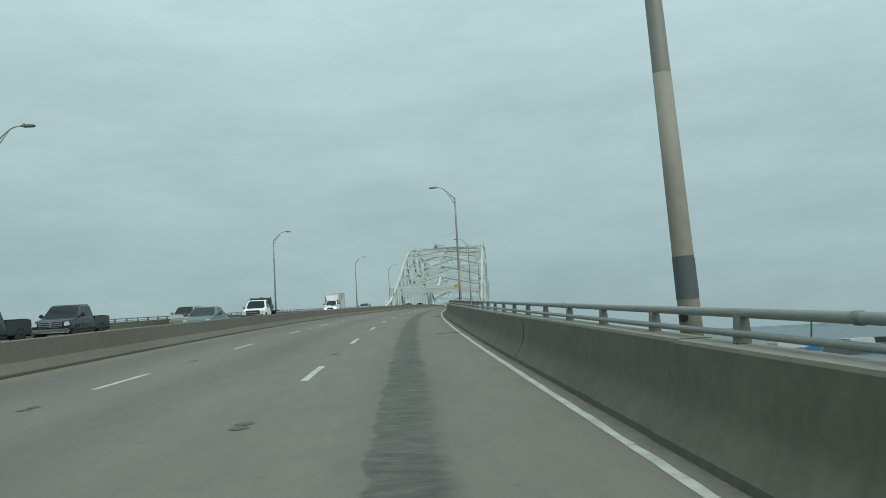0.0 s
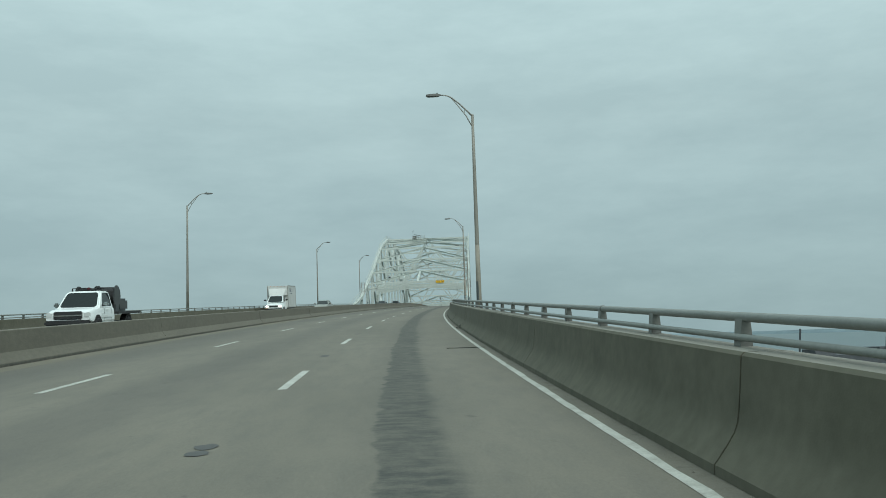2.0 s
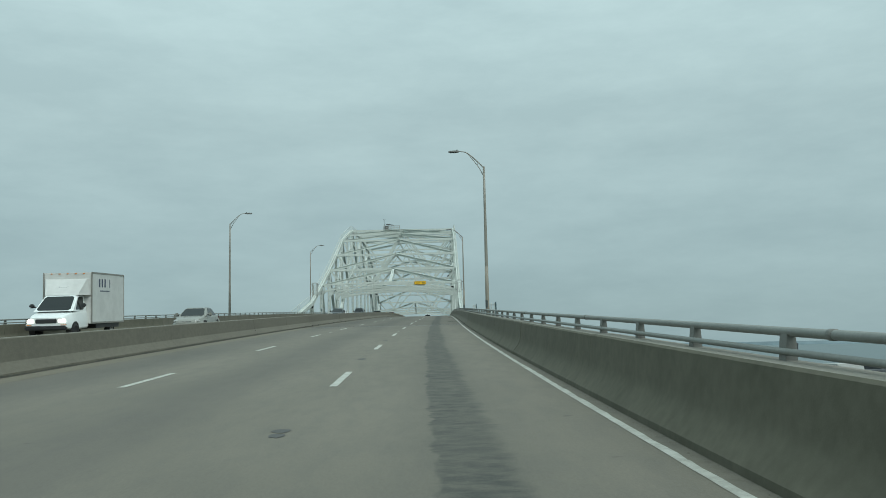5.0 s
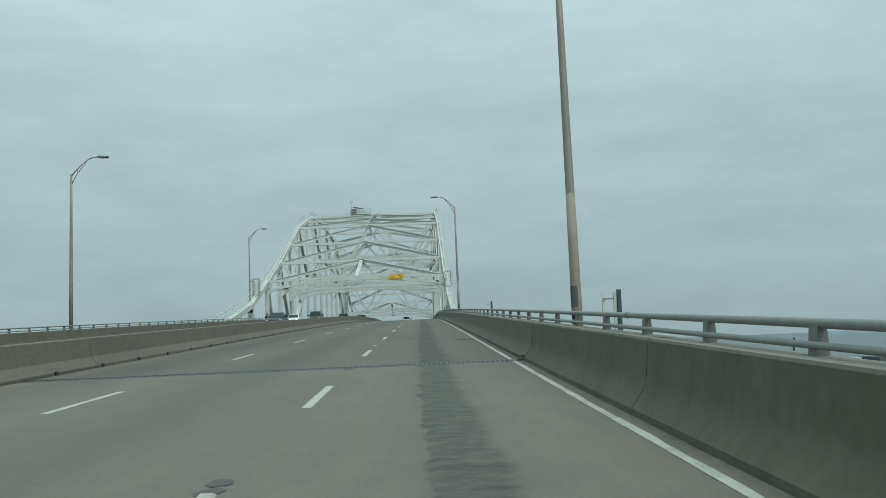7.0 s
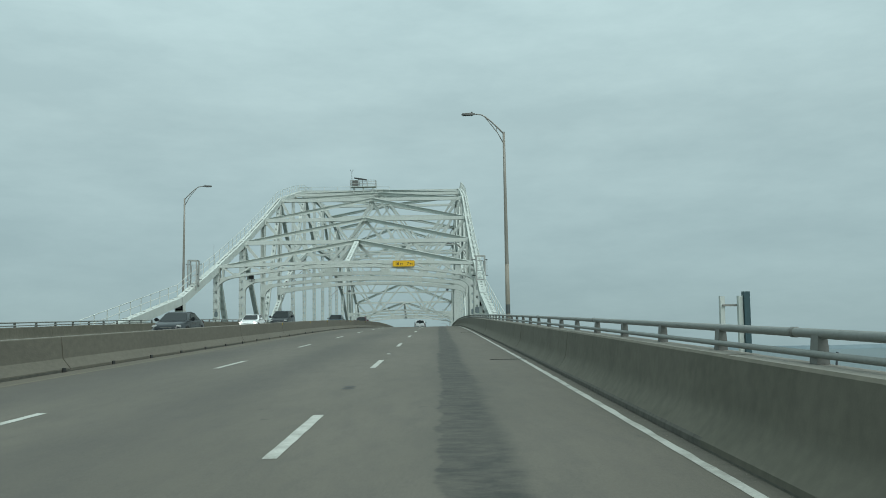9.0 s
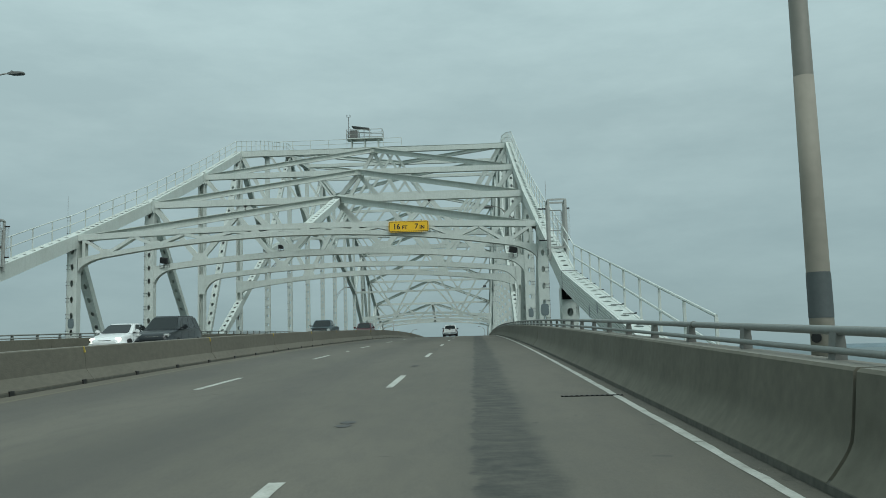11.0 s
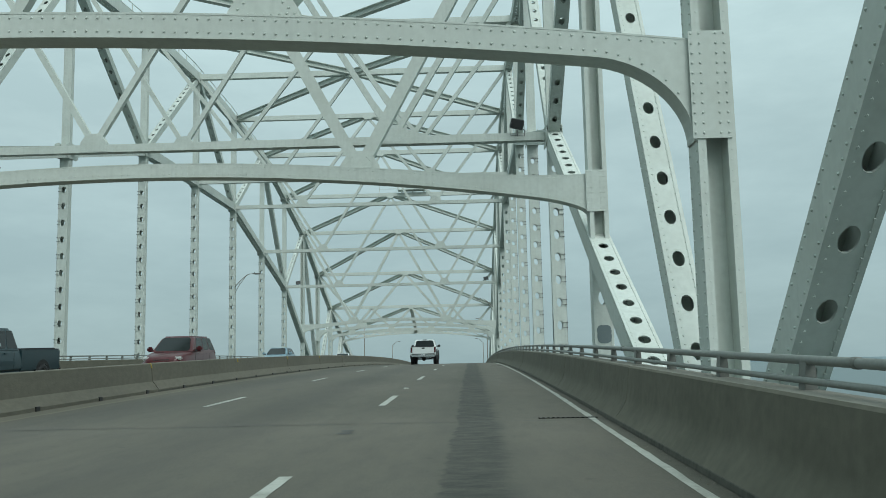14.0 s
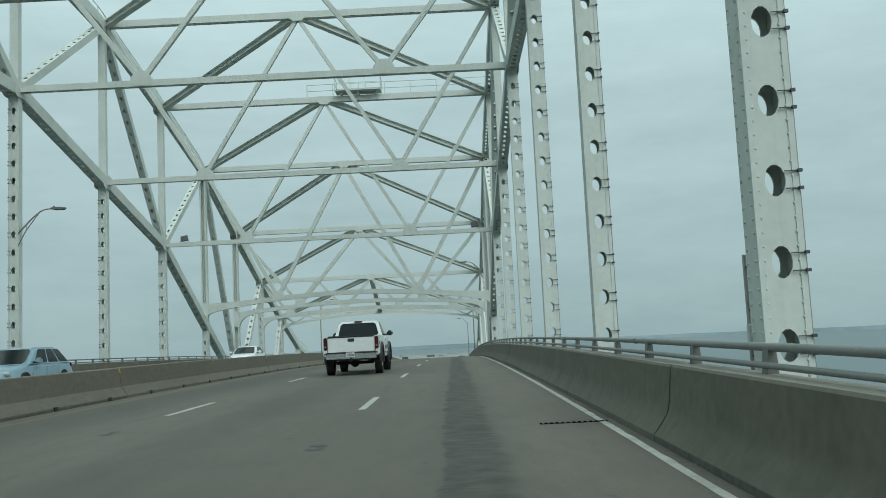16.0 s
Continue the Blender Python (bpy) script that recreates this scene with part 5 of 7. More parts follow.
def ladder_cage(x, side, y, z):
    """An openwork gate cage that bars the walkway on the chord."""
    t = thing("gate_cage", "pale grey steel anti-climb gate cage astride the arch chord", "gate cage", "gate cages", m=pose(x, y, z))
    H, dx, dy = 2.28, 0.385, 0.45
    for sx in (-dx, dx):
        for sy in (-dy, dy):
            bm = bmesh.new()
            foot = -0.45 if sy < 0 else -0.1
            add_box(bm, (sx, sy, (H + foot) / 2), (0.10, 0.10, H - foot))
            part("cage_post", bm, CAGE_STEEL, t)
    for zz in (0.12, H):
        bm = bmesh.new()
        for sy in (-dy, dy):
            add_box(bm, (0, sy, zz), (2 * dx - 0.10, 0.075, 0.075))
        for sx in (-dx, dx):
            add_box(bm, (sx, 0, zz), (0.075, 2 * dy - 0.10, 0.075))
        part("cage_band", bm, CAGE_STEEL, t)
    # wire mesh on the sides and over the gate
    bm = bmesh.new()
    for sx in (-dx, dx):
        for k in range(7):
            add_box(bm, (sx, -0.36 + 0.12 * k, H / 2 + 0.06), (0.008, 0.008, H - 0.2))
        for k in range(17):
            add_box(bm, (sx, 0, 0.22 + k * 0.12), (0.008, 2 * dy - 0.12, 0.008))
    for k in range(5):
        add_box(bm, (-0.24 + 0.12 * k, dy - 0.02, 1.05), (0.008, 0.008, 1.7))
    for k in range(14):
        add_box(bm, (0, dy - 0.02, 0.24 + k * 0.12), (0.58, 0.008, 0.008))
    tagged(part("mesh_panel", bm, CAGE_STEEL, t), kind="stuff")
    bm = bmesh.new()
    add_tube(bm, [(-0.30, dy - 0.02, 0.16), (-0.30, dy - 0.02, 1.82), (-0.25, dy - 0.02, 1.92), (0.25, dy - 0.02, 1.92), (0.30, dy - 0.02, 1.82), (0.30, dy - 0.02, 0.16)], 0.028, 8)
    add_tube(bm, [(-0.30, dy - 0.02, 1.0), (0.30, dy - 0.02, 1.0)], 0.02, 8)
    gate = part("gate_frame", bm, CAGE_STEEL, t, "rounded tubular gate frame")
    bm = bmesh.new()
    add_box(bm, (0.27, dy - 0.06, 1.05), (0.10, 0.05, 0.12))
    part("lock_box", bm, DARK_GREY, gate)
    # dark outriggers with guard wires on either side
    for zz in (0.55, H - 0.28):
        for sx, reach in ((-1, 0.36), (1, 0.22)):
            bm = bmesh.new()
            add_box(bm, (sx * (dx + 0.05 + reach / 2), dy - 0.03, zz), (reach, 0.07, 0.055))
            part("outrigger", bm, SIGN_BLACK, t, "dark steel outrigger")
    bm = bmesh.new()
    for sx, reach in ((-1, 0.36), (1, 0.22)):
        for k in range(5):
            add_box(bm, (sx * (dx + 0.05 + reach * (0.3 + 0.16 * k)), dy - 0.03, (H + 0.27) / 2), (0.006, 0.006, H - 0.83))
    tagged(part("guard_wire", bm, GALV, t), kind="stuff")


for x, s in ((X_RIGHT, 1), (X_LEFT, -1)):
    ladder_cage(x + s * 0.015, s, 262.3, 17.03)


def platform(i, x, label, L, cabinet=True):
    """A small railed instrument platform on the top strut."""
    lift = 0.62 if cabinet else 0.0
    t = thing("instrument_platform", label, "platform", "platforms", m=pose(x, py(i) - 0.2, upper(i) + 0.42 + lift))
    W = 1.4
    paint_ = CAGE_STEEL if cabinet else WHITE_STEEL
    r = 0.036 if cabinet else 0.025
    bm = bmesh.new()
    add_box(bm, (0, 0, 0.07), (L, W, 0.08))
    part("floor", bm, WHITE_STEEL, t)
    for sx in (-0.75, 0, 0.75):
        bm = bmesh.new()
        add_box(bm, (sx * L / 2, 0, -0.10 - lift / 2), (0.14, W * 0.5, 0.26 + lift))
        part("support", bm, WHITE_STEEL, t)
    for h in (0.55, 1.05):
        bm = bmesh.new()
        for sy in (-1, 1):
            add_tube(bm, [(-L / 2, sy * W / 2, h), (L / 2, sy * W / 2, h)], r, 6)
        for sx in (-1, 1):
            add_tube(bm, [(sx * L / 2, -W / 2, h), (sx * L / 2, W / 2, h)], r, 6)
        part("guard_rail", bm, paint_, t)
    for sx in (-1, -0.35, 0.3, 1):
        for sy in (-1, 1):
            bm = bmesh.new()
            add_tube(bm, [(sx * L / 2, sy * W / 2, 0.1), (sx * L / 2, sy * W / 2, 1.05)], r, 6)
            part("stanchion", bm, paint_, t)
    if not cabinet:
        return t
    bm = bmesh.new()
    add_box(bm, (-1.25, 0, 0.62), (0.85, 0.6, 0.95))
    bmesh.ops.bevel(bm, geom=bm.edges[:], offset=0.03, segments=2, affect="EDGES")
    part("cabinet", bm, LAMP_GREY, t, "grey instrument cabinet")
    bm = bmesh.new()
    add_box(bm, (0, 0, 0), (1.95, 1.1, 0.06), pose(-0.42, 0, 1.36, 0, 9, 0))
    part("solar_panel", bm, DARK_GREY, t, "dark solar panel")
    for xx in (-0.75, -0.1):
        bm = bmesh.new()
        add_tube(bm, [(xx, 0, 0.1), (xx, 0, 1.38 - 0.16 * (xx + 0.42))], 0.04, 6)
        part("panel_post", bm, LAMP_GREY, t)
    bm = bmesh.new()
    add_tube(bm, [(-1.75, -0.3, 0.1), (-1.75, -0.3, 2.55)], 0.035, 6)
    add_tube(bm, [(-1.92, -0.3, 2.57), (-1.58, -0.3, 2.57)], 0.018, 6)
    for e in (-0.17, 0.17):
        add_tube(bm, [(-1.75 + e, -0.3, 2.55), (-1.75 + e, -0.3, 2.82)], 0.045, 6)
    mast = part("sensor_mast", bm, LAMP_GREY, t)
    bm = bmesh.new()
    add_tube(bm, [(-1.75, -0.3, 1.6), (-1.3, -0.3, 0.75)], 0.016, 6)
    part("mast_stay", bm, LAMP_GREY, mast)
    return t


platform(4, -11.5, "railed instrument platform with solar panel and mast on a strut", 3.9)
platform(10, -6.6, "small railed platform on the far top strut", 3.6, False)


def strut_rail(i, x0, x1):
    t = thing("strut_handrail", "white pipe handrail along the top strut", "handrail", "strut handrails")
    for h in (0.55, 1.05):
        bm = bmesh.new()
        add_tube(bm, [(x0, py(i), upper(i) + 0.2 + h), (x1, py(i), upper(i) + 0.2 + h)], 0.028, 6)
        part("rail_pipe", bm, WHITE_STEEL, t)
    n = int((x1 - x0) / 2)
    for k in range(n + 1):
        bm = bmesh.new()
        x = x0 + (x1 - x0) * k / n
        add_tube(bm, [(x, py(i), upper(i) + 0.2), (x, py(i), upper(i) + 1.25)], 0.028, 6)
        part("stanchion", bm, WHITE_STEEL, t)


strut_rail(4, -21.6, -7.5)
strut_rail(10, -10.7, X_RIGHT)


# ---- frames outside the parapet near the deck joint ----
TEAL_PANEL = mat("teal_panel", (0.035, 0.075, 0.085), 0.6, grain=0.1, grain_scale=10)


def end_frame(y):
    t = thing("end_frame", "pale steel upright frame with a dark panel outside the parapet", "steel frame", "end frames", m=road_pose(3.9, y, 0))
    for x in (-0.16, 0.16):
        bm = bmesh.new()
        add_box(bm, (x * 0.7, 0.1 if x < 0 else 0, 0.69), (0.06, 0.08, 1.38))
        part("upright", bm, WHITE_STEEL, t)
    bm = bmesh.new()
    add_box(bm, (0.19, -0.02, 0.94), (0.08, 0.12, 1.0))
    part("panel", bm, TEAL_PANEL, t)
    bm = bmesh.new()
    add_box(bm, (0, 0.05, 1.25), (0.24, 0.03, 0.03))
    part("tie", bm, GALV, t)


end_frame(159.75)
end_frame(194.0)


# ---- on the road: joints, drains, marker patches, grit ----
JOINT_PLATE = mat("joint_plate_steel", (0.105, 0.122, 0.13), 0.55, 0.3, grain=0.15, grain_scale=20, stain=0.5, stain_scale=2)


def deck_joint(y, wide):
    """A steel expansion joint across the deck, with interlocking fingers where it is wide."""
    t = thing("expansion_joint", "dark toothed steel expansion joint across the deck" if wide else "narrow dark deck joint across the road", "deck joint", kind="structure")
    if wide:
        vs = [tuple(on_road(a, yy, 0.0045)) for yy in (y - 0.30, y + 0.30) for a in np.linspace(MED, TOE, 9)]
        raw("joint_plate", vs, [(k, k + 1, k + 10, k + 9) for k in range(8)], JOINT_PLATE, t, "blue-grey steel joint plate")
        vs, fs = [], []
        n = 100
        for k in range(n):
            a0 = MED + 0.05 + (TOE - MED - 0.1) * k / n
            a1 = a0 + 0.032
            s_ = 0.025 * (k % 2)
            q = len(vs)
            for a, yy in ((a0, y - 0.19 + s_), (a1, y - 0.19 + s_), (a1 + 0.012, y + 0.17 + s_), (a0 + 0.012, y + 0.17 + s_)):
                vs.append(tuple(on_road(a, yy, 0.0085)))
            fs.append((q, q + 1, q + 2, q + 3))
        tagged(raw("finger_slot", vs, fs, VOID, t), kind="stuff")
    else:
        vs = [tuple(on_road(a, yy + 0.02 * math.sin(a * 1.7), 0.0045)) for a in np.linspace(MED, TOE, 24) for yy in (y - 0.02, y + 0.02)]
        raw("joint_gap", vs, [(2 * k, 2 * k + 1, 2 * k + 3, 2 * k + 2) for k in range(23)], TAR, t)
    return t


deck_joint(160.35, True)
for y in (-40, 77.7, 209, 295.1):
    deck_joint(y, False)


def drain(y):
    t = thing("deck_drain", "slotted dark deck drain at the edge line", "drain", "deck drains", m=road_pose(1.50, y, 0))
    bm = bmesh.new()
    add_box(bm, (0, 0, 0.003), (0.90, 0.15, 0.006))
    part("slot", bm, VOID, t)
    bm = bmesh.new()
    for k in range(12):
        add_box(bm, (-0.41 + 0.0745 * k, 0, 0.008), (0.026, 0.15, 0.006))
    part("grate_bars", bm, STEEL_DARK, t)


for y in (34.6, 63.6, 173.3, 204.0, 235.4, 295.5, 331.7):
    drain(y)


def marker_patch(a, y, seed, tile):
    """A spalled dark patch where a lane marker sat, some with the pale tile still in place."""
    rnd = random.Random(seed)
    t = thing("marker_patch", "dark spalled patch on the lane line" + (" with a pale ceramic marker" if tile else ""), "road patch", "marker patches", m=road_pose(a, y, 0))
    bm = bmesh.new()
    for q in range(2):
        c = bm.verts.new((0, q * 0.34, 0.0052))
        ring = [bm.verts.new((math.cos(k * math.tau / 14) * 0.105 * rnd.uniform(0.75, 1.15), q * 0.34 + math.sin(k * math.tau / 14) * 0.15 * rnd.uniform(0.75, 1.15), 0.005)) for k in range(14)]
        for k in range(14):
            bm.faces.new((c, ring[k], ring[(k + 1) % 14]))
    part("spall", bm, TAR, t)
    if tile:
        bm = bmesh.new()
        add_box(bm, (0.01, -0.16, 0.012), (0.13, 0.11, 0.022), taper=(0.7, 0.7))
        part("tile", bm, LINE_PAINT, t)


for k in range(28):
    marker_patch(LANE_A, 13.2 + 12.19 * k + 0.35 * math.sin(k * 2.3), k, k in (7, 11, 16, 24, 13))
for k, y in enumerate((16.4, 26, 50.4, 75, 101, 148, 172.5, 224, 258, 283.2, 306.1, 333)):
    marker_patch(LANE_B + 0.1, y, 40 + k, k in (2, 5, 8))


def grit():
    """Gravel and litter lying along the foot of the parapet."""
    rnd = random.Random(21)
    vs, fs = [], []
    for _ in range(3000):
        y = rnd.uniform(-20, 345)
        a = TOE - abs(rnd.gauss(0, 0.08)) - 0.012
        if a < EDGE + 0.08:
            continue
        s = 0.003 + 0.017 * rnd.random() ** 4
        c = on_road(a, y, 0.004)
        i = len(vs)
        for k in range(4):
            w = k * math.tau / 4 + rnd.random()
            vs.append((c.x + math.cos(w) * s, c.y + math.sin(w) * s * 1.4, c.z))
        vs.append((c.x, c.y, c.z + s * 0.8))
        fs += [(i + k, i + (k + 1) % 4, i + 4) for k in range(4)]
    return tagged(raw("kerb_grit", vs, fs, DEBRIS), "loose grit and gravel along the parapet foot", "gravel", kind="stuff")


grit()


def rubble(y):
    """Broken lumps where the parapet's foot has spalled at an open joint."""
    rnd = random.Random(int(y))
    t = thing("spalled_concrete", "broken dark concrete lumps at the open parapet joint", "rubble", kind="stuff")
    for k in range(16):
        s = rnd.uniform(0.02, 0.07)
        bm = bmesh.new()
        bmesh.ops.create_icosphere(bm, subdivisions=1, radius=s)
        for v in bm.verts:
            v.co *= rnd.uniform(0.65, 1.15)
            v.co.z *= 0.6
        o = part("lump", bm, DARK_FOOT, t)
        a = rnd.uniform(-0.12, 0.03)
        o.matrix_basis = pose(*on_road(TOE + a, y + rnd.gauss(0, 0.18), 0.3 * s if a < 0 else 0.09), rnd.uniform(0, 90), 0, rnd.uniform(0, 360))


rubble(160.2)
rubble(76.6)


def scuppers():
    """Small dark drain openings at the foot of the median barrier."""
    t = thing("median_scuppers", "small dark scupper openings at the median foot", "scupper", kind="structure")
    first = None
    for k in range(80):
        y = 338.9 + 3.05 * (k - 58)
        if first is None:
            bm = bmesh.new()
            add_box(bm, (0, 0, 0.045), (0.05, 0.16, 0.10))
            first = o = part("scupper", bm, SIGN_BLACK, t)
        else:
            o = new("scupper", first.data)
            o.parent = t
        o.matrix_basis = road_pose(MED + 0.004, y, 0)


scuppers()


# ---- vehicles ----
def paint(name, base, rough=0.32, metal=0.0):
    m = mat(name, base, rough, metal, grain=0.03, grain_scale=6, stain=0.25, stain_scale=1.2, stain_color=[c * 0.8 for c in base])
    b = m.node_tree.nodes["Principled BSDF"]
    b.inputs["Coat Weight"].default_value, b.inputs["Coat Roughness"].default_value = 0.22, 0.08
    b.inputs["Specular IOR Level"].default_value = 0.35
    return m


def glowing(name, color, strength):
    m = bpy.data.materials.new(name)
    m.use_nodes = True
    b = m.node_tree.nodes["Principled BSDF"]
    b.inputs["Base Color"].default_value = (*color, 1)
    b.inputs["Emission Color"].default_value, b.inputs["Emission Strength"].default_value = (*color, 1), strength
    return m


P_WHITE = paint("white_car_paint", (0.72, 0.75, 0.74))
P_DARK = paint("dark_grey_car_paint", (0.012, 0.016, 0.018))
P_SILVER = paint("silver_beige_car_paint", (0.24, 0.245, 0.22), 0.35, 0.1)
P_GREY = paint("blue_grey_car_paint", (0.085, 0.115, 0.13), 0.35)
P_BLUE = paint("light_blue_car_paint", (0.20, 0.31, 0.37), 0.35)
P_TEAL = paint("dark_teal_car_paint", (0.014, 0.036, 0.044))
P_RED = paint("dark_red_car_paint", (0.07, 0.008, 0.011))
TINT = mat("tinted_glass", (0.010, 0.014, 0.014), 0.08)
TINT.node_tree.nodes["Principled BSDF"].inputs["Specular IOR Level"].default_value = 0.3
CHROME = mat("chrome", (0.62, 0.63, 0.62), 0.16, 0.95, stain=0.3, stain_scale=4)
ALLOY = mat("alloy_rim", (0.42, 0.42, 0.41), 0.35, 0.6, grain=0.1, grain_scale=30)
TRIM = mat("black_plastic_trim", (0.022, 0.023, 0.024), 0.55, grain=0.1, grain_scale=60)
TAIL_RED = mat("tail_light_red", (0.060, 0.004, 0.006), 0.14)
LENS = mat("clear_lens", (0.55, 0.57, 0.56), 0.1)
AMBER = mat("amber_lens", (0.6, 0.2, 0.03), 0.2)
SMOKED = mat("smoked_lens", (0.20, 0.10, 0.10), 0.2)
PLATE = mat("plate_white", (0.6, 0.63, 0.62), 0.5)
UNDER = mat("underbody", (0.02, 0.02, 0.02), 0.8, grain=0.2, grain_scale=20)
BOX_WHITE = mat("truck_box_white", (0.56, 0.57, 0.55), 0.5, grain=0.04, grain_scale=4, stain=0.4, stain_scale=0.8)
BEAM = glowing("lit_headlamp", (1.0, 0.95, 0.82), 3.0)
BAR_BLUE = mat("dark_sign_blue", (0.03, 0.045, 0.09), 0.5)


def shaped(name, bm, material, parent, label="", angle=32):
    ob = part(name, bm, material, parent, label, smooth=True)
    ob.data.set_sharp_from_angle(angle=radians(angle))
    return ob


def add_loft(bm, stations, r=0.09, caps=True):
    """A car-body loft: stations of (y, bottom, top, half width low, half width high)."""
    rows = []
    for y, zb, zt, wl, wh in stations:
        q = min(r, (zt - zb) * 0.45)
        half = [(wl * 0.93, zb), (wl, zb + q * 0.6), (wl * 1.0, zb + (zt - zb) * 0.45)]
        half += [(wh - q + q * math.cos(a), zt - q + q * math.sin(a)) for a in (0, radians(30), radians(60), radians(90))]
        ring = [(x, z) for x, z in half] + [(-x, z) for x, z in half[::-1]]
        rows.append([bm.verts.new((x, y, z)) for x, z in ring])
    n = len(rows[0])
    for a, b in zip(rows, rows[1:]):
        for k in range(n):
            bm.faces.new((a[k], a[(k + 1) % n], b[(k + 1) % n], b[k]))
    if caps:
        bm.faces.new(rows[0][::-1])
        bm.faces.new(rows[-1])


def add_pane(bm, corners, u0, u1, v0, v1, out, n=5, cut=0.12):
    """A thin pane on the quad of four corners (low a, low b, high b, high a), with clipped corners, proud by out."""
    a, b, c, d = [Vector(p) for p in corners]
    nrm = (b - a).cross(d - a).normalized()

    def at(u, v):
        return (a * (1 - u) + b * u) * (1 - v) + (d * (1 - u) + c * u) * v
    du, dv = (u1 - u0) * cut * 0.5, (v1 - v0) * cut
    ring = [(u0 + du, v0), (u1 - du, v0), (u1, v0 + dv), (u1, v1 - dv), (u1 - du, v1), (u0 + du, v1), (u0, v1 - dv), (u0, v0 + dv)]
    f = [bm.verts.new(at(u, v) + nrm * out) for u, v in ring]
    k = [bm.verts.new(at(u, v) - nrm * 0.01) for u, v in ring]
    bm.faces.new(f)
    for i in range(8):
        bm.faces.new((k[i], k[(i + 1) % 8], f[(i + 1) % 8], f[i]))


def cabin(t, base, roof, zb, zt, wb, wt, material, panes, rear_glass=True, round_=0.05):
    """A glazed cab: base and roof are (rear y, front y); panes are the side windows' fractions along it."""
    bm = bmesh.new()
    lo = [bm.verts.new((sx * wb, y, zb)) for sx, y in ((-1, base[0]), (1, base[0]), (1, base[1]), (-1, base[1]))]
    hi = [bm.verts.new((sx * wt, y, zt)) for sx, y in ((-1, roof[0]), (1, roof[0]), (1, roof[1]), (-1, roof[1]))]
    bm.faces.new(lo[::-1])
    bm.faces.new(hi)
    for k in range(4):
        bm.faces.new((lo[k], lo[(k + 1) % 4], hi[(k + 1) % 4], hi[k]))
    bmesh.ops.bevel(bm, geom=[e for e in bm.edges if not (abs(e.verts[0].co.z - zb) < 0.01 and abs(e.verts[1].co.z - zb) < 0.01)], offset=round_, segments=3, affect="EDGES")
    cab = shaped("cab_shell", bm, material, t)
    L = [Vector((sx * wb, y, zb)) for sx, y in ((-1, base[0]), (1, base[0]), (1, base[1]), (-1, base[1]))]
    H = [Vector((sx * wt, y, zt)) for sx, y in ((-1, roof[0]), (1, roof[0]), (1, roof[1]), (-1, roof[1]))]
    bm = bmesh.new()
    add_pane(bm, (L[2], L[3], H[3], H[2]), 0.06, 0.94, 0.05, 0.90, 0.006)
    shaped("windscreen", bm, TINT, t, "dark glossy windscreen")
    if rear_glass:
        bm = bmesh.new()
        add_pane(bm, (L[0], L[1], H[1], H[0]), 0.07, 0.93, 0.10, 0.88, 0.006)
        shaped("rear_window", bm, TINT, t, "dark tinted rear window")
    for s in (-1, 1):
        q = (L[1], L[2], H[2], H[1]) if s > 0 else (L[3], L[0], H[0], H[3])
        for u0, u1 in panes:
            if s < 0:
                u0, u1 = 1 - u1, 1 - u0
            bm = bmesh.new()
            add_pane(bm, q, u0, u1, 0.08, 0.88, 0.006)
            shaped("side_window", bm, TINT, t)
    return cab


def wheel(t, x, y, r, w, rim=None, spokes=6):
    """A tyre with tread blocks and a dished rim, turned to face outwards."""
    s = 1 if x > 0 else -1
    bm = bmesh.new()
    prof = [(-0.5, 0.66), (-0.52, 0.80), (-0.46, 0.95), (-0.36, 1.0), (0.36, 1.0), (0.46, 0.95), (0.52, 0.80), (0.5, 0.66)]
    n = 28
    rings = [[bm.verts.new((x + p * w, y + math.cos(k * math.tau / n) * q * r, r + math.sin(k * math.tau / n) * q * r)) for p, q in prof] for k in range(n)]
    for k in range(n):
        for i in range(len(prof) - 1):
            bm.faces.new((rings[k][i], rings[k][i + 1], rings[(k + 1) % n][i + 1], rings[(k + 1) % n][i]))
    for k in range(28):
        a = (k + 0.5) * math.tau / 28
        for p in (-0.27, 0.27):
            m = Matrix.Translation((x + p * w, y + math.cos(a) * r, r + math.sin(a) * r)) @ Matrix.Rotation(a, 4, "X")
            add_box(bm, (0, 0, 0), (w * 0.42, 0.012, r * 0.11), m)
    tyre = shaped("wheel", bm, BLACK, t, angle=40)
    bm = bmesh.new()
    prof = [(0.40, 0.67), (0.30, 0.62), (0.18, 0.56), (0.20, 0.30), (0.30, 0.22), (0.32, 0.0)]
    rings = [[bm.verts.new((x + s * p * w, y + math.cos(k * math.tau / n) * q * r, r + math.sin(k * math.tau / n) * q * r)) for p, q in prof] for k in range(n)]
    for k in range(n):
        for i in range(len(prof) - 1):
            bm.faces.new((rings[k][i], rings[k][i + 1], rings[(k + 1) % n][i + 1], rings[(k + 1) % n][i]))
    shaped("rim", bm, rim or ALLOY, tyre)
    bm = bmesh.new()
    for k in range(spokes):
        a = (k + 0.5) * math.tau / spokes
        m = Matrix.Translation((x + s * 0.205 * w, y + math.cos(a) * r * 0.43, r + math.sin(a) * r * 0.43)) @ Matrix.Rotation(a, 4, "X")
        add_box(bm, (0, 0, 0), (0.012, r * 0.16, r * 0.10), m)
    part("rim_slot", bm, UNDER, tyre)
    return tyre


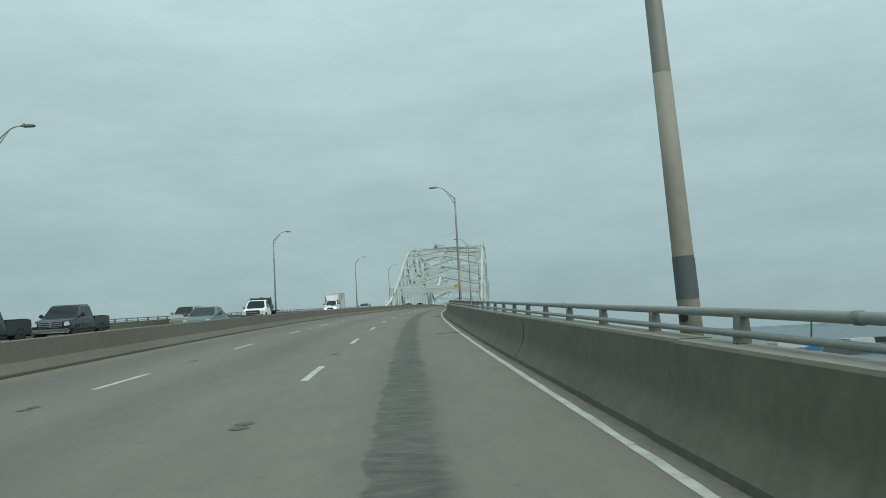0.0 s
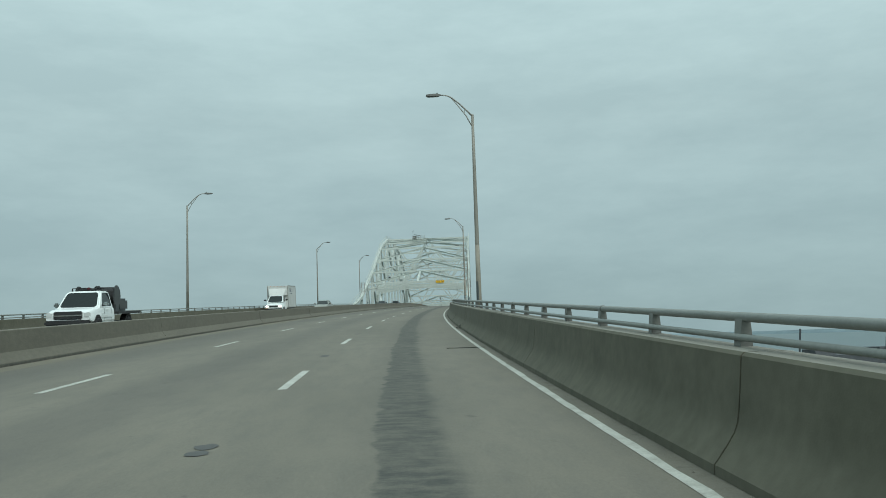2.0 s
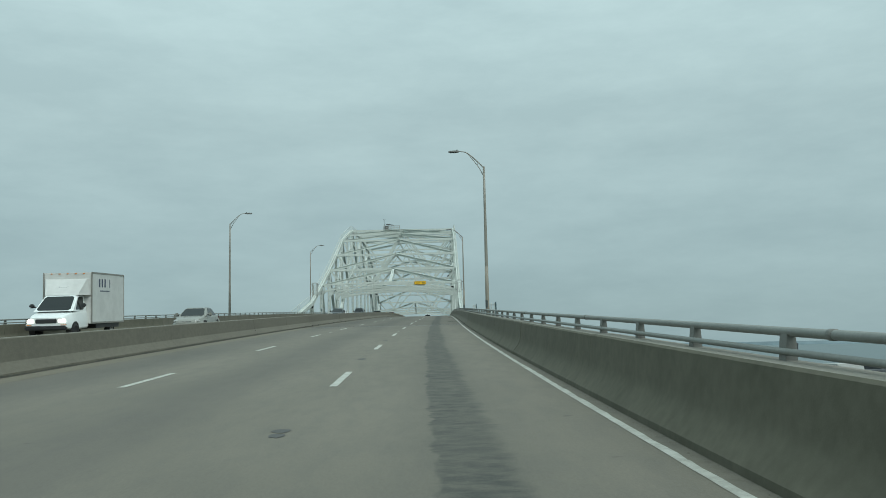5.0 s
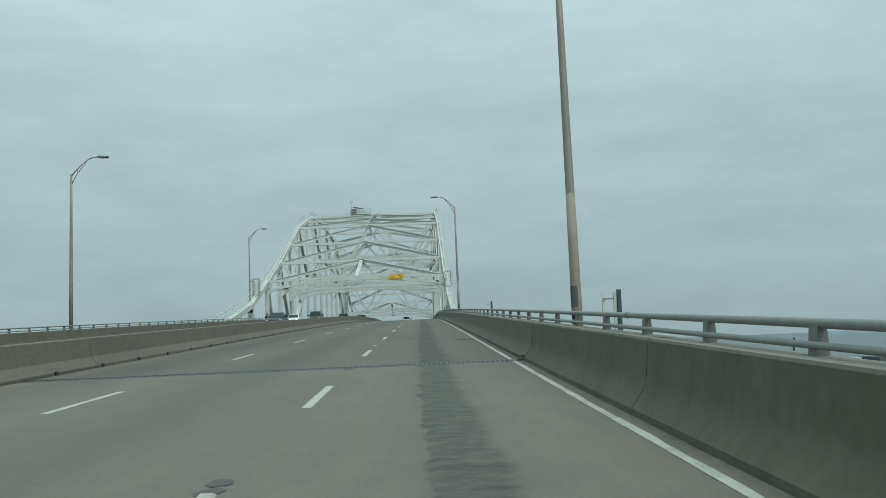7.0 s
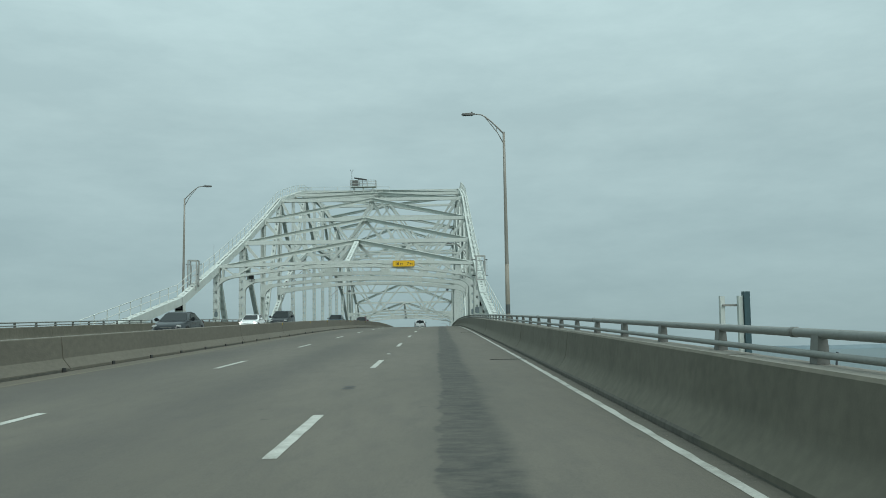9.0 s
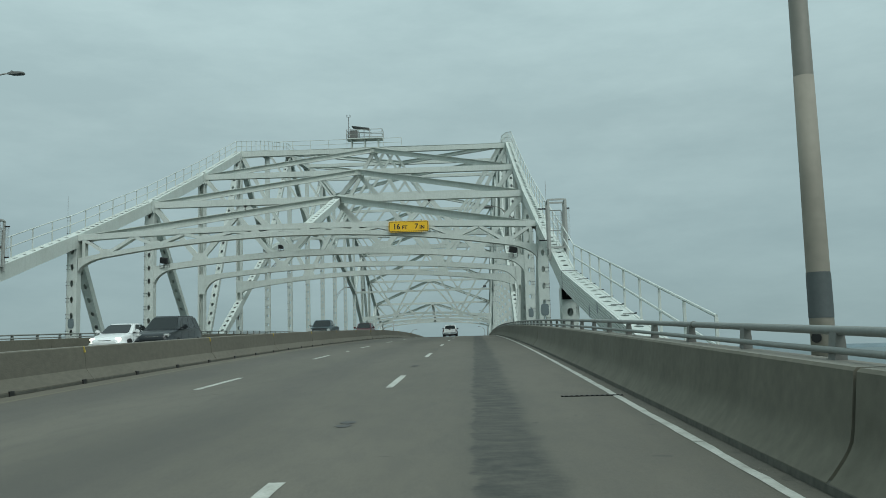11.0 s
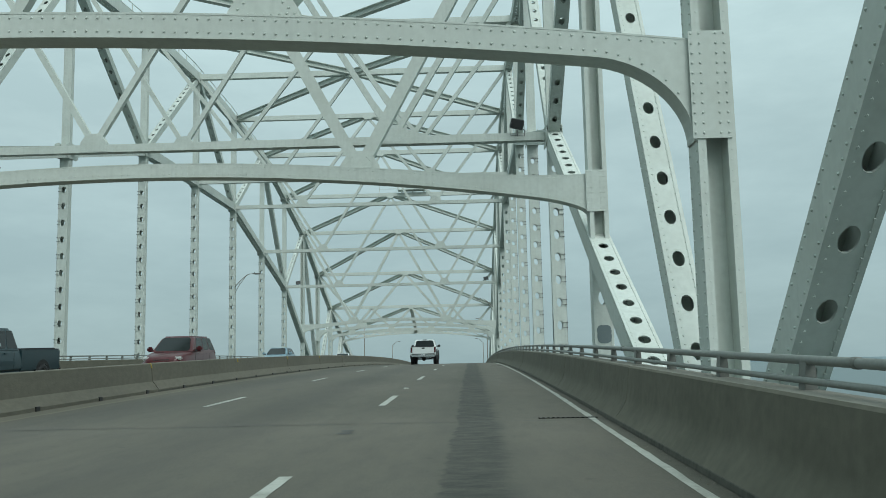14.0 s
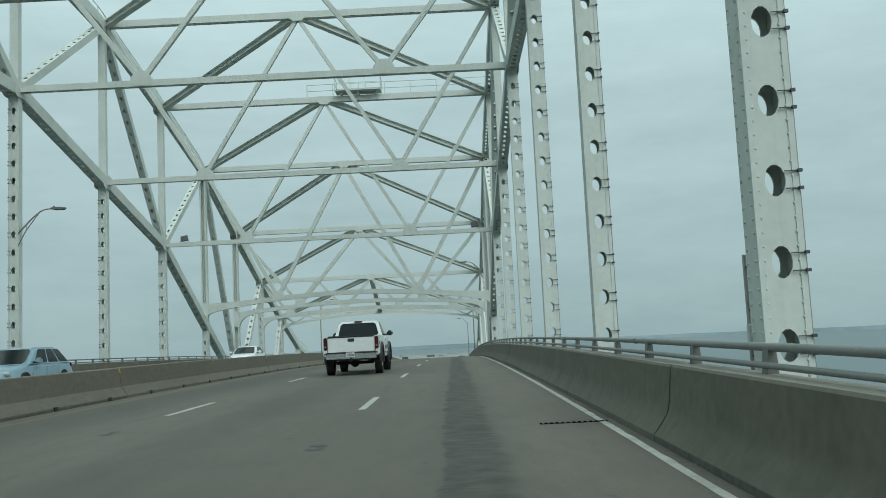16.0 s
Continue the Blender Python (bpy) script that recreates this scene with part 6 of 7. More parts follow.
def arch(t, x, y, r, out, flare=None, rest=0.0):
    """The dark wheel well, and a flare round it where the vehicle has one."""
    s = 1 if x > 0 else -1
    bm = bmesh.new()
    n = 18
    a0 = -0.25
    pts = [(math.cos(a0 + (math.pi - 2 * a0) * k / n), math.sin(a0 + (math.pi - 2 * a0) * k / n)) for k in range(n + 1)]
    f = [bm.verts.new((x + s * out, y + c * r, rest + q * r)) for c, q in pts]
    b = [bm.verts.new((x - s * 0.25, y + c * r, rest + q * r)) for c, q in pts]
    bm.faces.new(f)
    bm.faces.new(b)
    for k in range(n + 1):
        bm.faces.new((f[k], f[(k + 1) % (n + 1)], b[(k + 1) % (n + 1)], b[k]))
    part("wheel_well", bm, UNDER, t)
    if flare is not None:
        bm = bmesh.new()
        rows = []
        for c, q in pts:
            rows.append([bm.verts.new((x + s * d, y + c * rr, rest + q * rr)) for rr, d in ((r * 0.98, -0.03), (r * 0.98, out + 0.05), (r * 1.05, out + 0.07), (r * 1.15, out + 0.035), (r * 1.17, -0.03))])
        for a, c in zip(rows, rows[1:]):
            for k in range(4):
                bm.faces.new((a[k], a[k + 1], c[k + 1], c[k]))
        bm.faces.new(rows[0])
        bm.faces.new(rows[-1][::-1])
        shaped("flare", bm, flare, t, "black plastic wheel-arch flare" if flare is TRIM else "")


def rounded_box(name, c, s, material, parent, label="", r=0.03, m=None):
    bm = bmesh.new()
    add_box(bm, (0, 0, 0), s)
    bmesh.ops.bevel(bm, geom=bm.edges[:], offset=min(r, min(s) * 0.4), segments=2, affect="EDGES")
    bmesh.ops.transform(bm, matrix=(m or Matrix.Identity(4)) @ Matrix.Translation(c), verts=bm.verts)
    return shaped(name, bm, material, parent, label, 40)


def mirror(t, x, y, z, material):
    s = 1 if x > 0 else -1
    m = rounded_box("door_mirror", (x + s * 0.20, y, z + 0.03), (0.25, 0.13, 0.20), material, t, r=0.06)
    rounded_box("mirror_arm", (x + s * 0.08, y, z - 0.02), (0.20, 0.07, 0.06), TRIM, m, r=0.02)


def pickup(label, m, body, L=5.9, cab_base=(-0.35, 1.75), cab_roof=(-0.22, 0.95), grille=None, flare=None, bumper=None, zc=1.95, lit=False, rear_detail=False,
           panes=((0.05, 0.36), (0.40, 0.80)), bed=True, wheel_r=0.40, lift=0.0):
    """A full-size pickup that heads along +y; its origin is on the road under its middle."""
    t = thing("pickup_truck", label, "pickup truck", m=m)
    h, W = L / 2, 0.99
    belt = 1.27
    c0, c1 = cab_base
    # front half: cab sides and hood
    bm = bmesh.new()
    add_loft(bm, [(c0 - 0.01, 0.62, belt, W, W - 0.03), (c0 + 0.4, 0.60, belt + 0.01, W, W - 0.03), (c1 - 0.5, 0.60, belt + 0.01, W, W - 0.03), (c1, 0.60, belt - 0.01, W, W - 0.04), (h - 0.55, 0.60, 1.19, W, W - 0.06),
                  (h - 0.22, 0.62, 1.13, W - 0.02, W - 0.10), (h - 0.12, 0.70, 1.05, W - 0.06, W - 0.16)], 0.12)
    shaped("front_body", bm, body, t)
    cabin(t, cab_base, cab_roof, belt - 0.03, zc, W - 0.05, W - 0.24, body, panes, round_=0.07)
    for s in (-1, 1):
        rounded_box("rocker_panel", (s * (W - 0.09), (c0 + c1) / 2 - 0.1, 0.56), (0.12, c1 - c0, 0.14), body, t)
        mirror(t, s * (W - 0.10), c1 - 0.42, 1.36, TRIM if bumper is None or flare is not None else CHROME)
        for u in ((c0 + 0.55),) if len(panes) < 3 else (c0 + 0.3, c0 + 1.25):
            rounded_box("door_handle", (s * (W + 0.005), u + 0.35, 1.14), (0.03, 0.17, 0.05), TRIM if flare is not None else body, t)
        for y in (c0 + 0.42, c1 - 0.55):
            bm = bmesh.new()
            add_box(bm, (s * (W + 0.001), y, 0.92), (0.006, 0.012, 0.56))
            part("door_gap", bm, UNDER, t)
        rounded_box("side_moulding", (s * (W + 0.012), (c0 + c1) / 2 + 0.15, 0.86), (0.02, c1 - c0 - 0.5, 0.13), GREY_BOX if flare is not None else body, t)
    if bed:
        for s in (-1, 1):
            bm = bmesh.new()
            add_box(bm, (s * (W - 0.045), (-h + 0.12 + c0 - 0.02) / 2, 0.93), (0.09, c0 - 0.02 + h - 0.12, 0.66))
            bmesh.ops.bevel(bm, geom=[e for e in bm.edges if abs(e.verts[0].co.y - e.verts[1].co.y) > 1], offset=0.035, segments=2, affect="EDGES")
            shaped("bed_side", bm, body, t)
            rounded_box("bed_rail_cap", (s * (W - 0.045), (-h + 0.12 + c0 - 0.02) / 2, 1.268), (0.085, c0 + h - 0.2, 0.014), body, t)
        bm = bmesh.new()
        add_box(bm, (0, (-h + c0) / 2, 0.70), (2 * W - 0.2, c0 + h - 0.2, 0.06))
        part("bed_floor", bm, TRIM, t)
        tg = rounded_box("tailgate", (0, -h + 0.15, 0.96), (2 * W - 0.285, 0.08, 0.60), body, t, r=0.025)
        rounded_box("tailgate_cap", (0, -h + 0.15, 1.275), (2 * W - 0.30, 0.12, 0.07), TRIM, tg, "black tailgate top cap", 0.02)
        rounded_box("tailgate_handle", (0, -h + 0.103, 1.15), (0.24, 0.035, 0.11), TRIM, tg, "black tailgate handle", 0.03)
        for s in (-1, 1):
            tl = rounded_box("tail_light", (s * (W - 0.070), -h + 0.125, 1.03), (0.135, 0.10, 0.45), TAIL_RED, t, "dark red tail light", 0.03)
            rounded_box("reversing_lens", (s * (W - 0.070), -h + 0.073, 0.93), (0.085, 0.02, 0.07), SMOKED, tl)
            bm = bmesh.new()
            add_box(bm, (s * (W - 0.1405), -h + 0.15, 0.96), (0.007, 0.10, 0.58))
            part("tailgate_gap", bm, UNDER, t)
            rounded_box("rear_corner", (s * (W - 0.06), -h + 0.135, 0.71), (0.14, 0.09, 0.22), body, t)
        if rear_detail:
            b = rounded_box("rear_bumper", (0, -h + 0.02, 0.585), (2 * W - 0.02, 0.20, 0.20), CHROME, t, "dull chrome step bumper", 0.085)
            rounded_box("step_pad", (0, -h + 0.03, 0.69), (2 * W - 0.06, 0.17, 0.04), TRIM, b, "black step pad", 0.015)
            pl = rounded_box("number_plate", (-0.02, -h - 0.085, 0.63), (0.31, 0.012, 0.16), PLATE, b, "white number plate", 0.01)
            bm = bmesh.new()
            for k in range(7):
                add_box(bm, (-0.13 + 0.037 * k, -h - 0.093, 0.615), (0.022, 0.004, 0.07))
            add_box(bm, (-0.02, -h - 0.093, 0.685), (0.12, 0.004, 0.02))
            part("plate_bars", bm, BAR_BLUE, pl)
            bm = bmesh.new()
            add_box(bm, (0, -h + 0.08, 0.47), (1.1, 0.08, 0.08))
            add_box(bm, (0, -h + 0.02, 0.45), (0.09, 0.22, 0.09))
            add_tube(bm, [(0, -h - 0.10, 0.42), (0, -h - 0.10, 0.49), (0, -h - 0.10, 0.53)], [0.02, 0.035, 0.02], 8)
            part("tow_hitch", bm, UNDER, t, "black tow hitch with a ball")
            bm = bmesh.new()
            add_tube(bm, [(-W + 0.3, -h + 1.25, wheel_r), (W - 0.3, -h + 1.25, wheel_r)], 0.06, 10)
            bmesh.ops.create_icosphere(bm, subdivisions=2, radius=0.17, matrix=Matrix.Translation((0, -h + 1.25, wheel_r)))
            shaped("rear_axle", bm, UNDER, t)
            bm = bmesh.new()
            add_tube(bm, [(0, -h + 0.62, 0.60), (0, -h + 0.62, 0.40)], 0.36, 20)
            bmesh.ops.bevel(bm, geom=[e for e in bm.edges if abs(e.verts[0].co.z - e.verts[1].co.z) < 0.01], offset=0.06, segments=2, affect="EDGES")
            shaped("spare_wheel", bm, BLACK, t, "spare wheel slung under the bed")
            bm = bmesh.new()
            for e in (-1, 1):
                add_box(bm, (e * 0.52, -h + 0.9, 0.56), (0.09, 1.6, 0.16))
                add_box(bm, (e * 0.60, -h + 0.95, 0.50), (0.07, 1.1, 0.05))
                add_tube(bm, [(e * 0.45, -h + 1.05, 0.40), (e * 0.36, -h + 1.2, 0.78)], 0.03, 8)
                add_box(bm, (e * 0.72, -h + 0.78, 0.50), (0.24, 0.02, 0.26))
            part("rear_frame", bm, UNDER, t)
            rounded_box("third_brake_light", (0, cab_roof[0] - 0.015, zc - 0.03), (0.34, 0.05, 0.06), TAIL_RED, t, "red and clear roof brake light", 0.02)
            bm = bmesh.new()
            add_box(bm, (0.62, -h + 0.30, 0.44), (0.05, 0.5, 0.05))
            add_tube(bm, [(0.62, -h + 0.9, 0.45), (0.62, -h + 0.15, 0.43)], 0.04, 8)
            part("exhaust", bm, UNDER, t)
            # bed-side badge: two grey digits and a red cross stroke
            for s in (-1, 1):
                for word, dy, col in (("4", 0.0, GREY_BOX), ("x", 0.13, TAIL_RED), ("4", 0.20, GREY_BOX)):
                    cu = bpy.data.curves.new("badge", "FONT")
                    cu.body, cu.size, cu.extrude, cu.offset = word, 0.2 if word == "4" else 0.15, 0.002, 0.006
                    ob = bpy.data.objects.new("badge", cu)
                    scene.collection.objects.link(ob)
                    bpy.context.view_layer.update()
                    me = bpy.data.meshes.new_from_object(ob.evaluated_get(bpy.context.evaluated_depsgraph_get()))
                    bpy.data.objects.remove(ob)
                    me.materials.clear()
                    me.materials.append(col)
                    o = new("badge", me)
                    o.parent = t
                    o.matrix_basis = pose(s * (W + 0.003), -h + (0.32 + dy if s > 0 else 0.62 - dy), 0.98, 90, 0, 90 * s)
            rounded_box("tool_box", (0, c0 - 0.32, 1.20), (2 * W - 0.22, 0.5, 0.20), P_WHITE, t, "white bed tool box", 0.03)
        else:
            rounded_box("rear_bumper", (0, -h + 0.03, 0.60), (2 * W - 0.04, 0.18, 0.16), CHROME, t)
    # nose
    gr = rounded_box("grille", (0, h - 0.13, 0.93), (1.24, 0.10, 0.36), TRIM if grille is TRIM else CHROME, t, "black grille" if grille is TRIM else "chrome grille", 0.05)
    if grille is TRIM:
        bm = bmesh.new()
        add_box(bm, (0, h - 0.07, 0.93), (1.2, 0.02, 0.05))
        part("grille_bar", bm, CHROME, gr)
    else:
        for k in range(3):
            for s in (-1, 1):
                bm = bmesh.new()
                add_box(bm, (s * 0.30, h - 0.075, 0.84 + 0.10 * k), (0.50, 0.02, 0.055))
                part("grille_opening", bm, UNDER, gr)
    for s in (-1, 1):
        rounded_box("headlight", (s * (W - 0.19), h - 0.15, 0.95), (0.30, 0.10, 0.24), BEAM if lit else LENS, t, r=0.05)
    rounded_box("front_bumper", (0, h - 0.10, 0.62), (2 * W - 0.02, 0.22, 0.22), bumper or CHROME, t, r=0.06)
    bm = bmesh.new()
    add_box(bm, (0, 0, 0.52), (1.3, L - 0.7, 0.16))
    part("chassis", bm, UNDER, t)
    for y in (-h + 1.25, h - 0.95):
        for s in (-1, 1):
            arch(t, s * (W - 0.01), y, wheel_r + 0.11, 0.012, flare, wheel_r + 0.03)
            wheel(t, s * (W - 0.10), y, wheel_r, 0.27)
    for o in t.children:
        if lift and not o.name.startswith(("wheel.", "rear_axle")) and o.name != "wheel":
            o.matrix_basis = pose(0, 0, lift) @ o.matrix_basis
    return t


def car(label, category, m, body, shape="sedan", lit=False, L=4.7):
    """A passenger car that heads along +y; its origin is on the road under its middle."""
    name = {"sedan": "sedan_car", "suv": "suv_car", "hatch": "hatchback_car"}[shape]
    t = thing(name, label, category, m=m)
    k = L / 4.7
    up = 0.14 if shape == "suv" else 0.0
    W = 0.92
    tail = 1.02 if shape != "suv" else 1.08
    st = [(-2.33, 0.45, 0.80, 0.72, 0.66), (-2.27, 0.32, tail - 0.06, 0.84, 0.76), (-2.0, 0.24, tail, 0.89, 0.80), (-1.2, 0.21, tail, W, 0.84), (0.2, 0.21, 0.99, W, 0.84), (1.0, 0.21, 0.96, W, 0.83),
          (1.7, 0.22, 0.88, 0.90, 0.78), (2.1, 0.26, 0.79, 0.86, 0.70), (2.28, 0.36, 0.70, 0.76, 0.62), (2.34, 0.44, 0.60, 0.66, 0.55)]
    bm = bmesh.new()
    add_loft(bm, [(y * k, zb + up * 0.7, zt + up, a, b) for y, zb, zt, a, b in st], 0.13)
    shaped("body", bm, body, t)
    base, roof, zt = {"sedan": ((-1.75, 1.15), (-0.85, 0.20), 1.46), "suv": ((-2.20, 1.15), (-1.95, 0.35), 1.58), "hatch": ((-2.12, 1.2), (-1.45, 0.25), 1.50)}[shape]
    cabin(t, [b * k for b in base], [b * k for b in roof], 0.95 + up, zt + up, 0.83, 0.62, body, ((0.10, 0.40), (0.44, 0.78)) if shape == "sedan" else ((0.05, 0.26), (0.29, 0.53), (0.56, 0.84)), round_=0.09)
    for s in (-1, 1):
        mirror(t, s * 0.80, 0.72 * k, 1.03 + up, body)
        rounded_box("headlight", (s * 0.62, 2.17 * k, 0.70 + up), (0.32, 0.18, 0.13), BEAM if lit else LENS, t, r=0.05)
        rounded_box("tail_light", (s * 0.66, -2.24 * k, 0.86 + up), (0.28, 0.10, 0.16), TAIL_RED, t, r=0.03)
        for y in (-0.55, 0.45):
            rounded_box("door_handle", (s * 0.915, y * k, 0.86 + up), (0.03, 0.17, 0.03), body, t)
        for y in (-0.95, -0.05, 0.95):
            bm = bmesh.new()
            add_box(bm, (s * 0.918, y * k, 0.62 + up), (0.006, 0.010, 0.5))
            part("door_gap", bm, UNDER, t)
    g = rounded_box("grille", (0, 2.25 * k, 0.62 + up), (0.70, 0.12, 0.14), TRIM, t)
    bm = bmesh.new()
    add_box(bm, (0, 2.32 * k, 0.64 + up), (0.62, 0.012, 0.022))
    part("grille_bar", bm, CHROME, g)
    rounded_box("front_bumper", (0, 2.27 * k, 0.40 + up * 0.8), (1.56, 0.16, 0.20), body, t, r=0.06)
    rounded_box("rear_bumper", (0, -2.29 * k, 0.45 + up * 0.8), (1.6, 0.14, 0.22), body, t, r=0.06)
    bm = bmesh.new()
    add_box(bm, (0, 0, 0.27 + up * 0.5), (1.4, L - 0.8, 0.12))
    part("underbody", bm, UNDER, t)
    for y in (-1.4 * k, 1.38 * k):
        for s in (-1, 1):
            arch(t, s * (W - 0.02), y, 0.385, 0.014, None, 0.33)
            wheel(t, s * (W - 0.115), y, 0.325, 0.21)
    return t


def box_truck(m):
    """A cutaway van with a tall cargo box."""
    t = thing("box_truck", "white box truck with lit headlights and dark lettering bars", "box truck", m=m)
    h, W = 3.55, 1.0
    bm = bmesh.new()
    add_loft(bm, [(0.95, 0.55, 1.45, W, W - 0.05), (2.0, 0.5, 1.42, W, W - 0.05), (2.55, 0.5, 1.34, W, W - 0.08), (3.2, 0.52, 1.20, W - 0.02, W - 0.14), (3.45, 0.58, 1.08, W - 0.06, W - 0.2)], 0.12)
    shaped("nose", bm, P_WHITE, t)
    cabin(t, (0.95, 2.75), (0.95, 1.75), 1.38, 2.18, W - 0.06, W - 0.22, P_WHITE, ((0.22, 0.80),), rear_glass=False, round_=0.06)
    box = rounded_box("cargo_box", (0, -1.25, 2.02), (2.42, 4.5, 2.55), BOX_WHITE, t, r=0.02)
    for s in (-1, 1):
        for z in (0.78, 3.27):
            rounded_box("corner_trim", (s * 1.2, -1.25, z), (0.05, 4.52, 0.09), GALV, box, r=0.01)
        for y in (-3.5, 1.0):
            rounded_box("corner_post", (s * 1.19, y, 2.02), (0.07, 0.07, 2.5), GALV, box, r=0.01)
        bm = bmesh.new()
        for k, (w0, gap) in enumerate(((0.16, 0.0), (0.16, 0.42), (0.30, 0.66), (0.30, 1.04), (0.34, 1.42))):
            if k == 1:
                continue
            add_box(bm, (s * 1.214, (0.2 - gap) if s > 0 else (-1.4 + gap), 2.78), (0.006, w0 * 0.55, 0.42))
        add_box(bm, (s * 1.214, -0.7, 2.38), (0.006, 1.3, 0.05))
        part("side_bars", bm, BAR_BLUE, box, "dark lettering bars on the cargo box")
        mirror(t, s * (W + 0.05), 2.15, 1.62, TRIM)
        rounded_box("headlight", (s * 0.72, 3.42, 0.92), (0.36, 0.12, 0.22), BEAM, t, "lit headlight", 0.04)
        rounded_box("turn_signal", (s * 0.80, 3.42, 0.74), (0.30, 0.10, 0.09), AMBER, t, "amber turn signal")
        bm = bmesh.new()
        add_box(bm, (s * 1.13, -1.3, 0.62), (0.06, 3.2, 0.22))
        part("side_skirt", bm, TRIM, t)
    # wind fairing between cab and box
    bm = bmesh.new()
    lo = [bm.verts.new(p) for p in ((-0.80, 1.75, 2.16), (0.80, 1.75, 2.16), (1.15, 1.0, 2.16), (-1.15, 1.0, 2.16))]
    hi = [bm.verts.new(p) for p in ((-1.0, 1.15, 2.95), (1.0, 1.15, 2.95), (1.15, 1.0, 2.98), (-1.15, 1.0, 2.98))]
    for f in ((lo[0], lo[1], hi[1], hi[0]), (lo[1], lo[2], hi[2], hi[1]), (lo[3], lo[0], hi[0], hi[3]), (hi[0], hi[1], hi[2], hi[3]), (lo[3], lo[2], lo[1], lo[0]), (lo[2], lo[3], hi[3], hi[2])):
        bm.faces.new(f)
    fr = shaped("wind_fairing", bm, BOX_WHITE, t)
    bm = bmesh.new()
    add_box(bm, (0, 1.43, 2.55), (0.5, 0.03, 0.05))
    part("fairing_bar", bm, BAR_BLUE, fr)
    for k in range(5):
        rounded_box("marker_lamp", (-0.8 + 0.4 * k, 1.02, 3.24), (0.10, 0.05, 0.04), AMBER, t, r=0.01)
    rounded_box("grille", (0, 3.44, 0.92), (1.0, 0.10, 0.20), TRIM, t)
    rounded_box("front_bumper", (0, 3.46, 0.60), (1.95, 0.2, 0.2), TRIM, t, r=0.05)
    bm = bmesh.new()
    add_box(bm, (0, 0, 0.58), (1.0, 6.6, 0.2))
    part("chassis", bm, UNDER, t)
    for y in (-2.2, 2.5):
        for s in (-1, 1):
            wheel(t, s * 0.90, y, 0.39, 0.26)
    arch(t, 0.99, 2.5, 0.47, 0.014, None, 0.42)
    arch(t, -0.99, 2.5, 0.47, 0.014, None, 0.42)
    return t


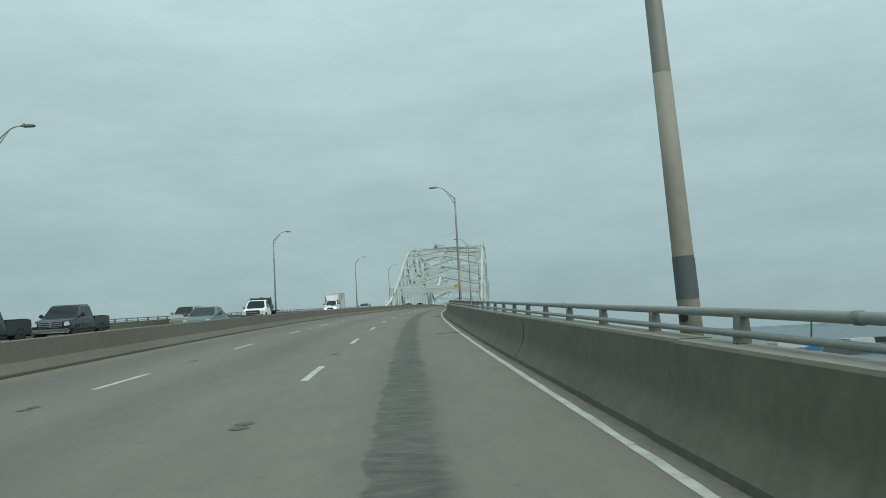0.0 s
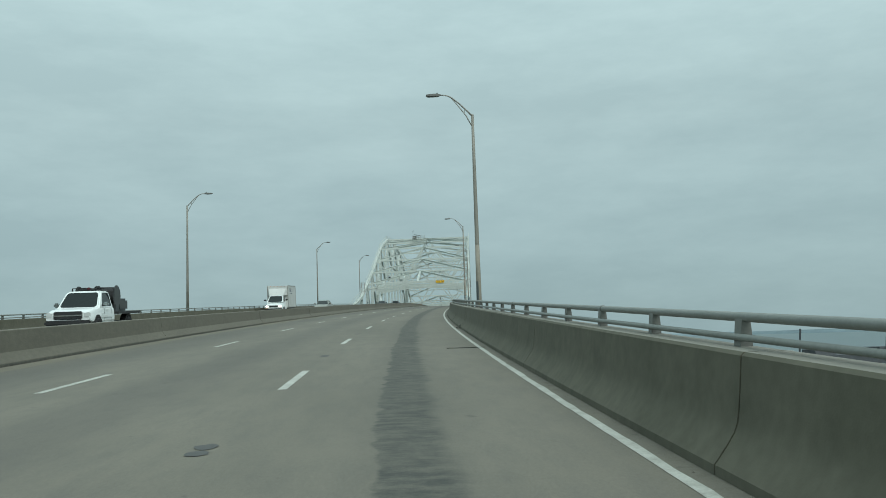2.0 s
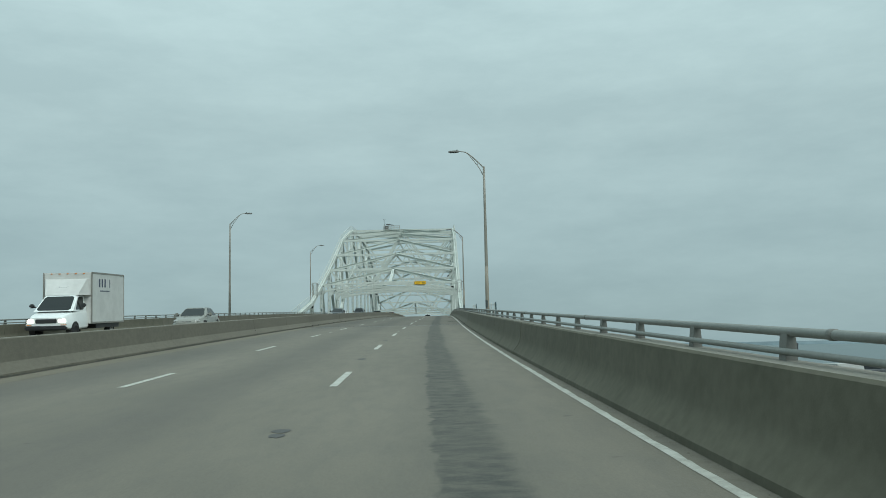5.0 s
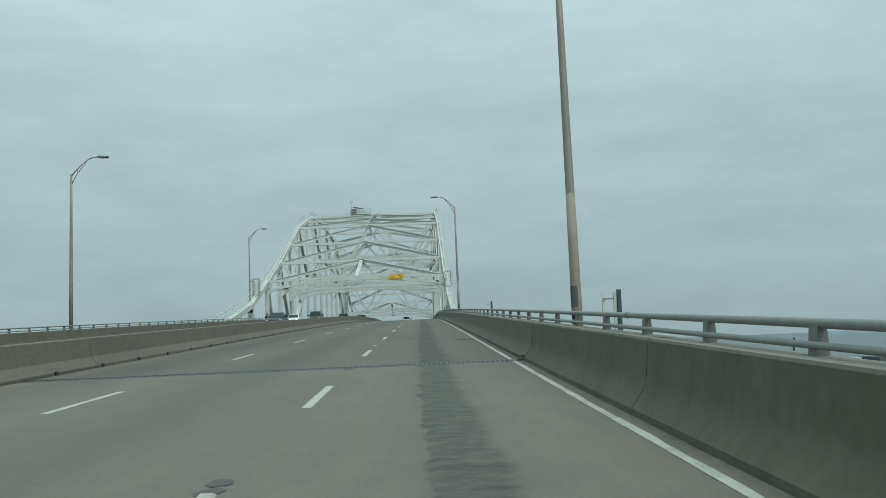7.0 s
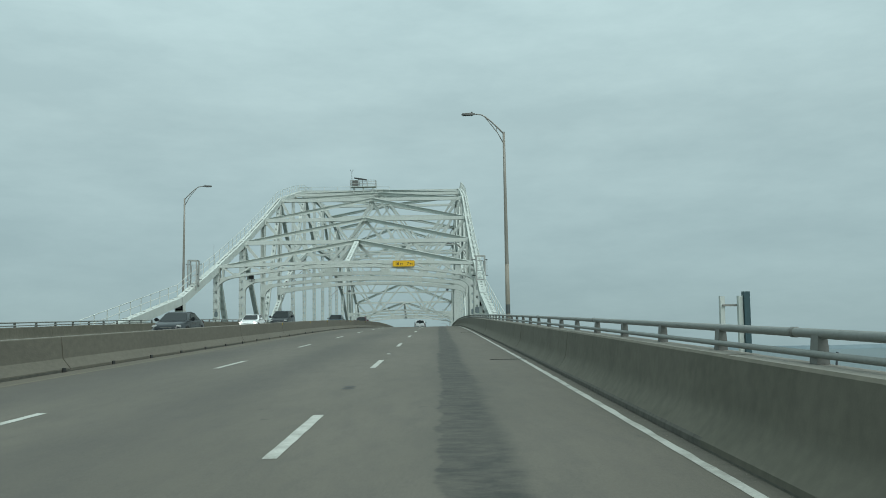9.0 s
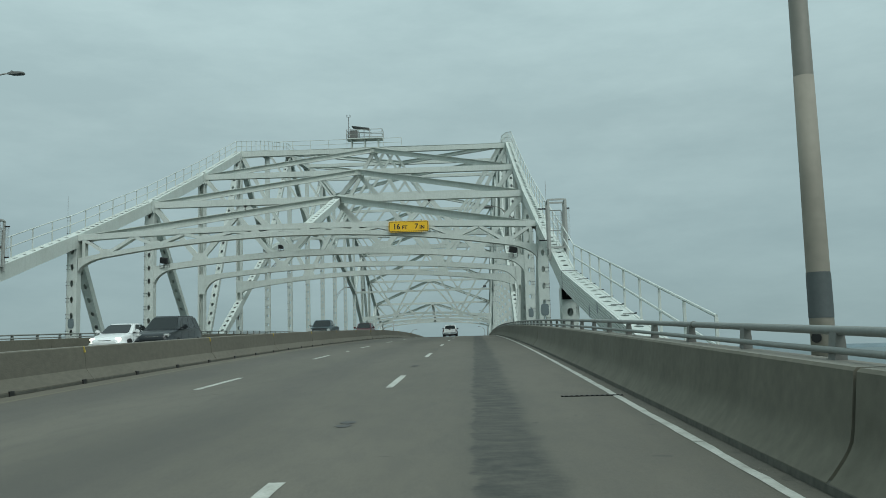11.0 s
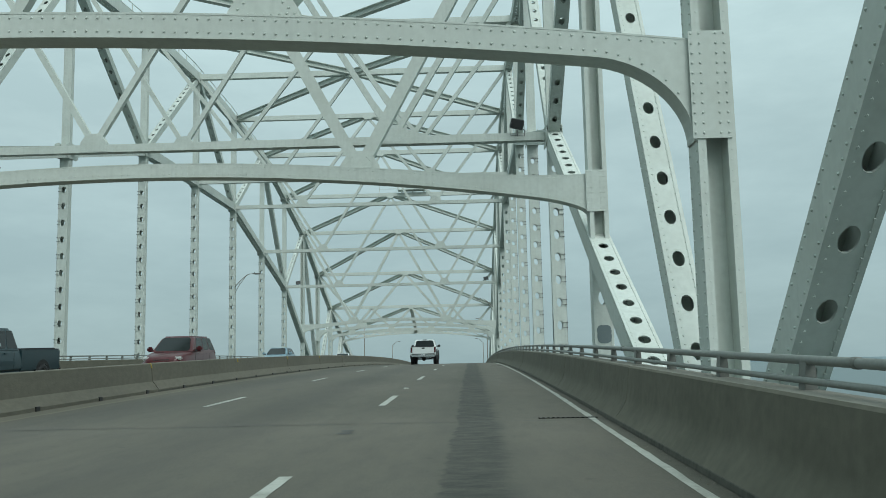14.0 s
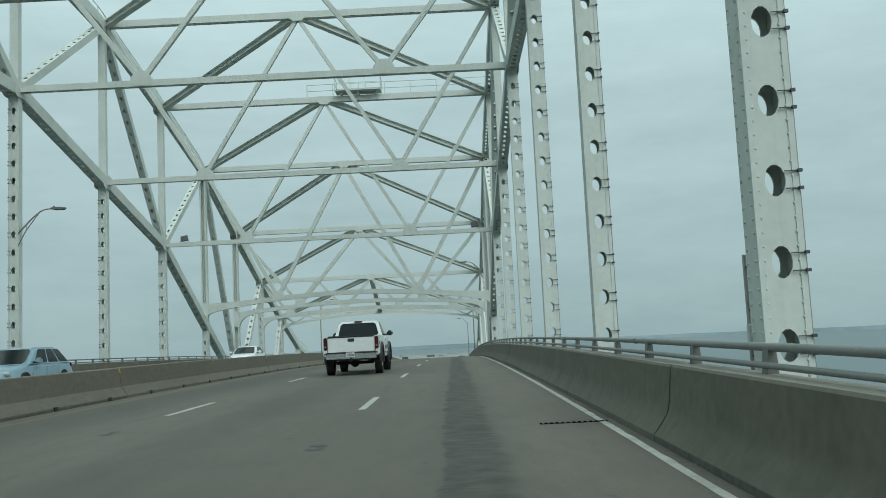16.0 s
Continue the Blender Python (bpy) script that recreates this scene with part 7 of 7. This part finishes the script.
def service_truck(m):
    """A white flatbed service truck with hose reels and a beacon."""
    t = pickup("white flatbed service truck with hose reels and red beacon", m, P_WHITE, L=6.2, cab_base=(0.1, 1.9), cab_roof=(0.2, 1.15), grille=TRIM, bumper=TRIM, bed=False, panes=((0.12, 0.80),), zc=2.0)
    t.name = "service_truck"
    bm = bmesh.new()
    add_box(bm, (0, -1.55, 0.98), (2.3, 3.1, 0.12))
    part("flatbed", bm, TRIM, t)
    for s in (-1, 1):
        bm = bmesh.new()
        add_tube(bm, [(s * 0.05, -0.55, 1.75), (s * 0.85, -0.55, 1.75)], 0.42, 18)
        reel = shaped("hose_reel", bm, BLACK, t, "black hose reel")
        bm = bmesh.new()
        for x in (0.03, 0.87):
            add_tube(bm, [(s * x, -0.55, 1.75), (s * (x + 0.02), -0.55, 1.75)], 0.52, 18)
        shaped("reel_flange", bm, DARK_GREY, reel)
        rounded_box("reel_stand", (s * 0.45, -0.55, 1.2), (0.9, 0.5, 0.4), DARK_GREY, t)
        bm = bmesh.new()
        add_tube(bm, [(s * 0.95, 0.02, 1.0), (s * 0.95, 0.02, 2.15), (s * 0.3, 0.02, 2.15)], 0.035, 8)
        part("headache_rack", bm, TRIM, t)
    rounded_box("tank", (0, -1.9, 1.35), (1.5, 1.3, 0.6), DARK_GREY, t, r=0.1)
    rounded_box("light_bar", (0, 0.55, 2.06), (1.1, 0.2, 0.08), TRIM, t)
    bm = bmesh.new()
    add_tube(bm, [(0.0, 0.55, 2.08), (0.0, 0.55, 2.14), (0, 0.55, 2.18)], [0.09, 0.09, 0.05], 12)
    shaped("beacon", bm, TAIL_RED, t, "red beacon")
    for s in (-1, 1):
        rounded_box("work_light", (s * 0.42, 0.55, 2.15), (0.18, 0.12, 0.1), TRIM, t)
    return t


def facing(a, y):
    return road_pose(a, y, 0.006, 180)


# the pickup ahead on our side, and the oncoming traffic
pickup("white four-wheel-drive pickup truck with red tail lights and black flares", road_pose(-3.72, 354.6, 0.006), P_WHITE, L=6.1, cab_base=(-0.35, 1.85), cab_roof=(-0.18, 1.0), flare=TRIM, rear_detail=True,
       panes=((0.08, 0.34), (0.38, 0.80)), zc=1.88, wheel_r=0.42, lift=0.10)
pickup("dark grey crew-cab pickup truck with a bold chrome grille", facing(-18.2, 52.0), P_DARK, cab_base=(-0.6, 1.75), cab_roof=(-0.5, 0.9), panes=((0.06, 0.40), (0.45, 0.80)), zc=1.93)
pickup("dark pickup truck beyond the median barrier", facing(-18.2, 42.0), P_DARK, zc=1.92)
car("silver-beige SUV with roof racks beside the far parapet", "SUV", facing(-18.2, 74.0), P_SILVER, "suv")
car("blue-grey sedan on the oncoming lanes", "car", facing(-11.9, 55.5), P_GREY, "sedan")
service_truck(facing(-14.6, 84.0))
box_truck(facing(-18.1, 147.0))
car("grey sedan with a dark windscreen on the oncoming lanes", "car", facing(-14.4, 156.0), P_SILVER, "sedan")
car("white sedan with lit headlights on the oncoming lanes", "car", facing(-18.0, 267.0), P_WHITE, "sedan", lit=True)
car("dark grey sedan near the truss portal", "car", facing(-14.6, 231.0), P_DARK, "sedan")
car("dark SUV beside the truss posts", "SUV", facing(-14.6, 264.0), P_DARK, "suv")
pickup("dark teal pickup truck with a black grille", facing(-14.6, 308.0), P_TEAL, grille=TRIM, bumper=CHROME, lit=False, zc=1.90, cab_base=(-0.3, 1.75), cab_roof=(-0.15, 0.85))
car("dark red SUV on the oncoming lanes", "SUV", facing(-11.9, 318.0), P_RED, "suv")
car("light blue hatchback on the oncoming lanes", "car", facing(-14.6, 349.5), P_BLUE, "hatch")
car("white sedan close behind the median barrier", "car", facing(-14.2, 381.0), P_WHITE, "sedan")
